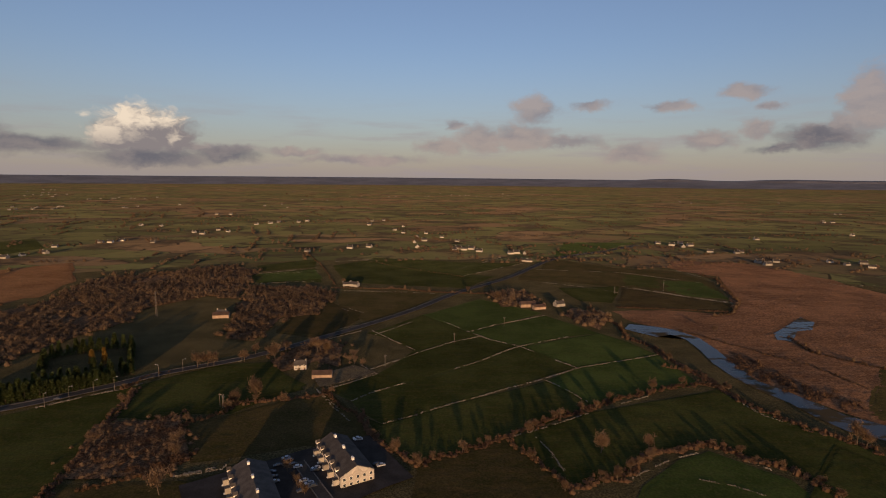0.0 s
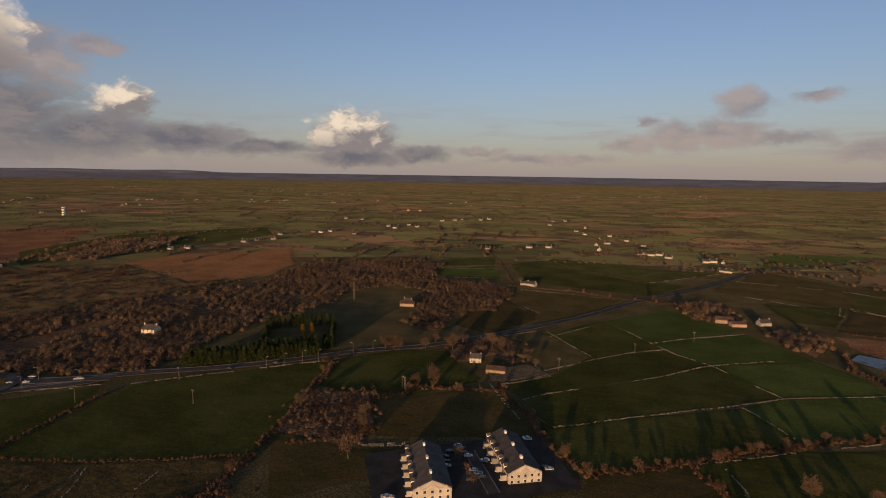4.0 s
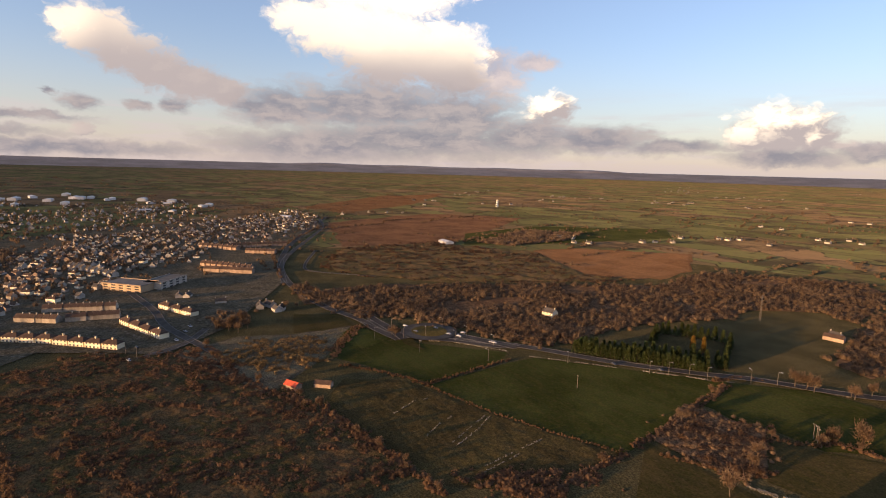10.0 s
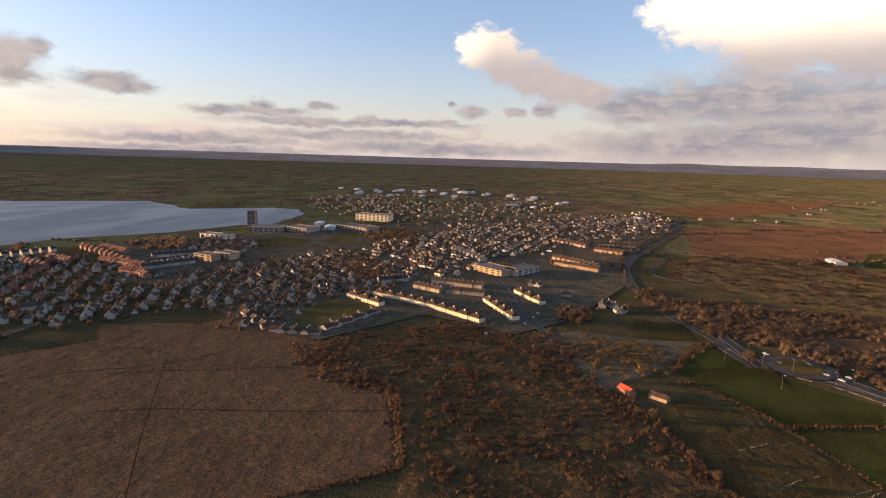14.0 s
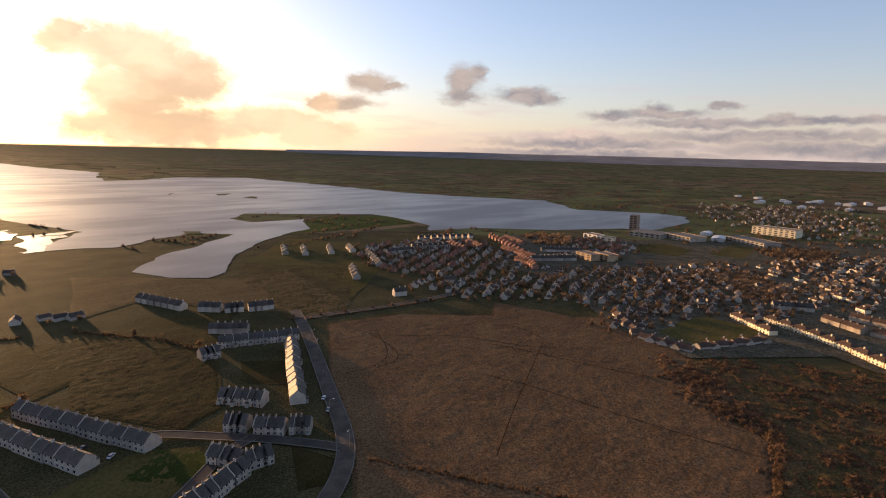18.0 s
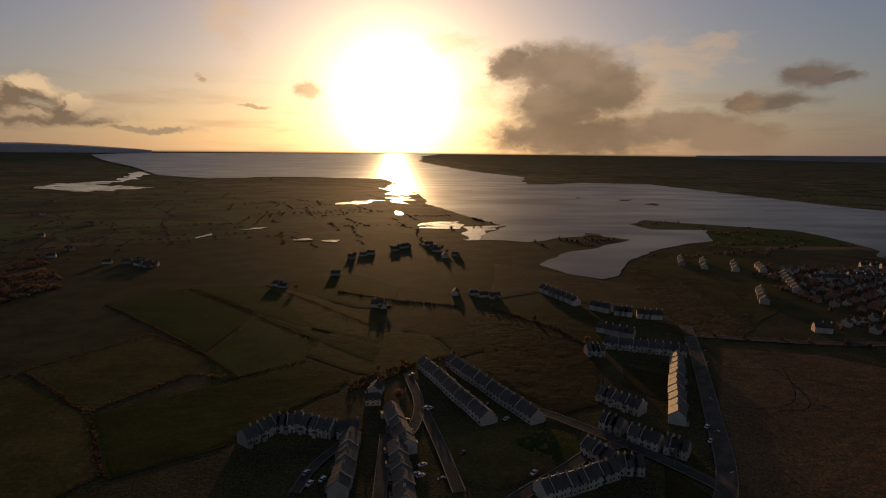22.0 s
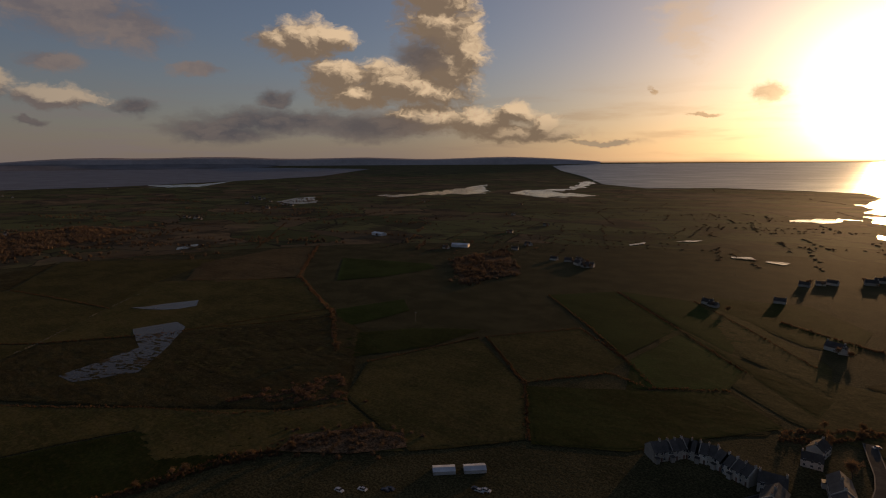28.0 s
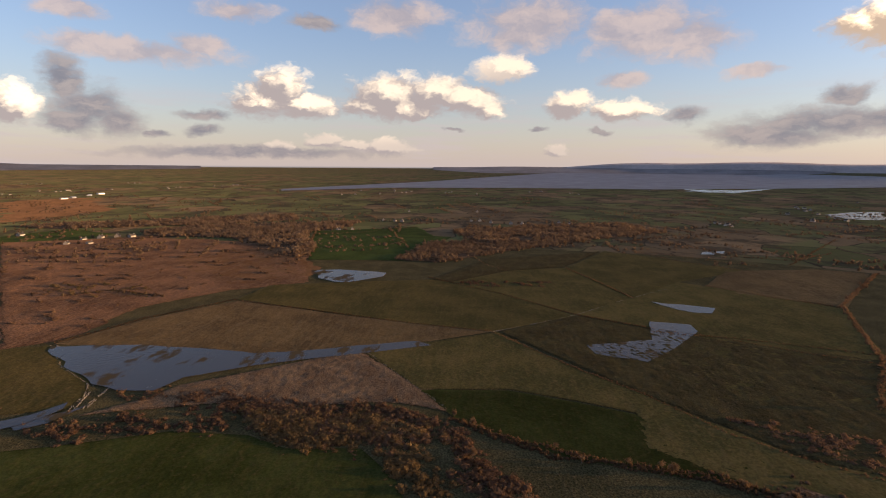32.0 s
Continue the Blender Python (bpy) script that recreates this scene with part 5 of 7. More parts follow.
def house_kind(w, d, eaves, ridge, wall_, roof_, label, floors=2, bays=2, detail=True, end=0.15, porch=False, chimneys=1, category="house", group="", name="house", party=False, hip=False):
    root = new(name)
    child("wall", boxed("wall", M[wall_], (-w / 2, w / 2, -d / 2, d / 2, -0.3, eaves)) if hip else gable_walls(w, d, eaves, ridge, M[wall_]), root)
    child("roof", hip_roof(w, d, eaves, ridge, M[roof_]) if hip else gable_roof(w, d, eaves, ridge, M[roof_], end=end), root)
    for k in range(chimneys):
        x = 0.0 if hip else (w / 2 - 0.5) * (1 if k == 0 else -1)
        pot = child("chimney", boxed("chimney", M[wall_], (x - 0.4, x + 0.4, -0.55, 0.55, ridge - 0.6, ridge + 1.3)), root)
        if detail:
            child("chimney_pot", boxed("chimney_pot", M["redtile"], (x - 0.15, x + 0.15, -0.35, -0.05, ridge + 1.3, ridge + 1.7), (x - 0.15, x + 0.15, 0.05, 0.35, ridge + 1.3, ridge + 1.7)), pot)
    if detail:
        pane_w, pane_h = 1.25, 1.35
        for f in range(floors):
            for b in range(bays):
                x = -w / 2 + w * (b + 0.5) / bays
                for side in (-1, 1):
                    if f == 0 and b == bays - 1 and side < 0:
                        y = side * d / 2
                        child("door", boxed("door", M["door"], (x - 0.5, x + 0.5, y - 0.06, y + 0.02, 0, 2.1)), root)
                        continue
                    z, y = 0.95 + 2.6 * f, side * d / 2
                    lo, hi = sorted((y, y + side * 0.05))
                    pane_lo, pane_hi = sorted((y + side * 0.05, y + side * 0.08))
                    me = boxed("window", M["frame"], (x - pane_w / 2 - 0.1, x + pane_w / 2 + 0.1, lo, hi, z - 0.12, z + pane_h + 0.08), (x - pane_w / 2, x - 0.04, pane_lo, pane_hi, z, z + pane_h), (x + 0.04, x + pane_w / 2, pane_lo, pane_hi, z, z + pane_h))
                    me.materials.append(M["pane"])
                    for p in list(me.polygons)[6:]:
                        p.material_index = 1
                    child("window", me, root)
    if porch:
        child("porch", boxed("porch", M[wall_], (-w / 2 + 0.3, -w / 2 + 2.6, -d / 2 - 1.6, -d / 2, 0, 2.7)), root)
        child("porch_roof", boxed("porch_roof", M[roof_], (-w / 2 + 0.1, -w / 2 + 2.8, -d / 2 - 1.8, -d / 2, 2.7, 2.95)), root)
    if party:
        # white fire wall that stands proud of the slates
        bm = bmesh.new()
        slope = (ridge - eaves) / (d / 2)
        for side in (-1, 1):
            pts = [(x, y, z + dz) for x in (w / 2 - 0.18, w / 2 + 0.18) for y, z in ((side * (d / 2 + 0.35), eaves - slope * 0.35), (0, ridge)) for dz in (0.0, 0.75)]
            v = [bm.verts.new(q) for q in pts]
            for f in ((0, 2, 3, 1), (4, 5, 7, 6), (1, 3, 7, 5), (0, 1, 5, 4), (0, 4, 6, 2)):
                bm.faces.new([v[i] for i in f])
        child("party_wall", done(bm, "party_wall", M[wall_]), root, "white rendered party wall rising over the roof")
    tagged(root, label, category, group)
    root.matrix_basis = Matrix.Translation((0, 0, -400))
    return root


KINDS = {
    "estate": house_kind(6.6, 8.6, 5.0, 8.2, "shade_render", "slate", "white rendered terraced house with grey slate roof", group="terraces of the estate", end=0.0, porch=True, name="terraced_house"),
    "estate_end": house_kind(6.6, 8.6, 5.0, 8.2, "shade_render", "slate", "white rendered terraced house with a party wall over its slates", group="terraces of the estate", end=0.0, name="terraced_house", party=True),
    "lit": house_kind(11.6, 7.8, 4.8, 7.2, "cream", "tile", "cream rendered pair of houses under a hipped brown roof", group="terraces of the town", bays=4, name="town_house", hip=True),
    "terrace": house_kind(6.4, 8.0, 4.8, 7.3, "dash", "tile", "pale terraced house with brown roof in the town", group="terraces of the town", detail=False, end=0.0, name="town_house"),
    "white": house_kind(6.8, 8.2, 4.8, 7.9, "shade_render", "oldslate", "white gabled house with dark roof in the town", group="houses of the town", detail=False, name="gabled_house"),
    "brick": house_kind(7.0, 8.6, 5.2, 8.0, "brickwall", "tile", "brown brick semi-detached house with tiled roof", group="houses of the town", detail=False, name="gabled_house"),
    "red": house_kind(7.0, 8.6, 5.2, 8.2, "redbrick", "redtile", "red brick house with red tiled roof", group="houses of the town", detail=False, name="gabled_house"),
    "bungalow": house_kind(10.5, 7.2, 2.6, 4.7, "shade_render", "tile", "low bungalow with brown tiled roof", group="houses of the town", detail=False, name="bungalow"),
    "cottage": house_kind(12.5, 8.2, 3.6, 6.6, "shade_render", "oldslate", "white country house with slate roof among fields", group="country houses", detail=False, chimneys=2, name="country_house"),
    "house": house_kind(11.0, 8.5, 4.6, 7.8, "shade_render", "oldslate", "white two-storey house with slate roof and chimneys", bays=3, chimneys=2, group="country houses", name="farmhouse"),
    "shed": house_kind(34.0, 18.0, 5.5, 7.5, "metal", "metal", "long pale metal shed", detail=False, chimneys=0, category="shed", group="sheds", name="shed"),
    "barn": house_kind(10.0, 6.0, 2.6, 4.4, "brickwall", "redsheet", "old barn with a red sheet roof", detail=False, chimneys=0, category="barn", name="barn"),
    "byre": house_kind(14.0, 7.0, 3.0, 5.0, "brickwall", "tile", "brown farm shed beside the yard", detail=False, chimneys=0, category="barn", name="barn"),
    "yellow": house_kind(12.0, 9.0, 5.4, 8.6, "cream", "slate", "yellow two-storey house among bare trees", bays=3, chimneys=2, name="farmhouse"),
}


def stand(kind, x, y, turn_, scale=1.0):
    s = scale * size_at(x, y)
    return copy_thing(KINDS[kind], Matrix.LocRotScale(lay(x, y), Euler((0, 0, turn_)), (s, s, s)))


def row(kind, points, count):
    """Houses side by side along a line, each a little out of step with the next."""
    lengths = [math.hypot(b[0] - a[0], b[1] - a[1]) for a, b in zip(points, points[1:])]
    total, unit = sum(lengths), 6.6
    if kind == "bungalow":
        count = round(count * 1.4)
    if kind == "lit":
        count, unit = max(1, count // 2), 12.6
    for i in range(count):
        at = total * (i + 0.5) / count
        k = 0
        while k < len(lengths) - 1 and at > lengths[k]:
            at -= lengths[k]
            k += 1
        (ax, ay), (bx, by) = points[k], points[k + 1]
        f, turn_ = at / lengths[k], math.atan2(by - ay, bx - ax)
        step = 0.5 * (i // 3 % 2)
        if kind == "bungalow":
            turn_ += math.pi / 2 * (i % 2) + 0.12 * math.sin(i * 2.4)
        s = min(1.35, max(0.8, total / count / unit)) if kind in ("estate", "lit", "terrace") else 1.0
        x, y = ax + (bx - ax) * f - math.sin(turn_) * step, ay + (by - ay) * f + math.cos(turn_) * step
        ob = stand("estate_end" if kind == "estate" and i % 2 else kind, x, y, turn_)
        ob.scale = (ob.scale[0] * s, ob.scale[1], ob.scale[2])


class Joined:
    """Many far houses as one thing: their walls and roofs, joined by material."""

    def __init__(self):
        self.sets = {}

    def add(self, kind, x, y, turn_, scale=1.0):
        s = scale * size_at(x, y)
        m = Matrix.LocRotScale(lay(x, y), Euler((0, 0, turn_)), (s, s, s))
        for part_ in KINDS[kind].children:
            mat_ = part_.data.materials[0].name
            verts, faces = self.sets.setdefault((part_.name.split(".")[0], mat_), ([], []))
            base = len(verts)
            verts += [m @ v.co for v in part_.data.vertices]
            faces += [tuple(i + base for i in p.vertices) for p in part_.data.polygons]

    def finish(self, name, label, category):
        root = tagged(new(name), label, category, kind="stuff")
        for (part_, mat_), (verts, faces) in self.sets.items():
            tagged(child(part_ + "s", mesh_of(part_, verts, faces, bpy.data.materials[mat_]), root), kind="stuff")


distant, town = Joined(), Joined()


def singles(kind, points):
    for x, y in points:
        turn_, scale = random.choice((0, 0.3, -0.4, 1.5, 0.1, 2.9)) + random.uniform(-0.2, 0.2), random.uniform(0.72, 1.02)
        if math.hypot(x, y) > 2300 and kind == "cottage":
            distant.add(kind, x, y, turn_, scale)
            for _ in range(random.randint(0, 2)):
                distant.add(kind, x + random.gauss(0, 45), y + random.gauss(0, 45), turn_ + random.uniform(-0.5, 0.5), scale * 0.9)
        else:
            stand(kind, x, y, turn_, scale)
            if math.hypot(x, y) > 900:
                p, s = lay(x + random.uniform(-16, 16), y + random.uniform(8, 18)), size_at(x, y)
                far_trees.bush(p.x, p.y, p.z + s, 3.2 * s, 6.5 * s, 36, 0.6 * s)
            elif random.random() < 0.6:
                tree(x + random.uniform(-16, 16), y + random.uniform(8, 18), random.choice(TREES), random.uniform(0.45, 0.8), "bare tree beside a country house", group="garden trees")


OPEN = []


def quarter(poly, count, turn_, kinds):
    """Streets of houses: rows that follow one heading with some disorder."""
    rng = random.Random(count)
    taken = []
    for x, y in spread(poly, count * 6, rng):
        c_, s_ = math.cos(turn_), math.sin(turn_)
        u, v = x * c_ + y * s_, -x * s_ + y * c_
        v = round(v / 38) * 38 + rng.choice((-10, 10)) + rng.gauss(0, 1.2)
        u = round(u / 11.5) * 11.5 + rng.gauss(0, 1.0)
        x, y = u * c_ - v * s_, u * s_ + v * c_
        if len(taken) >= count * 1.4 or any(inside(x, y, green_) for green_ in OPEN) or any((x - a) ** 2 + (y - b) ** 2 < 130 for a, b in taken):
            continue
        taken.append((x, y))
        town.add(rng.choice(kinds), x, y, turn_ + rng.choice((0, 0, 0, 1.57)) + rng.gauss(0, 0.12), rng.uniform(0.62, 0.9))
        for _ in range(rng.randint(1, 5)):
            p = lay(x + rng.uniform(-20, 20), y + rng.uniform(-20, 20))
            far_trees.bush(p.x, p.y, p.z + 0.3, rng.uniform(1.5, 3.6), rng.uniform(2.5, 7), 34, 0.5)



# ---- roads ----
road([(-264, 306), (-251, 315), (-239, 327), (-220, 344), (-204, 363), (-186, 377), (-160, 394), (-137, 416), (-109, 451), (-76, 493), (-29, 560), (12, 641), (49, 691), (93, 749), (140, 838), (183, 923), (236, 982), (303, 1032), (424, 1156)], 7.5)
road([(-326, 258), (-338, 239), (-359, 225), (-374, 204), (-394, 188), (-423, 182), (-445, 176)], 8)
road([(-241, 325), (-273, 297), (-321, 268), (-354, 235), (-369, 223)], 8)
road([(-382, 182), (-417, 175), (-451, 175), (-503, 157), (-586, 152), (-643, 154), (-741, 168), (-874, 208), (-1058, 284), (-1253, 374), (-1411, 449)], 7)
road([(-626, 148), (-734, 168), (-831, 202), (-998, 284), (-1187, 373), (-1368, 414)], 6)
road([(-625, 263), (-672, 209), (-698, 190), (-761, 211), (-855, 254)], 3)
road([(-224, -414), (-210, -375), (-192, -331), (-173, -287), (-156, -248), (-143, -217), (-130, -194), (-114, -177), (-97, -166)], 8)
road([(-131, -199), (-126, -207), (-115, -222), (-103, -236), (-86, -254), (-72, -269), (-64, -271)], 6)
road([(-103, -236), (-86, -231), (-67, -215), (-49, -202), (-33, -189)], 5.5)
road([(-6, -272), (-14, -232), (-19, -201)], 5)
road([(4, -324), (-6, -272), (10, -229)], 5)
road([(-412, 46), (-457, 30), (-501, 16), (-556, 12), (-638, -8), (-707, -20)], 6)
road([(-476, 47), (-440, 29), (-423, 1)], 5)
road([(-214, -391), (-254, -382), (-308, -369), (-376, -365), (-443, -366), (-543, -356)], 7)
road([(-70, 249), (-49, 217)], 5)
road([(34, -242), (46, -221), (49, -203)], 4)
road([(14, -249), (14, -197)], 5)

# ---- field walls ----
stone_wall([(38, 278), (54, 286), (72, 298), (96, 313), (118, 326), (136, 336)])
stone_wall([(91, 238), (106, 249), (120, 257), (140, 265), (154, 256), (164, 244)])
stone_wall([(189, 337), (194, 309), (203, 296)])
stone_wall([(123, 237), (136, 232), (147, 224)])
stone_wall([(-78, 347), (-67, 357), (-54, 367), (-48, 374), (-63, 393)])
stone_wall([(-70, 369), (-60, 380), (-51, 376)])
stone_wall([(-123, 236), (-115, 240), (-105, 244)])
stone_wall([(-125, 236), (-114, 242), (-105, 246), (-105, 243), (-120, 237)])
stone_wall([(-83, 342), (-66, 314), (-53, 296)])
stone_wall([(52, 278), (57, 263), (60, 244)])
stone_wall([(-56, 324), (-47, 336), (-31, 350), (-9, 366), (8, 382), (30, 401), (55, 429), (66, 439), (87, 452), (110, 466), (145, 481)])
stone_wall([(-33, 293), (-20, 301), (-7, 311), (7, 321), (25, 333), (45, 347), (67, 361), (90, 378), (105, 389), (130, 400), (156, 411), (175, 420)])
stone_wall([(-78, 342), (-63, 354), (-46, 372)])
stone_wall([(-53, 380), (-36, 399), (-19, 420), (9, 449), (37, 469)])
stone_wall([(-19, 541), (9, 506), (25, 481), (43, 457), (66, 439), (77, 423), (91, 402), (102, 388)])
stone_wall([(-64, 482), (-46, 458), (-22, 427)])
stone_wall([(25, 481), (53, 507), (77, 523), (107, 544)])
stone_wall([(74, 361), (82, 350), (91, 331), (95, 322)])
stone_wall([(-70, 454), (-49, 484), (-29, 515), (-19, 537)])
stone_wall([(-258, 298), (-236, 319), (-224, 330), (-208, 341)])
stone_wall([(-269, 311), (-244, 330), (-223, 350), (-207, 363)])
stone_wall([(-194, 371), (-181, 383), (-152, 396)])
stone_wall([(-105, 446), (-92, 463), (-74, 481)])
stone_wall([(-96, 486), (-73, 507), (-48, 540), (-27, 578), (12, 651)])
stone_wall([(-125, 236), (-114, 242), (-105, 246)])
stone_wall([(-271, 771), (-197, 825)])
stone_wall([(-242, 700), (-172, 719)])
stone_wall([(-122, 658), (-58, 654), (-9, 646)])
stone_wall([(-148, 616), (-112, 570), (-97, 553)])
stone_wall([(-180, 895), (-121, 918)])
stone_wall([(14, 810), (52, 867), (109, 966)])
stone_wall([(172, 916), (239, 997), (305, 1040), (428, 1166)])
stone_wall([(235, 692), (277, 669), (304, 634), (337, 606)])
stone_wall([(137, 726), (184, 697), (223, 657)])
stone_wall([(368, 830), (381, 781)])
stone_wall([(531, 745), (548, 714), (594, 724)])
stone_wall([(-83, 342), (-62, 312)])
stone_wall([(-220, 136), (-230, 153), (-238, 168)])
stone_wall([(-217, 137), (-225, 154), (-236, 170)])
stone_wall([(-189, 118), (-195, 143), (-202, 180)])
stone_wall([(-186, 118), (-191, 140), (-197, 166)])
stone_wall([(-264, 123), (-273, 140), (-273, 149)])
stone_wall([(-232, 127), (-241, 140), (-247, 153)])
stone_wall([(-305, 255), (-280, 279), (-248, 307), (-203, 349)])
stone_wall([(-315, 275), (-278, 302), (-222, 349)])
stone_wall([(-370, 203), (-361, 218), (-323, 246)])
stone_wall([(-372, 225), (-354, 246), (-327, 258)])
stone_wall([(-479, -60), (-451, -34), (-434, -14), (-423, 5)])
stone_wall([(-205, -331), (-243, -324), (-232, -289), (-200, -266), (-182, -271)])
stone_wall([(383, 330), (344, 284), (321, 252), (304, 241), (275, 231)])
stone_wall([(279, 228), (305, 232), (337, 239)])

# ---- hedges and scrub ----
hedge([(165, 464), (178, 445), (180, 405), (185, 378), (191, 348)], 5)
hedgerow([(165, 464), (178, 445), (180, 405), (185, 378), (191, 348)], 22, 0.50)
hedge([(314, 469), (307, 429), (320, 409), (335, 390)], 4)
hedgerow([(314, 469), (307, 429), (320, 409), (335, 390)], 22, 0.62)
hedge([(223, 493), (248, 450), (265, 421), (284, 395), (292, 351)], 3)
hedge([(-291, 159), (-246, 172), (-212, 186), (-171, 208)], 1.4)
hedge([(932, -253), (793, -400)], 1.6)
hedge([(1071, -333), (1027, -423), (985, -552)], 1.6)
hedge([(-11, 249), (6, 259), (21, 268), (35, 277), (47, 286), (58, 295), (73, 303), (94, 317), (117, 333), (139, 342), (162, 353), (180, 358), (189, 353)], 5)
hedgerow([(-11, 249), (6, 259), (21, 268), (35, 277), (47, 286), (58, 295), (73, 303), (94, 317), (117, 333), (139, 342), (162, 353), (180, 358), (189, 353)], 22, 0.50)
hedge([(35, 277), (41, 265), (48, 252), (58, 234)], 4)
hedgerow([(35, 277), (41, 265), (48, 252), (58, 234)], 22, 0.62)
hedge([(-48, 304), (-38, 279), (-27, 264), (-11, 249)], 5)
hedgerow([(-48, 304), (-38, 279), (-27, 264), (-11, 249)], 22, 0.50)
hedge([(-78, 342), (-63, 316), (-48, 304)], 3)
hedge([(59, 227), (74, 236), (85, 238), (99, 252), (108, 262), (123, 264), (142, 272), (152, 263), (161, 252), (172, 247), (176, 237), (179, 224)], 6)
hedgerow([(59, 227), (74, 236), (85, 238), (99, 252), (108, 262), (123, 264), (142, 272), (152, 263), (161, 252), (172, 247), (176, 237), (179, 224)], 22, 0.50)
hedge([(191, 348), (194, 321), (202, 305), (209, 291), (222, 278), (230, 264)], 6)
hedgerow([(191, 348), (194, 321), (202, 305), (209, 291), (222, 278), (230, 264)], 22, 0.50)
hedge([(288, 548), (312, 561), (347, 615), (395, 760), (388, 796)], 4)
hedgerow([(288, 548), (312, 561), (347, 615), (395, 760), (388, 796)], 22, 0.62)
hedge([(195, 582), (246, 576), (309, 565)], 3)
hedge([(170, 392), (191, 381), (191, 348)], 4)
hedgerow([(170, 392), (191, 381), (191, 348)], 22, 0.62)
hedge([(161, 580), (168, 544), (172, 501), (165, 464)], 4)
hedgerow([(161, 580), (168, 544), (172, 501), (165, 464)], 22, 0.62)
hedge([(-127, 318), (-101, 325), (-74, 333)], 5)
hedgerow([(-127, 318), (-101, 325), (-74, 333)], 22, 0.50)
hedge([(-127, 318), (-129, 306), (-146, 291)], 4)
hedgerow([(-127, 318), (-129, 306), (-146, 291)], 22, 0.62)
hedge([(-68, 678), (-16, 656), (33, 648), (81, 650)], 4)
hedgerow([(-68, 678), (-16, 656), (33, 648), (81, 650)], 22, 0.62)
hedge([(-249, 980), (-194, 853), (-140, 693)], 3)
hedge([(-129, 904), (-76, 848), (-20, 799), (30, 763)], 3)
hedge([(-140, 675), (-67, 671)], 3)
hedge([(-210, 339), (-207, 361), (-196, 371)], 4)
hedgerow([(-210, 339), (-207, 361), (-196, 371)], 22, 0.62)
hedge([(-173, 218), (-179, 250), (-191, 296), (-202, 340)], 5)
hedgerow([(-173, 218), (-179, 250), (-191, 296), (-202, 340)], 22, 0.50)
hedge([(-170, 207), (-170, 188), (-164, 163), (-162, 144)], 5)
hedgerow([(-170, 207), (-170, 188), (-164, 163), (-162, 144)], 22, 0.50)
hedge([(-290, 89), (-251, 96), (-212, 104), (-184, 111)], 6)
hedgerow([(-290, 89), (-251, 96), (-212, 104), (-184, 111)], 22, 0.50)
hedge([(-368, 121), (-392, 138), (-432, 167)], 5)
hedgerow([(-368, 121), (-392, 138), (-432, 167)], 22, 0.50)
hedge([(-348, 122), (-330, 138), (-308, 152), (-291, 159)], 3)
hedge([(-293, 160), (-301, 205), (-306, 236)], 3)
hedge([(-322, 76), (-289, 85)], 5)
hedgerow([(-322, 76), (-289, 85)], 22, 0.50)
hedge([(-866, 548), (-923, 730), (-893, 856)], 4)
hedgerow([(-866, 548), (-923, 730), (-893, 856)], 40, 0.62)
hedge([(-162, 223), (-148, 232), (-128, 248)], 3)
hedge([(-298, -62), (-256, -48), (-224, -42)], 4)
hedgerow([(-298, -62), (-256, -48), (-224, -42)], 22, 0.62)
hedge([(-426, 43), (-364, 53), (-317, 69), (-294, 78), (-268, 90), (-236, 99), (-209, 106)], 5)
hedgerow([(-426, 43), (-364, 53), (-317, 69), (-294, 78), (-268, 90), (-236, 99), (-209, 106)], 22, 0.50)
hedge([(-658, 151), (-827, 179), (-991, 250), (-1184, 360)], 4)
hedgerow([(-658, 151), (-827, 179), (-991, 250), (-1184, 360)], 22, 0.62)
hedge([(-373, -134), (-342, -112), (-308, -91), (-298, -62)], 4)
hedgerow([(-373, -134), (-342, -112), (-308, -91), (-298, -62)], 22, 0.62)
hedge([(-380, 123), (-433, 162), (-422, 173)], 3)
hedge([(76, -532), (19, -498), (-39, -478)], 3)
hedge([(37, -303), (21, -313), (-5, -344), (-27, -354)], 4)
hedgerow([(37, -303), (21, -313), (-5, -344), (-27, -354)], 22, 0.62)
hedge([(-72, -468), (-113, -412), (-128, -374)], 4)
hedgerow([(-72, -468), (-113, -412), (-128, -374)], 22, 0.62)
hedge([(-214, -391), (-280, -374), (-342, -361)], 4)
hedgerow([(-214, -391), (-280, -374), (-342, -361)], 22, 0.62)
hedge([(39, -310), (6, -340), (-9, -347)], 4)
hedgerow([(39, -310), (6, -340), (-9, -347)], 22, 0.62)
hedge([(806, 266), (958, 310), (1128, 352)], 4)
hedgerow([(806, 266), (958, 310), (1128, 352)], 40, 0.62)
hedge([(1081, 338), (1120, 252), (1242, 145)], 3)
hedge([(892, 279), (921, 197), (978, 135)], 3)
hedge([(1024, -266), (1139, -388), (1218, -560), (1151, -643)], 4)
hedgerow([(1024, -266), (1139, -388), (1218, -560), (1151, -643)], 40, 0.62)
hedge([(531, 445), (561, 410), (541, 338)], 4)
hedgerow([(531, 445), (561, 410), (541, 338)], 22, 0.62)
hedge([(878, -407), (849, -478), (925, -583)], 4)
hedgerow([(878, -407), (849, -478), (925, -583)], 40, 0.62)
hedge([(1115, -710), (808, -455)], 3)
scrub("bracken", [(-366, -156), (-368, -129), (-335, -84), (-302, -59), (-307, -108)], 90)
scrub("bracken", [(-413, 2), (-434, 30), (-410, 55), (-339, 62), (-351, 40)], 60)
scrub("bracken", [(834, 801), (909, 614), (830, 297), (658, 222), (530, 325), (411, 343), (392, 386)], 120)
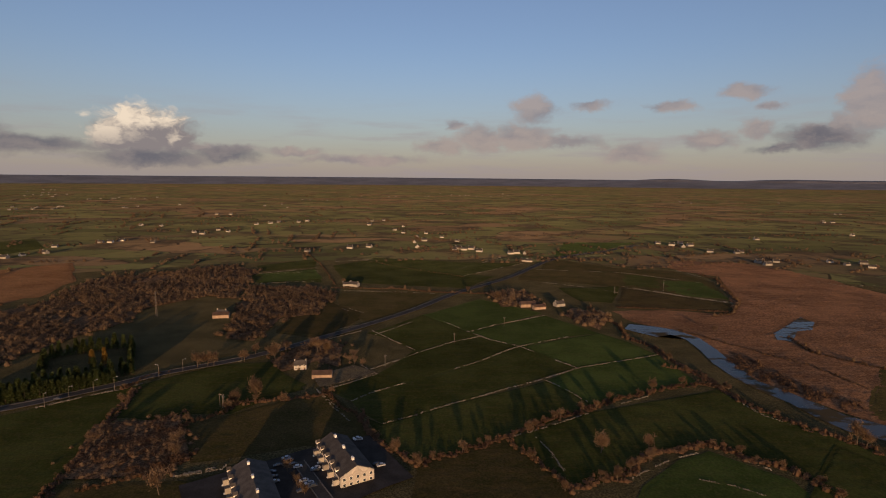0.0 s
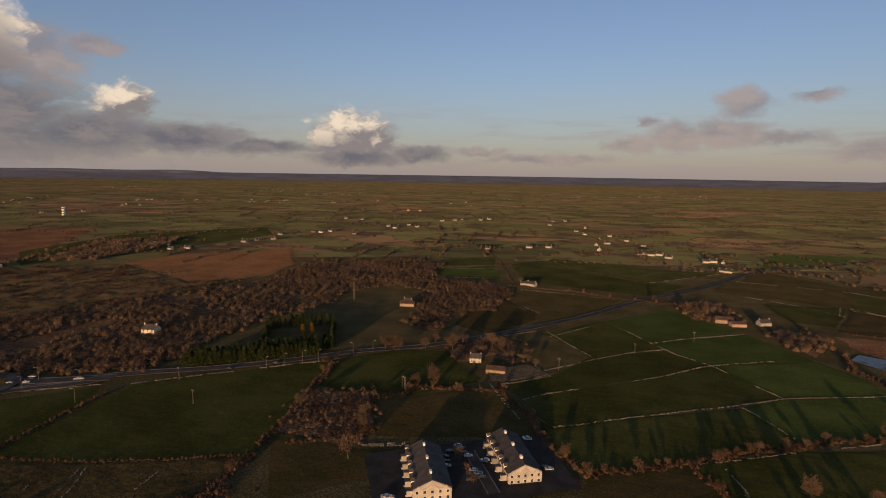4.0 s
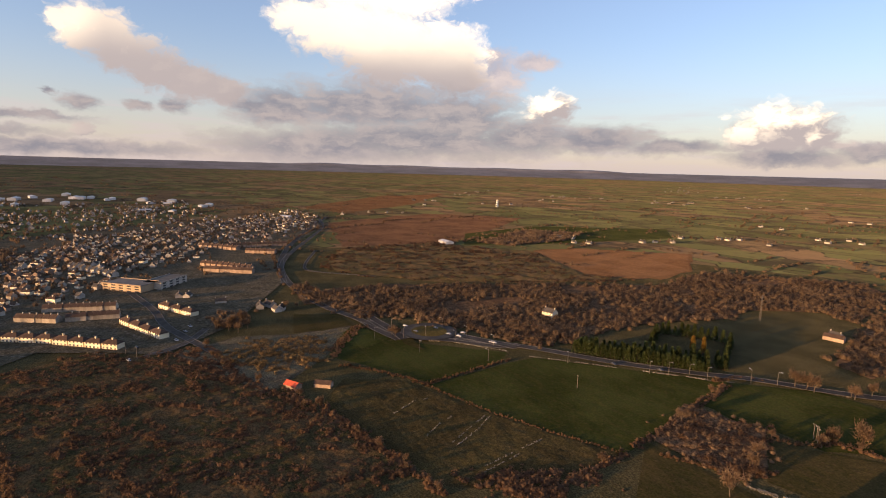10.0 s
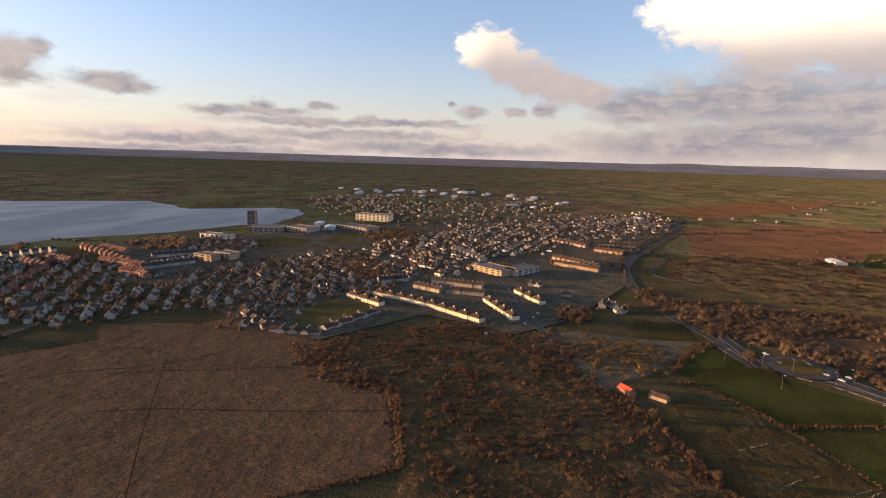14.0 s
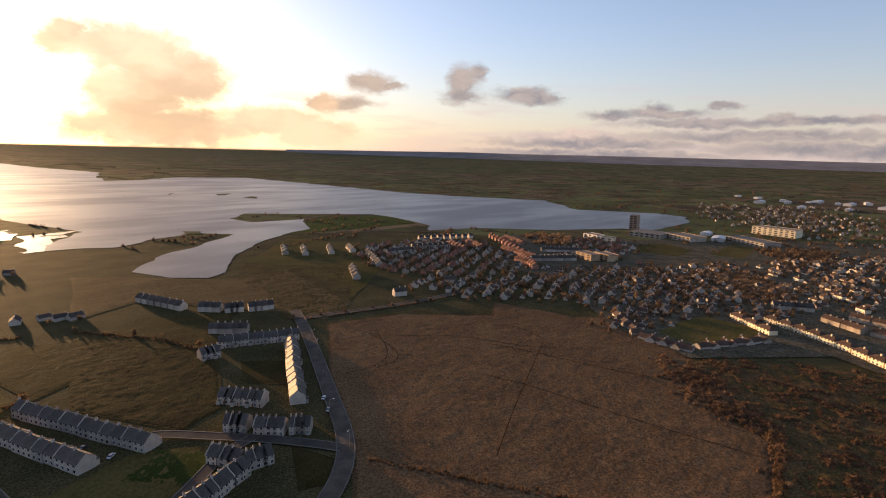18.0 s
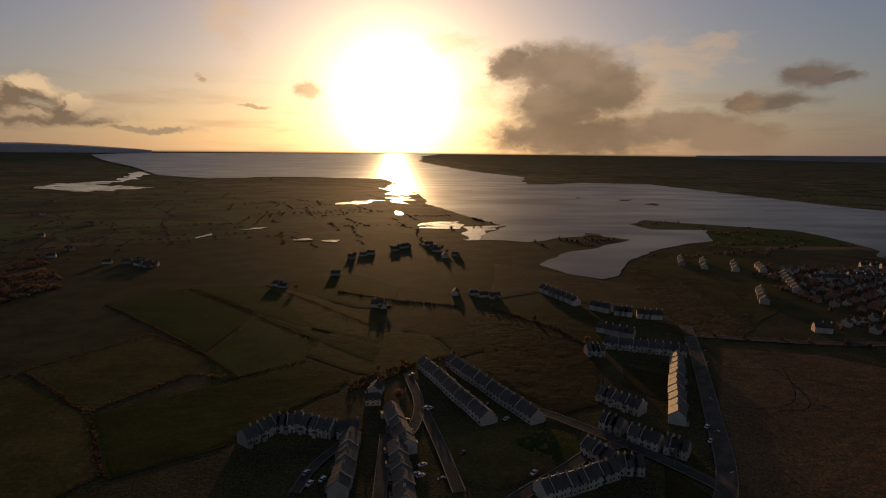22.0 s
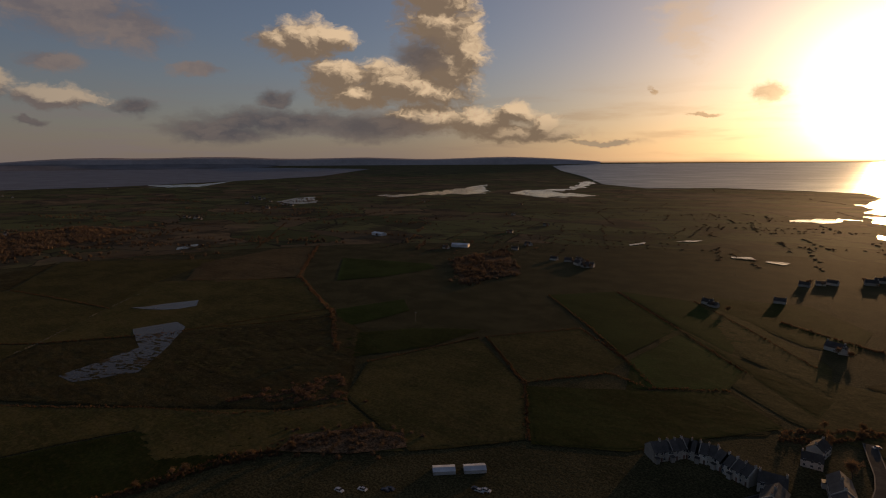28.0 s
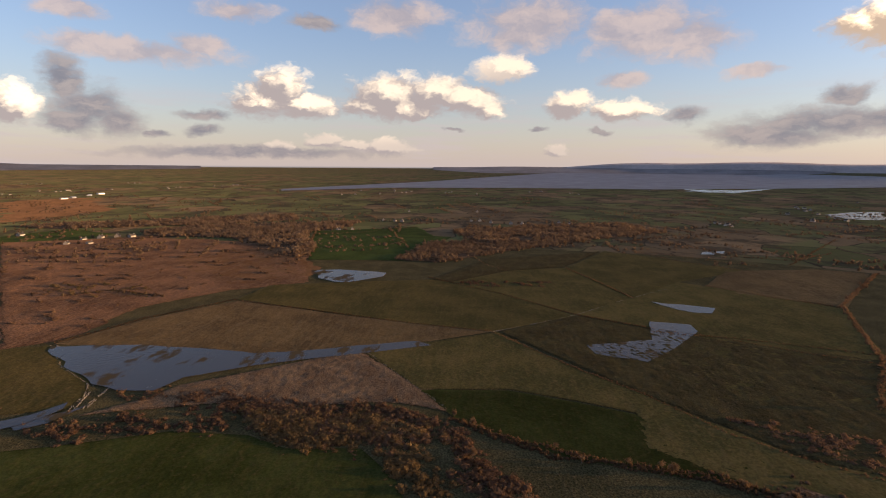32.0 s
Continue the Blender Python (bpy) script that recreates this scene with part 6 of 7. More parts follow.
scrub("bracken", [(-302, -59), (-367, -136), (-415, -95), (-443, -33), (-421, 14), (-353, 52), (-317, 69), (-274, 92), (-209, 106), (-180, 26), (-178, -25), (-225, -42)], 520)
scrub("gorse", [(-399, 49), (-429, 81), (-419, 130), (-368, 115), (-350, 75)], 120)
scrub("gorse", [(278, 132), (288, 93), (278, 45), (259, 13), (263, 43), (252, 64), (244, 97)], 160)
scrub("gorse", [(256, 48), (252, 35), (219, 11), (210, 20), (231, 40)], 26)
scrub("bracken", [(295, 222), (303, 154), (294, 68), (287, 21), (279, 64), (287, 140)], 90)
hedge([(529, 251), (500, 158), (469, 75), (446, -12), (374, -63), (325, -104), (280, -132), (258, -155), (237, -185)], 1.6)
hedge([(667, 63), (584, -27), (507, -94), (457, -171), (432, -250), (411, -308)], 1.6)
hedge([(650, -272), (591, -326), (556, -373)], 1.6)
hedge([(920, -260), (825, -301), (756, -368)], 1.6)
hedge([(751, -121), (660, -148), (581, -167)], 1.6)
hedge([(988, 46), (762, -10), (711, -43)], 1.6)
hedge([(386, 332), (461, 305), (536, 254)], 1.6)
hedge([(457, -150), (445, -201), (415, -245), (392, -291)], 1.6)
hedge([(279, -488), (196, -413), (143, -360), (109, -324)], 1.6)
hedge([(229, -547), (135, -453), (73, -387)], 1.6)
hedge([(154, -558), (95, -494), (38, -426)], 1.6)
hedge([(248, -336), (200, -404), (143, -360)], 1.6)
hedge([(175, -280), (141, -328), (112, -321), (74, -348)], 1.6)
hedge([(248, -336), (173, -276), (135, -219)], 1.6)
hedge([(279, -238), (252, -330)], 1.6)
hedge([(752, -536), (567, -375), (402, -299), (314, -237)], 4)
hedgerow([(752, -536), (567, -375), (402, -299), (314, -237)], 20, 0.5)
hedge([(277, 6), (260, -25), (238, -77), (237, -108), (219, -137), (208, -175)], 4)
hedgerow([(277, 6), (260, -25), (238, -77), (237, -108), (219, -137), (208, -175)], 20, 0.5)
hedge([(284, 14), (264, -11), (247, -38), (242, -69), (233, -105), (219, -134)], 4)
hedgerow([(284, 14), (264, -11), (247, -38), (242, -69), (233, -105), (219, -134)], 20, 0.5)
hedge([(253, 12), (225, -5), (206, -21)], 4)
hedgerow([(253, 12), (225, -5), (206, -21)], 20, 0.5)
stone_wall([(395, 90), (348, 56), (306, 25), (285, 11)])
stone_wall([(446, -12), (471, -48), (507, -94), (576, -160), (644, -237)])
stone_wall([(380, 332), (339, 290), (311, 249), (296, 240), (275, 234)])
stone_wall([(338, 237), (305, 232), (280, 226)])
scrub("bracken", [(249, 251), (269, 203), (288, 140), (294, 47), (277, 16), (248, 12), (251, 41), (250, 58), (247, 97), (258, 120), (259, 164), (240, 212)], 130)
scrub("gorse", [(281, 137), (280, 64), (257, 42), (247, 97)], 60)
scrub("bracken", [(284, 20), (254, 1), (206, -28), (201, -9), (248, 12)], 44)
scrub("gorse", [(246, 43), (223, 16), (210, 20), (217, 35)], 14)
scrub("gorse", [(580, 506), (609, 443), (556, 321), (524, 383), (530, 456)], 30)
scrub("bracken", [(654, 19), (655, -92), (629, -82), (620, 11)], 24)
scrub("bracken", [(297, -143), (277, -211), (244, -188), (262, -163)], 40)
stone_wall([(240, 702), (292, 645), (337, 610)], 0.9)
stone_wall([(130, 834), (274, 808), (358, 730)], 0.9)
stone_wall([(-262, 760), (-183, 803)], 0.9)
stone_wall([(-146, 612), (-82, 547)], 0.9)
stone_wall([(32, 770), (163, 924), (324, 1020)], 0.9)
stone_wall([(315, 750), (283, 674)], 0.9)
scrub("bracken", [(-182, 258), (-159, 298), (-123, 248), (-154, 235)], 60)
scrub("bracken", [(-804, 254), (-871, 303), (-884, 485), (-711, 588), (-542, 522), (-471, 572), (-493, 475), (-543, 377), (-618, 261), (-681, 215)], 520)
scrub("bracken", [(-187, 122), (-185, 156), (-163, 177), (-163, 138)], 40)
scrub("bracken", [(225, 406), (237, 350), (264, 303), (270, 311), (244, 360), (245, 427)], 60)

# ---- woods ----
wood([(-549, 145), (-585, 202), (-576, 257), (-530, 368), (-485, 468), (-436, 577), (-471, 705), (-419, 762), (-329, 844), (-277, 789), (-237, 605), (-275, 619), (-316, 556), (-305, 504), (-329, 404), (-324, 321), (-337, 269), (-405, 250), (-447, 222), (-453, 181)], 340)
wood([(-481, 140), (-480, 191), (-393, 237), (-331, 264), (-312, 310), (-339, 329), (-414, 288), (-497, 210)], 150, floor=False)
wood([(-240, 670), (-163, 681), (-132, 635), (-129, 537), (-161, 527), (-161, 446), (-188, 453), (-218, 558)], 80)
wood([(-196, 288), (-152, 297), (-129, 259), (-128, 238), (-167, 232), (-175, 232)], 60)
wood([(-131, 396), (-110, 456), (-82, 437), (-77, 385), (-96, 397), (-115, 373)], 34)
wood([(60, 649), (105, 668), (113, 592), (66, 577)], 24)
wood([(142, 579), (174, 544), (147, 491), (127, 542)], 20)
wood([(-856, 567), (-985, 778), (-904, 884), (-822, 772), (-792, 600)], 50)
wood([(-491, 57), (-523, 65), (-514, 85), (-477, 82), (-471, 65)], 30)
wood([(1084, 711), (1225, 669), (1278, 455), (1354, 304), (1223, 301), (1106, 370), (880, 276), (770, 268), (856, 321), (1016, 499), (1015, 661)], 90)
wood([(1128, 1051), (1210, 982), (1284, 833), (1406, 719), (1519, 540), (1361, 469), (1194, 720), (1100, 920)], 90)
wood([(1185, 62), (1303, -136), (1384, -357), (1200, -408), (1012, -159), (979, -1)], 70)
wood([(-676, -247), (-739, -231), (-688, -156), (-596, -110), (-590, -159)], 40)
wood([(-668, -301), (-641, -241), (-581, -232), (-604, -279)], 40)
wood([(-931, -250), (-1019, -187), (-920, -130), (-820, -186)], 40)
wood([(-755, -570), (-813, -537), (-749, -456), (-681, -473)], 25)
wood([(-627, 155), (-600, 175), (-515, 163), (-524, 142)], 26)
wood([(222, -130), (230, -144), (208, -173), (187, -182), (176, -173), (194, -150)], 34)
wood([(795, 126), (983, 93), (1039, -56), (1012, -160), (897, -49), (778, 56)], 60)
wood([(493, -582), (479, -700), (361, -561), (380, -468)], 40)

# ---- houses ----
row("lit", [(-525, -127), (-509, -94), (-486, -58)], 12)
row("lit", [(-485, -57), (-450, -14)], 9)
row("lit", [(-524, -13), (-462, 15)], 9)
row("lit", [(-567, 18), (-521, 43)], 7)
row("terrace", [(-565, -92), (-546, -61)], 6)
row("terrace", [(-549, -56), (-544, -16)], 8)
row("terrace", [(-591, -77), (-576, -19)], 11)
row("white", [(-576, -135), (-593, -107)], 7)
row("lit", [(-512, -150), (-483, -110)], 6)
row("white", [(-827, -77), (-736, -22)], 8)
row("brick", [(-954, 90), (-899, 141)], 8)
row("brick", [(-781, 75), (-721, 130)], 9)
row("brick", [(-737, 74), (-701, 127)], 9)
row("brick", [(-871, 148), (-844, 187)], 6)
row("brick", [(-934, 126), (-926, 224)], 12)
row("bungalow", [(-435, -222), (-397, -182)], 4)
row("bungalow", [(-395, -178), (-394, -142)], 5)
row("bungalow", [(-405, -140), (-465, -110)], 6)
row("red", [(-688, -561), (-665, -504)], 8)
row("red", [(-607, -497), (-586, -424)], 10)
row("red", [(-557, -431), (-551, -399)], 6)
row("white", [(-581, -418), (-628, -387)], 9)
row("white", [(-646, -456), (-682, -416)], 8)
row("red", [(-691, -594), (-601, -452)], 10)
row("red", [(-581, -442), (-535, -384)], 7)
row("white", [(-574, -422), (-635, -394)], 7)
row("red", [(-582, -581), (-553, -523)], 5)
row("red", [(-610, -571), (-589, -522)], 6)
row("white", [(-507, -587), (-561, -565)], 7)
row("white", [(-450, -573), (-492, -570)], 6)
row("white", [(-435, -597), (-393, -512)], 7)
row("white", [(-567, -642), (-659, -604)], 9)
row("white", [(-363, -699), (-338, -645)], 3)
row("white", [(-384, -681), (-356, -624)], 3)
row("white", [(-416, -664), (-388, -611)], 3)
row("white", [(-437, -646), (-421, -609)], 3)
row("white", [(-362, -527), (-331, -473)], 4)
row("estate", [(-39, -258), (-7, -335)], 11)
row("estate", [(-65, -258), (-25, -339)], 13)
row("estate", [(-138, -254), (-180, -339)], 10)
row("estate", [(-128, -225), (-122, -230)], 3)
row("estate", [(-118, -232), (-109, -241)], 4)
row("estate", [(-106, -247), (-99, -254)], 3)
row("estate", [(-101, -214), (-92, -215)], 3)
row("estate", [(-90, -218), (-83, -230)], 4)
row("estate", [(-88, -212), (-52, -197)], 9)
row("estate", [(-109, -286), (-124, -266)], 6)
row("estate", [(-140, -370), (-192, -350)], 11)
row("estate", [(-122, -354), (-133, -354)], 3)
row("estate", [(12, -271), (3, -231)], 5)
row("estate", [(82, -243), (72, -255)], 4)
row("estate", [(72, -257), (57, -258)], 4)
row("estate", [(55, -257), (40, -250)], 4)
row("estate", [(30, -244), (31, -200)], 7)
row("estate", [(8, -234), (3, -189)], 8)
row("white", [(-132, -531), (-153, -476)], 7)
row("white", [(-163, -467), (-176, -454)], 3)
row("white", [(-178, -448), (-190, -444)], 3)
row("white", [(-195, -440), (-213, -434)], 4)
row("white", [(-148, -404), (-169, -387)], 5)
row("white", [(-324, -400), (-335, -396)], 2)
row("white", [(-401, -408), (-410, -399)], 2)
singles("cottage", [(-736, 893), (-732, 926), (-714, 956), (-757, 1041), (-717, 1119), (-698, 1121), (-692, 1152), (-612, 1127), (-852, 1514), (-790, 1503), (-624, 1343), (-586, 1304), (-589, 1405), (-547, 1364), (-551, 1585), (-523, 1628), (-511, 1672), (-451, 1679), (-436, 1726), (-867, 2621), (-838, 2801), (-720, 2492), (-256, 1010), (-230, 1750)])
singles("cottage", [(-219, 1601), (-196, 1778), (-129, 1450), (-101, 1376), (-114, 1555), (-60, 1273), (-42, 1367), (-2, 1278), (-41, 1204), (-61, 1170), (-185, 1065), (-149, 1085), (-51, 1084)])
singles("cottage", [(24, 1054), (32, 1072), (43, 1055), (58, 1065), (72, 1032), (33, 1199), (129, 1005), (141, 1013), (156, 1006), (142, 914), (149, 909), (-125, 690), (-114, 687), (131, 587), (500, 1162), (533, 1195), (512, 1133), (536, 1154), (531, 1055), (589, 1051), (577, 1042), (549, 920), (549, 895), (584, 928)])
singles("cottage", [(760, 1292), (682, 934), (1354, 1860), (1322, 1856), (689, 903), (729, 918), (710, 875), (1082, 1410), (481, 1191)])
singles("cottage", [(1582, 3589), (1581, 3422), (2218, 3552), (1723, 2356), (-2790, 3885), (-2922, 3844), (-3125, 4230), (-1738, 2188), (-1677, 2198), (-1604, 2210), (-1410, 2374), (-2095, 3194), (-1905, 3332), (-1875, 3541), (-1296, 2653), (-841, 2000), (-792, 2007), (76, 4774), (220, 4654), (393, 4405), (555, 4598), (-111, 4263), (891, 4856), (-818, 3320)])
singles("cottage", [(-718, 3343), (-1450, 5225), (-2425, 5865), (-2811, 3622), (-2793, 3751), (-2516, 3477), (-1978, 3223), (-2087, 3287), (-625, 4119), (-361, 4063), (-236, 4097), (-26, 5104), (141, 4478), (267, 4234), (562, 5106)])
singles("cottage", [(-860, 782), (-833, 791), (-782, 750), (-762, 770), (-1486, 712), (-1505, 667), (-1526, 616), (-1787, 946), (-2041, 1028), (-2018, 1108), (-2509, 1513), (-2672, 1687), (-2793, 1846), (-1798, 1216), (-1761, 1330), (-1953, 1642), (-2240, 1964), (-2224, 2034), (-2113, 2015), (-2093, 2103), (-2076, 2174), (-1939, 2276), (-1869, 2334), (-1762, 2341)])
singles("cottage", [(-1696, 2398), (-4010, 3296), (-4189, 3668), (-2930, 2025), (-3449, 4477), (-3760, 5085), (-3454, 4130), (-1471, 514), (-604, 35), (-601, 43), (-563, 70), (-528, 101), (-531, 111), (-511, 113), (-514, 118)])
singles("shed", [(-1808, 182), (-1412, 342), (-1972, 43), (-1953, 94), (-1656, 90), (-1684, 25), (-857, 501)])
singles("cottage", [(986, 899), (947, 739), (973, 724), (992, 704), (995, 677), (889, 726), (900, 692), (1375, 249), (1365, 218), (1353, 198), (1165, 312), (1168, 282), (1665, 221), (1674, 9), (1391, 22), (1394, 0), (1355, -28), (1334, -77), (1337, -105), (1363, -199), (1353, -225), (1402, -608), (1362, -604), (1377, -618)])
singles("cottage", [(1337, -607), (1416, -604), (2622, 614), (3051, 682), (2954, 470), (2902, 400), (2951, 157), (2794, 17), (3123, -352), (2952, -484), (2837, -509), (3416, -1042)])
singles("cottage", [(2038, -1147), (1985, -1146), (1906, -1120), (1743, -1050), (1729, -950), (1496, -889), (1591, -1006), (1525, -994), (1646, -1032), (2607, 2160), (2730, 2198), (3904, 2598), (3914, 2561), (3036, 1816), (3282, 1888), (2902, 2068), (3507, 1782), (3745, 1735), (3632, 3110), (3600, 3230), (2328, 2150), (3091, 492), (2945, 188)])
singles("shed", [(2062, 1676), (2138, 1699), (2305, 1751), (2447, 1802)])
singles("cottage", [(335, -662), (334, -670), (320, -654), (317, -659), (135, -550), (142, -558), (32, -477), (27, -475), (82, -707), (69, -724), (59, -735), (26, -761), (19, -783), (11, -791), (-23, -802), (-30, -778), (-33, -755), (-42, -712), (-58, -722), (89, -606), (-42, -520), (-60, -518), (-69, -510), (-79, -505)])
singles("cottage", [(379, -674), (357, -676), (349, -691), (333, -677), (324, -664), (596, -883), (565, -653), (958, -1481), (789, -1183), (601, -1030), (472, -714), (480, -766), (1290, -1371), (1967, -1113), (1862, -1079), (1530, -909), (1567, -998), (2369, -1578)])
singles("shed", [(560, -684), (773, -695)])
singles("house", [(-104, 382), (-222, 529)])
singles("house", [(23, -285), (33, -251), (22, -298)])

# ---- town: streets behind the named terraces ----
sheet("town_ground", [(-726, -596), (-862, -432), (-1095, -248), (-1336, 36), (-1439, 420), (-1185, 367), (-856, 194), (-626, 144), (-478, 68), (-424, 15), (-465, -66), (-379, -136), (-406, -212), (-518, -346), (-509, -422)], M["garden"], "built-up ground of gardens and yards", "ground")
OPEN.append([(-419, -176), (-465, -177), (-494, -168), (-495, -127), (-479, -118), (-432, -127), (-413, -145), (-412, -165)])
OPEN.append([(-810, -398), (-874, -373), (-842, -316), (-774, -307), (-759, -366)])
OPEN.append([(-957, -298), (-951, -255), (-837, -243), (-830, -285)])
sheet("green", OPEN[0], M["olive"], "green playing field among houses", "field")
sheet("green", OPEN[2], M["olive"], "green field by the bay", "field")
sheet("green", OPEN[1], M["olive"], "green sports field by the bay", "field")
quarter([(-552, -368), (-630, -325), (-581, -232), (-593, -135), (-529, -132), (-443, -226), (-481, -296)], 105, 0.3, ("bungalow", "bungalow", "bungalow", "white"))
quarter([(-875, -198), (-1042, -81), (-797, -11), (-633, -49), (-610, -112), (-684, -185)], 105, 0.9, ("bungalow", "terrace", "lit", "brick", "white"))
quarter([(-1129, -100), (-1232, 112), (-809, 67), (-773, -10), (-898, -70)], 110, -0.3, ("white", "white", "terrace", "lit"))
quarter([(-1348, 79), (-1434, 403), (-1239, 376), (-981, 195), (-959, 78)], 120, 0.1, ("white", "terrace", "brick", "lit"))
quarter([(-1766, -657), (-2075, -295), (-1343, -190), (-1231, -356), (-1330, -482)], 110, 0.5, ("white", "terrace"))
quarter([(-1926, -273), (-2118, 188), (-1351, 94), (-1165, -165)], 60, 0.2, ("white", "terrace"))
quarter([(-820, -498), (-835, -419), (-663, -341), (-638, -390)], 36, 0.2, ("white", "red"))
quarter([(-455, -637), (-609, -608), (-607, -447), (-506, -389), (-415, -431), (-386, -497)], 110, 0.5, ("white", "red", "terrace"))
quarter([(-361, -427), (-492, -361), (-536, -283), (-462, -255), (-363, -378)], 50, 0.4, ("bungalow", "white"))
quarter([(-590, -312), (-781, -238), (-603, -152), (-492, -198)], 60, 0.7, ("bungalow", "bungalow", "white"))
quarter([(-451, -225), (-481, -198), (-409, -173), (-407, -195)], 22, 0.2, ("bungalow",))

quarter([(-1597, -439), (-1891, 142), (-1437, 170), (-1078, -9), (-1125, -173), (-1156, -284)], 120, 0.4, ("white", "terrace", "bungalow"))
quarter([(-1363, 162), (-1681, 452), (-1422, 446), (-1211, 328), (-1130, 147)], 60, 0.2, ("white", "terrace", "lit"))

# ---- drains of the heath ----
for line_ in ([(-293, -249), (-306, -209), (-316, -163), (-337, -118)], [(-247, -212), (-256, -188), (-262, -128), (-275, -60)], [(-327, -276), (-342, -266), (-333, -226)], [(-200, -266), (-226, -268), (-236, -300), (-239, -327)], [(-255, -303), (-288, -277), (-312, -219), (-354, -184)]):
    ditch(line_)
for line_ in ([(-181, -146), (-225, -171), (-294, -207), (-325, -223)], [(-178, -273), (-201, -268), (-225, -280), (-246, -326)]):
    ditch(line_, 0.4)
hedge([(-311, -62), (-261, -49), (-222, -42)], 4)
hedge([(-135, -183), (-171, -119), (-220, -42)], 3)

# ---- large buildings ----
def flat_block(x, y, turn_, w, d, h, wall_, label, category, name="building", floors=2, tilt=0.0):
    root = tagged(new(name), label, category, "large buildings")
    s = size_at(x, y)
    child("wall", boxed("wall", M[wall_], (-w / 2, w / 2, -d / 2, d / 2, -0.3, h)), root)
    child("roof", boxed("roof", M["concrete"], (-w / 2 - 0.4, w / 2 + 0.4, -d / 2 - 0.4, d / 2 + 0.4, h, h + 0.35)), root)
    child("parapet", boxed("parapet", M[wall_], (-w / 2 - 0.4, w / 2 + 0.4, -d / 2 - 0.4, -d / 2, h + 0.35, h + 0.9), (-w / 2 - 0.4, w / 2 + 0.4, d / 2, d / 2 + 0.4, h + 0.35, h + 0.9)), root)
    for f in range(floors):
        z = h * (f + 0.3) / floors
        for side in (-1, 1):
            lo, hi = sorted((side * d / 2, side * (d / 2 + 0.06)))
            for k in range(max(2, int(w / 9))):
                cx = -w / 2 + w * (k + 0.5) / max(2, int(w / 9))
                child("window", boxed("window", M["pane"], (cx - 2.6, cx + 2.6, lo, hi, z, z + h / floors * 0.5)), root)
    root.matrix_basis = Matrix.LocRotScale(lay(x, y), Euler((0, 0, turn_)), (s, s, s))
    return root


def along(a, b):
    return ((a[0] + b[0]) / 2, (a[1] + b[1]) / 2, math.atan2(b[1] - a[1], b[0] - a[0]), math.hypot(b[0] - a[0], b[1] - a[1]))


def block_on(a, b, d, h, wall_, label, category="building", floors=2):
    x, y, turn_, length = along(a, b)
    return flat_block(x, y, turn_, length, d, h, wall_, label, category, floors=floors)


block_on(*[(-680, -26), (-646, 10)], 26, 8, "sand", "tan-clad school block with flat roof", "school", 3)
block_on(*[(-652, 12), (-687, 40)], 22, 8, "shade_render", "white framed school wing with flat roof", "school", 3)
block_on(*[(-934, -456), (-937, -399)], 45, 8, "shade_render", "long white lakeside hall with pale roof", "hall", 2)
block_on(*[(-964, -396), (-941, -344)], 36, 8, "dash", "grey lakeside works building", "factory", 2)
block_on(*[(-1027, -317), (-988, -244)], 36, 7, "shade_render", "low white civic building with courtyard", "building", 2)
block_on(*[(-1169, -322), (-1157, -246)], 30, 14, "cream", "sunlit cream block of flats by the bay", "flats", 4)
block_on(*[(-1017, -505), (-1020, -491)], 22, 26, "brickwall", "square dark tower block by the bay", "flats", 6)
block_on(*[(-833, -493), (-827, -463)], 18, 7, "render", "white terrace of flats near the shore", "flats", 2)
block_on(*[(-817, -455), (-821, -434)], 18, 7, "cream", "cream terrace of flats near the shore", "flats", 2)
block_on(*[(-655, -396), (-645, -366)], 16, 9, "sand", "sunlit tan apartment block", "flats", 3)
block_on(*[(-672, -376), (-661, -349)], 16, 9, "sand", "sunlit tan apartment block", "flats", 3)
for place_ in [(-2265, -700), (-2222, -617), (-2151, -519), (-2186, -447), (-2186, -367), (-2299, -302), (-2430, -218), (-2261, -132), (-2137, -79), (-2239, -177), (-1842, 204), (-1048, -370), (-989, -328)]:
    stand("shed", *place_, random.uniform(-0.3, 0.3), random.uniform(0.8, 1.4))
for place_ in [(-1993, -547), (-2084, -488), (-2220, -430), (-2184, -335), (-2116, -238), (-2221, -158), (-2185, -65), (-2116, 25), (-1935, -297), (-1896, -406), (-2020, 109), (-1977, -182)]:
    stand("shed", *place_, random.uniform(-0.2, 0.2), random.uniform(1.0, 1.5))
stand("shed", 149, -170, 0.8, 0.3)
stand("shed", 139, -180, 0.8, 0.3)
stand("barn", *[(-325, 81)][0], 0.55)
stand("byre", *[(-319, 99)][0], 0.9, 0.8)
stand("byre", *[(-84, 365)][0], 0.1)
stand("yellow", *[(-385, 344)][0], 0.2)
stand("byre", *[(-221, 525)][0], 0.2, 1.1)
stand("byre", *[(95, 583)][0], 0.1, 1.2)
stand("byre", *[(106, 573)][0], 0.3, 1.0)


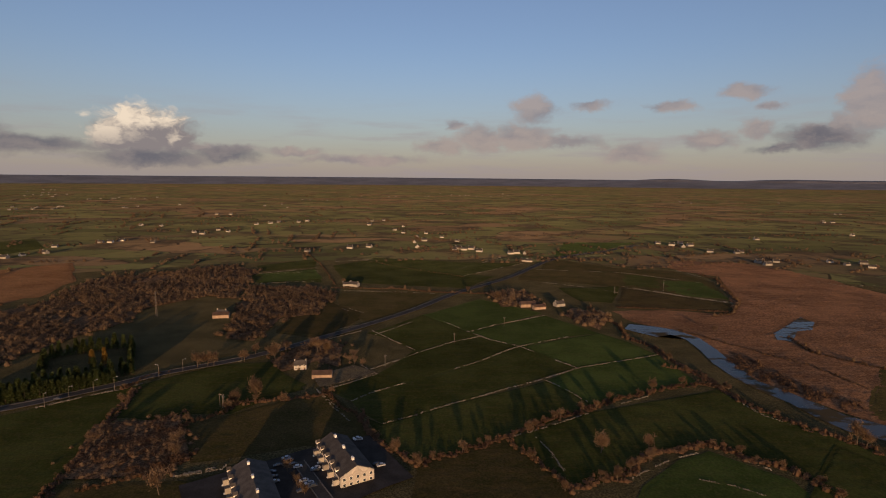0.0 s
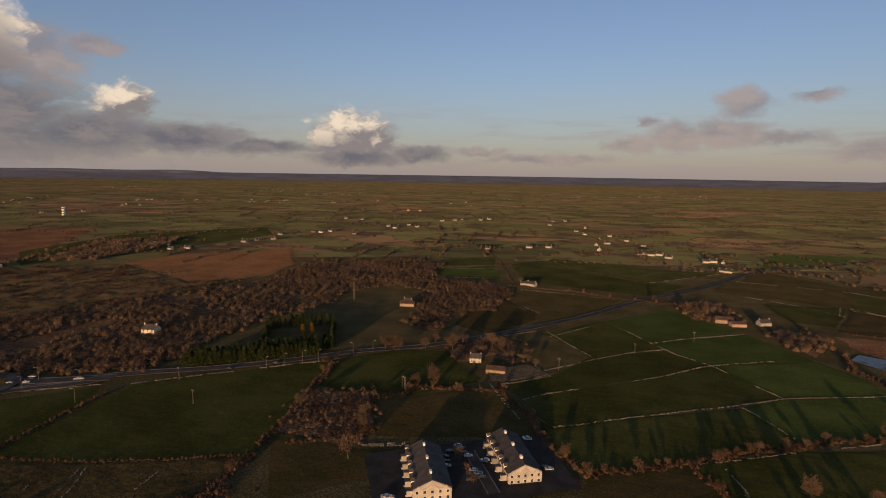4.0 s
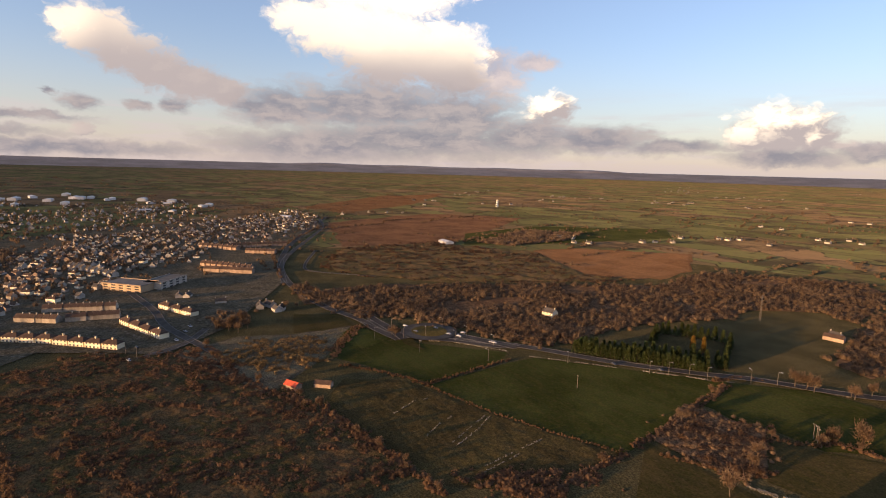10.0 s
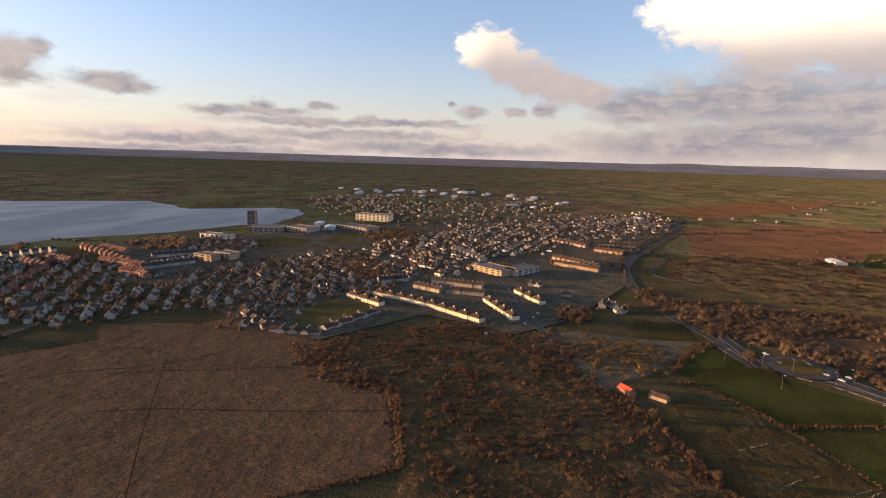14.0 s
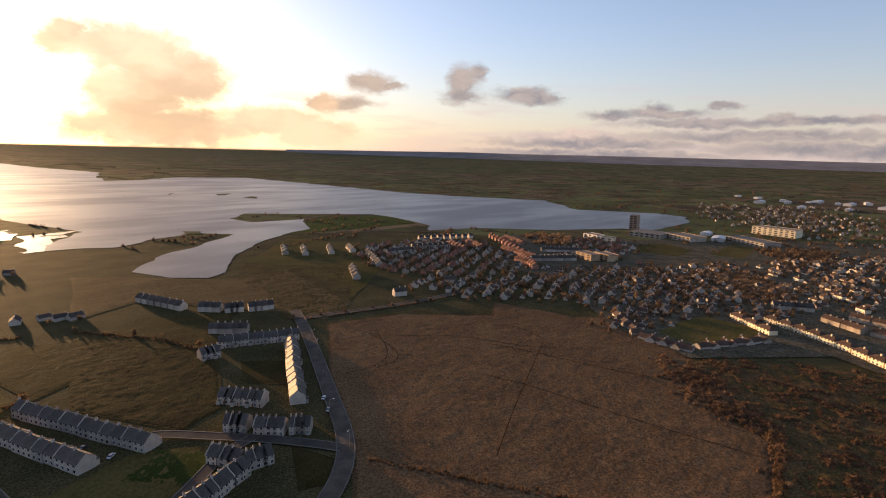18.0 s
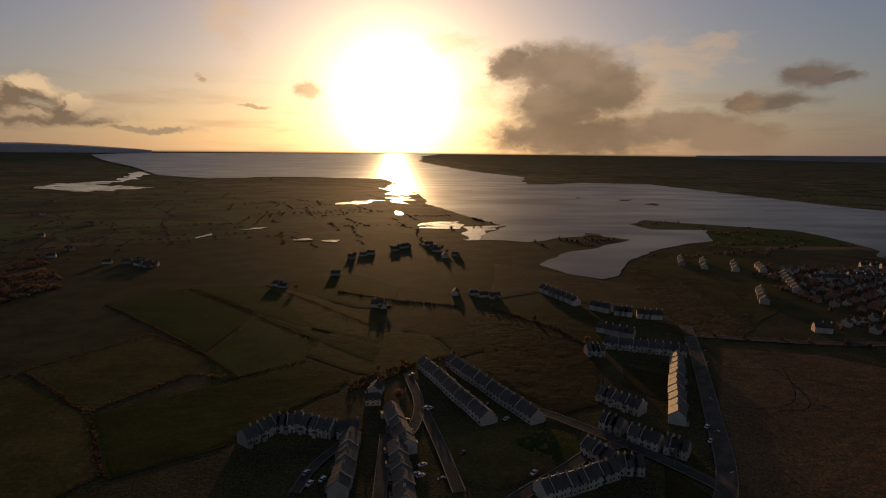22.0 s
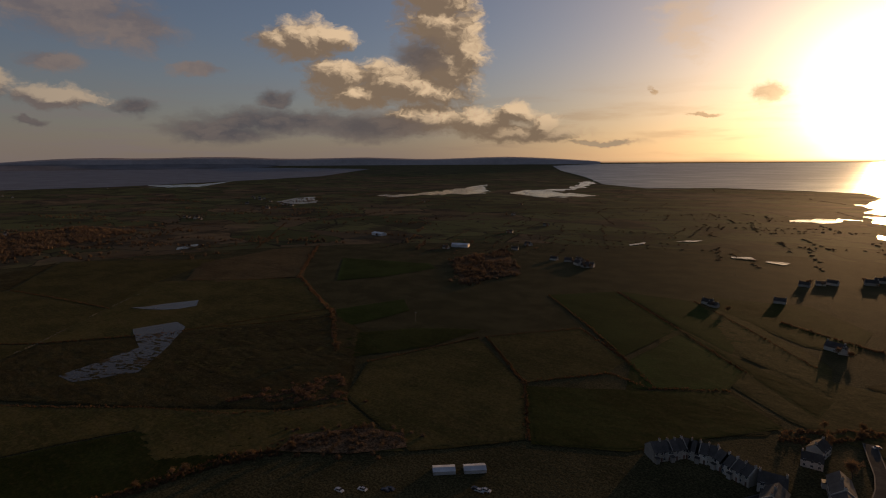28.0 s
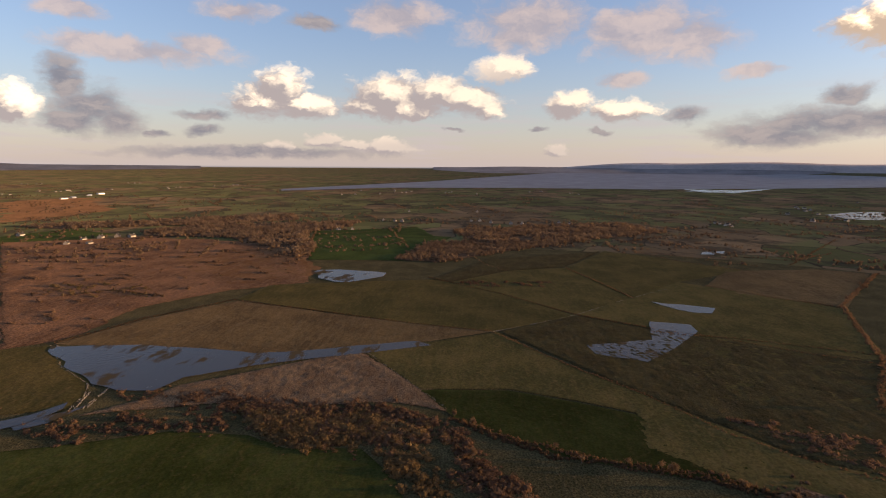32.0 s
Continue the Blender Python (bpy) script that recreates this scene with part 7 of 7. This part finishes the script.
# ---- apartment blocks beside the car park ----
def apartment_block(corner, front, rear):
    """A long slate-roofed block: gabled white front, stair porches down one side."""
    w = math.hypot(front[0] - corner[0], front[1] - corner[1])
    d = math.hypot(rear[0] - corner[0], rear[1] - corner[1])
    turn_ = math.atan2(front[1] - corner[1], front[0] - corner[0])
    root = tagged(new("apartment_block"), "white rendered apartment block with slate roof and gabled front", "flats", "apartment blocks")
    e, r = 5.4, 9.2
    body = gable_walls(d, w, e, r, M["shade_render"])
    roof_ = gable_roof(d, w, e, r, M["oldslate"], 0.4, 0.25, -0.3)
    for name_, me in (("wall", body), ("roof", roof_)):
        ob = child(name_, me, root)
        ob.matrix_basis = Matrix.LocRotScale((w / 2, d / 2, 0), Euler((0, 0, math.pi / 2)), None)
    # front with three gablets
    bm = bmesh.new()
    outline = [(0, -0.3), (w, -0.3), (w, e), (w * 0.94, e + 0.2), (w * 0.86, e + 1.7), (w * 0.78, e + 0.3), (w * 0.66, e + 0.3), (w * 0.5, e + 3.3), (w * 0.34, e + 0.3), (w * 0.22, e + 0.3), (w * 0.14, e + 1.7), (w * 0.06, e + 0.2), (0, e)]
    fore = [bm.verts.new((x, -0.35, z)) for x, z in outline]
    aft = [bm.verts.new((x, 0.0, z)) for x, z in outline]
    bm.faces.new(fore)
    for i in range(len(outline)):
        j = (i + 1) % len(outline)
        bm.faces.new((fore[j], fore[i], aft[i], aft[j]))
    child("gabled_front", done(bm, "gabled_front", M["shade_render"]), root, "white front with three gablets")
    for f in range(2):
        for k in range(5):
            x, z = w * (k + 0.5) / 5, 0.9 + 2.7 * f
            win = child("window", boxed("window", M["frame"], (x - 0.7, x + 0.7, -0.40, -0.35, z - 0.1, z + 1.4)), root)
            child("pane", boxed("pane", M["pane"], (x - 0.6, x + 0.6, -0.44, -0.40, z, z + 1.3)), win)
    count = 5
    for k in range(count):
        y = d * (k + 0.5) / count
        porch = child("stair_porch", boxed("stair_porch", M["shade_render"], (-2.4, 0.0, y - 0.9, y + 0.9, 0, 3.4)), root, "white stair porch")
        child("porch_roof", boxed("porch_roof", M["slate"], (-2.7, 0.1, y - 1.1, y + 1.1, 3.4, 3.65)), porch)
        child("stairs", boxed("stairs", M["render"], *[(-4.0 + 0.32 * i, -2.4, y - 0.6, y + 0.6, 0, 0.18 * (i + 1)) for i in range(5)]), porch)
        dormer = child("dormer", gable_walls(1.8, 2.0, 1.1, 1.9, M["render"]), root, "white gabled dormer")
        dormer.location = (0.6, y + d / count * 0.5 - 1.0, e)
        child("dormer_roof", gable_roof(1.8, 2.0, 1.1, 1.9, M["oldslate"], 0.2, 0.12), dormer)
        for f in range(2):
            for off in (-2.6, 2.6):
                win = child("window", boxed("window", M["frame"], (-0.05, 0.0, y + off - 0.7, y + off + 0.7, 0.8 + 2.6 * f, 2.3 + 2.6 * f)), root)
                child("pane", boxed("pane", M["pane"], (-0.09, -0.05, y + off - 0.6, y + off + 0.6, 0.9 + 2.6 * f, 2.2 + 2.6 * f)), win)
    for k in range(3):
        y = d * (k + 0.5) / 3
        child("chimney", boxed("chimney", M["render"], (w / 2 - 0.5, w / 2 + 0.5, y - 0.9, y + 0.9, r - 0.6, r + 1.4)), root)
    root.matrix_basis = pose(*corner, 0, 0, 0, math.degrees(turn_))


sheet("car_park", [(-119, 228), (-70, 261), (-38, 277), (-24, 255), (-13, 237), (-88, 179)], M["tarmac"], "dark asphalt car park beside apartment blocks", "car park", 0.7)
apartment_block(*[(-45, 227), (-31, 235), (-66, 258)])
apartment_block(*[(-81, 200), (-66, 208), (-103, 230)])


# ---- cars ----
def car_kind(paint, label):
    root = new("car")
    bm = bmesh.new()
    side = [(-2.1, 0.35), (-2.15, 0.75), (-1.9, 0.92), (-1.0, 0.98), (1.55, 0.98), (2.1, 0.85), (2.12, 0.4)]
    left = [bm.verts.new((x, -0.86, z)) for x, z in side]
    right = [bm.verts.new((x, 0.86, z)) for x, z in side]
    bm.faces.new(left[::-1])
    bm.faces.new(right)
    for i in range(len(side)):
        j = (i + 1) % len(side)
        bm.faces.new((left[i], left[j], right[j], right[i]))
    child("body", done(bm, "body", M[paint]), root)
    bm = bmesh.new()
    low = [bm.verts.new(p) for p in ((-1.1, -0.8, 0.98), (1.6, -0.8, 0.98), (1.6, 0.8, 0.98), (-1.1, 0.8, 0.98))]
    top = [bm.verts.new(p) for p in ((-0.4, -0.65, 1.42), (1.1, -0.65, 1.42), (1.1, 0.65, 1.42), (-0.4, 0.65, 1.42))]
    for i in range(4):
        j = (i + 1) % 4
        bm.faces.new((low[i], low[j], top[j], top[i]))
    child("cabin_glass", done(bm, "cabin_glass", M["pane"]), root, "dark car glass")
    child("roof", boxed("roof", M[paint], (-0.42, 1.12, -0.67, 0.67, 1.41, 1.47)), root)
    for x in (-1.35, 1.3):
        for y in (-0.8, 0.8):
            bm = bmesh.new()
            tube(bm, (x, y - 0.1, 0.32), (x, y + 0.1, 0.32), 0.32, 0.32, 10)
            for face in [bm.faces.new([v for v in bm.verts if abs(v.co.y - yy) < 0.01]) for yy in (y - 0.1, y + 0.1)]:
                pass
            child("wheel", done(bm, "wheel", M["tyre"]), root)
    tagged(root, label, "car", "parked cars")
    root.matrix_basis = Matrix.Translation((0, 0, -400))
    return root


KINDS["dark_car"] = car_kind("navy", "dark parked car on asphalt")
KINDS["pale_car"] = car_kind("silver", "silver parked car on asphalt")


def parked(points, lift, turn_=0.0):
    for x, y in points:
        p = lay(x, y, lift)
        copy_thing(KINDS[random.choice(("dark_car", "pale_car", "pale_car"))], Matrix.LocRotScale(p, Euler((0, 0, turn_ + random.choice((0, math.pi)) + random.gauss(0, 0.05))), None))


parked([(-95, 241), (-93, 238), (-90, 234), (-87, 232), (-85, 229), (-82, 226), (-80, 223), (-77, 220), (-80, 239), (-78, 235), (-76, 231), (-79, 245), (-77, 252), (-75, 250), (-72, 246), (-69, 244), (-63, 232), (-60, 230), (-58, 228), (-62, 224), (-60, 243), (-60, 241), (-53, 265), (-51, 262), (-49, 258), (-46, 255), (-44, 251), (-42, 248), (-45, 273), (-44, 272), (-93, 198), (-91, 198), (-31, 247), (-29, 246)], 0.7, 0.4)
parked([(-413, 202), (-394, 203), (-395, 223), (-376, 225), (-368, 230), (-374, 238), (-343, 246), (-341, 247)], 0.95, 0.5)
parked([(-240, 321), (-263, 299)], 0.85, 0.1)
parked([(-9, -275), (1, -321), (-23, -230), (-53, -213), (4, -262), (1, -240), (2, -249), (-146, -236), (-152, -250), (-24, -312), (-49, -262), (-41, -278)], 0.75, 0.8)
parked([(7, -261), (2, -251), (4, -247), (0, -240), (-4, -221), (-1, -214), (-3, -213), (-12, -210), (-7, -276), (-57, -290)], 0.75, 0.4)
parked([(32, -238), (28, -234), (9, -210), (47, -217), (44, -209), (39, -212)], 0.75, 1.2)
parked([(129, -168), (127, -168), (125, -170), (173, -129), (166, -136), (158, -142), (157, -144)], 0.4, 0.2)
parked([(-474, 31), (-488, 36), (-453, 23), (-446, -4), (-419, -9)], 0.75, 0.4)

# ---- the roundabout ----
ring_ = [(-390, 214), (-396, 199), (-384, 227)]
spread_ = math.hypot(ring_[1][0] - ring_[2][0], ring_[1][1] - ring_[2][1]) / 2
circle_ = [(math.cos(math.tau * k / 28), math.sin(math.tau * k / 28)) for k in range(28)]
sheet("roundabout", [(ring_[0][0] + c * (spread_ + 8.5), ring_[0][1] + s * (spread_ + 8.5)) for c, s in circle_], M["asphalt"], "grey asphalt roundabout", "road", 1.66)
sheet("traffic_island", [(ring_[0][0] + c * spread_, ring_[0][1] + s * spread_) for c, s in circle_], M["olive"], "grassy round traffic island", "island", 1.78)
sheet("verge", [(-417, 187), (-419, 198), (-351, 190), (-369, 181)], M["dim"], "grass verge", "verge", 0.5)
road([(-381, 186), (-417, 187), (-450, 185), (-475, 186)], 7)
road([(-383, 225), (-357, 238), (-335, 252), (-324, 257)], 9)


# ---- poles, lamps and masts ----
def utility_pole(x, y, high=9.0):
    root = tagged(new("utility_pole"), "weathered wooden utility pole in a field", "pole", "utility poles")
    bm = bmesh.new()
    tube(bm, (0, 0, -0.5), (0, 0, high), 0.17, 0.12, 7)
    child("pole", done(bm, "pole", M["pole"]), root)
    child("crossarm", boxed("crossarm", M["pole"], (-0.9, 0.9, -0.07, 0.07, high - 0.7, high - 0.55)), root)
    for k in (-0.8, 0, 0.8):
        child("insulator", boxed("insulator", M["frame"], (k - 0.06, k + 0.06, -0.06, 0.06, high - 0.55, high - 0.3)), root)
    root.location = lay(x, y)


def street_lamp(x, y, turn_):
    root = tagged(new("street_lamp"), "tall galvanised street lamp beside the road", "street lamp", "street lamps")
    bm = bmesh.new()
    tube(bm, (0, 0, -0.3), (0, 0, 9.5), 0.14, 0.08, 7)
    child("pole", done(bm, "pole", M["pole"]), root)
    bm = bmesh.new()
    tube(bm, (0, 0, 9.4), (1.8, 0, 9.9), 0.06, 0.05, 5)
    child("arm", done(bm, "arm", M["metal"]), root)
    child("lamp_head", boxed("lamp_head", M["metal"], (1.6, 2.5, -0.18, 0.18, 9.82, 10.02)), root)
    root.matrix_basis = Matrix.LocRotScale(lay(x, y), Euler((0, 0, turn_)), None)


for x, y in [(-133, 312), (11, 446), (-42, 386), (60, 501), (215, 656), (-676, 1533)] + [(-131, 309), (-42, 388), (-135, 313), (-244, 245)] + [(-437, -11), (-423, -4)] + [(321, -329), (154, -715)]:
    utility_pole(x, y)
for x, y in [(-223, 330), (-214, 337), (-197, 360), (-186, 372), (-232, 320), (-240, 310), (-281, 271)] + [(-394, 165), (-411, 188), (-383, 186), (-349, 183), (-378, 204), (-360, 222), (-365, 236), (-336, 243), (-310, 220), (-396, 230)] + [(-144, -231), (-162, -263), (-186, -314), (-195, -336), (-134, -198), (-118, -216)]:
    street_lamp(x, y, random.uniform(0, 6.28))
for x, y, high in [(*[(-287, 527)][0], 26.0)]:
    mast = tagged(new("radio_mast"), "slim pale radio mast above the wood", "mast")
    for k in range(3):
        bm = bmesh.new()
        a = math.tau * k / 3
        tube(bm, (math.cos(a) * 0.9, math.sin(a) * 0.9, -0.5), (math.cos(a) * 0.25, math.sin(a) * 0.25, high), 0.16, 0.1, 5)
        child("leg", done(bm, "leg", M["pole"]), mast)
    child("platform", boxed("platform", M["pole"], (-1.1, 1.1, -1.1, 1.1, high - 2.2, high - 2.0)), mast)
    for k in range(8):
        child("brace", boxed("brace", M["pole"], (-0.7, 0.7, -0.08, 0.08, 2 + 3 * k, 2.2 + 3 * k), (-0.08, 0.08, -0.7, 0.7, 2 + 3 * k, 2.2 + 3 * k)), mast)
    mast.location = lay(x, y)
tower_at = [(-1669, 1196)][0]
tower = flat_block(*tower_at, 0.2, 7, 7, 24, "render", "tall white tower in open country", "tower", "tower", 3)

# ---- conifer screens and lone trees ----
for points_, gap_ in (([(-297, 293), (-259, 320), (-222, 350)], 3.4), ([(-298, 300), (-257, 332), (-228, 357)], 4.0), ([(-300, 307), (-259, 343), (-235, 365)], 4.5), ([(-303, 395), (-280, 415), (-255, 427)], 5.5), ([(-255, 427), (-221, 367)], 6.0), ([(-285, 368), (-299, 391)], 6.0)):
    for x, y, a in walked(points_, gap_):
        tree(x + random.uniform(-0.6, 0.6), y + random.uniform(-0.6, 0.6), random.choice(CONIFERS), random.uniform(1.05, 1.3), "dark green conifer in a dense screen", "conifer", "conifer screen")
golden_ = conifer_meshes(31, 13, 2.2, "golden")
for x, y in [(-261, 387), (-249, 383)]:
    tree(x, y, golden_, 1.0, "golden cypress lit by the low sun", "conifer", "golden cypresses")
for x, y in [(-224, 365), (-230, 372)]:
    tree(x, y, CONIFERS[1], 1.0, "dark conifer at the roadside", "conifer", "roadside conifers")
for x, y in [(-116, 321), (-102, 397), (-98, 413), (-92, 418), (-138, 412), (-127, 397), (-126, 424), (-79, 398), (-67, 392), (-60, 386), (-172, 383), (-152, 396), (-124, 220), (-181, 264), (-136, 265), (-134, 253), (103, 252), (107, 257), (253, 485), (33, 648), (79, 604), (64, 618), (58, 624), (225, 272), (227, 269), (82, 263)] + [(-179, 380), (-170, 382), (-154, 396), (-147, 409), (-128, 404), (-123, 416), (-105, 419), (-93, 415), (-125, 319), (-116, 321), (-83, 394), (-71, 395), (-67, 404)] + [(-680, -26), (-465, 62), (-456, 69), (-474, 58), (-464, 78), (-395, 181), (-391, 182)] + [(-477, 65), (-474, 70), (-482, 76), (-468, 56), (-938, -212), (-975, -210)]:
    tree(x + random.uniform(-2, 2), y + random.uniform(-2, 2), random.choice(TREES), random.uniform(0.75, 1.05), "bare golden-brown tree beside fields", group="lone trees")


for x, y in [(-24, 261), (-37, 276), (-6, 253), (11, 262), (27, 271), (51, 288), (67, 299), (85, 311), (107, 326), (129, 338), (167, 356), (74, 237), (82, 239), (93, 244), (110, 264), (157, 260), (169, 248), (178, 233), (176, 405), (181, 383), (188, 367)]:
    tree(x + random.uniform(-2, 2), y + random.uniform(-2, 2), random.choice(TREES), random.uniform(0.4, 0.7), "small bare hawthorn tree in a field hedge")
for x, y in [(-76, 245), (-73, 240), (-69, 235), (-66, 231), (-63, 226), (-60, 222)]:
    tree(x, y, random.choice(TREES), random.uniform(0.45, 0.6), "small bare tree in a strip between parked cars", group="car park trees")
sheet("farm_yard", [(-82, 345), (-90, 362), (-78, 379), (-66, 389), (-48, 375), (-54, 366)], M["waste"], "stony farm yard with rubble", "yard")


# ---- hills on the skyline, haze painted into their colour ----
def hills(bearing0, bearing1, rise_, label, seed, start=4560, cover_="farwood"):
    verts, faces, count = [], [], 90
    for k in range(count + 1):
        f = k / count
        a = radians(bearing0 + (bearing1 - bearing0) * f)
        swell = max(0.0, min(1.0, f * 6, (1 - f) * 6)) ** 0.7
        crest = HEIGHT - 6 + 4720 * math.tan(radians(rise_)) * swell * (0.72 + 0.55 * noise.noise((f * 5, seed, 0)))
        foot = start + (4560 - start) * (1 - swell)
        for r, z in ((foot, rise(foot) + 1 if start < 4560 else rise(start) - 2), (4640, HEIGHT * 0.9 + (crest - HEIGHT * 0.9) * 0.6), (4720, crest), (4790, HEIGHT * 0.8)):
            verts.append((-math.sin(a) * r, math.cos(a) * r, z))
    for k in range(count):
        faces += [(4 * k + j, 4 * k + j + 1, 4 * k + j + 5, 4 * k + j + 4) for j in range(3)]
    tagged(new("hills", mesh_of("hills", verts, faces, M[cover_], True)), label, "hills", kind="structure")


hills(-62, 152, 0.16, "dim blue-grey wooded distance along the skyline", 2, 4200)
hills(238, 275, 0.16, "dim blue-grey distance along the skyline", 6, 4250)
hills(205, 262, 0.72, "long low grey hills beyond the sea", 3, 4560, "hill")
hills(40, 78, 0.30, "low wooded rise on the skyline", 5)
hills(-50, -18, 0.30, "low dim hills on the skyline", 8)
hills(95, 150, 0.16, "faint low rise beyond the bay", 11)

# hedge lines of the far country, in two main headings
rng_ = random.Random(5)
for _ in range(1900):
    far_, bear_ = 900 + 3900 * rng_.random() ** 1.3, rng_.uniform(-50, 312)
    if 205 <= bear_ < 290 and far_ > 2700:
        continue
    tall_ = 0.3 if 174 < bear_ < 222 else 1.0
    x, y = -math.sin(radians(bear_)) * far_, math.cos(radians(bear_)) * far_
    turn_, long_ = rng_.choice((0.35, 1.92)) + rng_.gauss(0, 0.15), rng_.uniform(60, 260)
    for k in range(int(long_ / 13)):
        if rng_.random() < 0.7:
            hx, hy = x + math.cos(turn_) * 13 * k + rng_.gauss(0, 2), y + math.sin(turn_) * 13 * k + rng_.gauss(0, 2)
            if inside(hx, hy, shore):
                continue
            p, s = lay(hx, hy), size_at(hx, hy)
            far_trees.bush(p.x, p.y, p.z, rng_.uniform(2.2, 5.5) * s, rng_.uniform(2.0, 7.0) * s * tall_, 14, 0.9 * s * (0.4 + 0.6 * tall_))
tagged(new("far_trees", far_trees.mesh("far_trees", M["twigs"])), "scattered bare trees of distant hedges and gardens", "trees", kind="stuff")
distant.finish("distant_houses", "scattered white houses far across the fields", "houses")
town.finish("town_houses", "crowded white and brown houses of the town", "houses")

# the patterns have served: take them away
for kind_ in KINDS.values():
    for ob in (*kind_.children_recursive, kind_):
        bpy.data.objects.remove(ob)
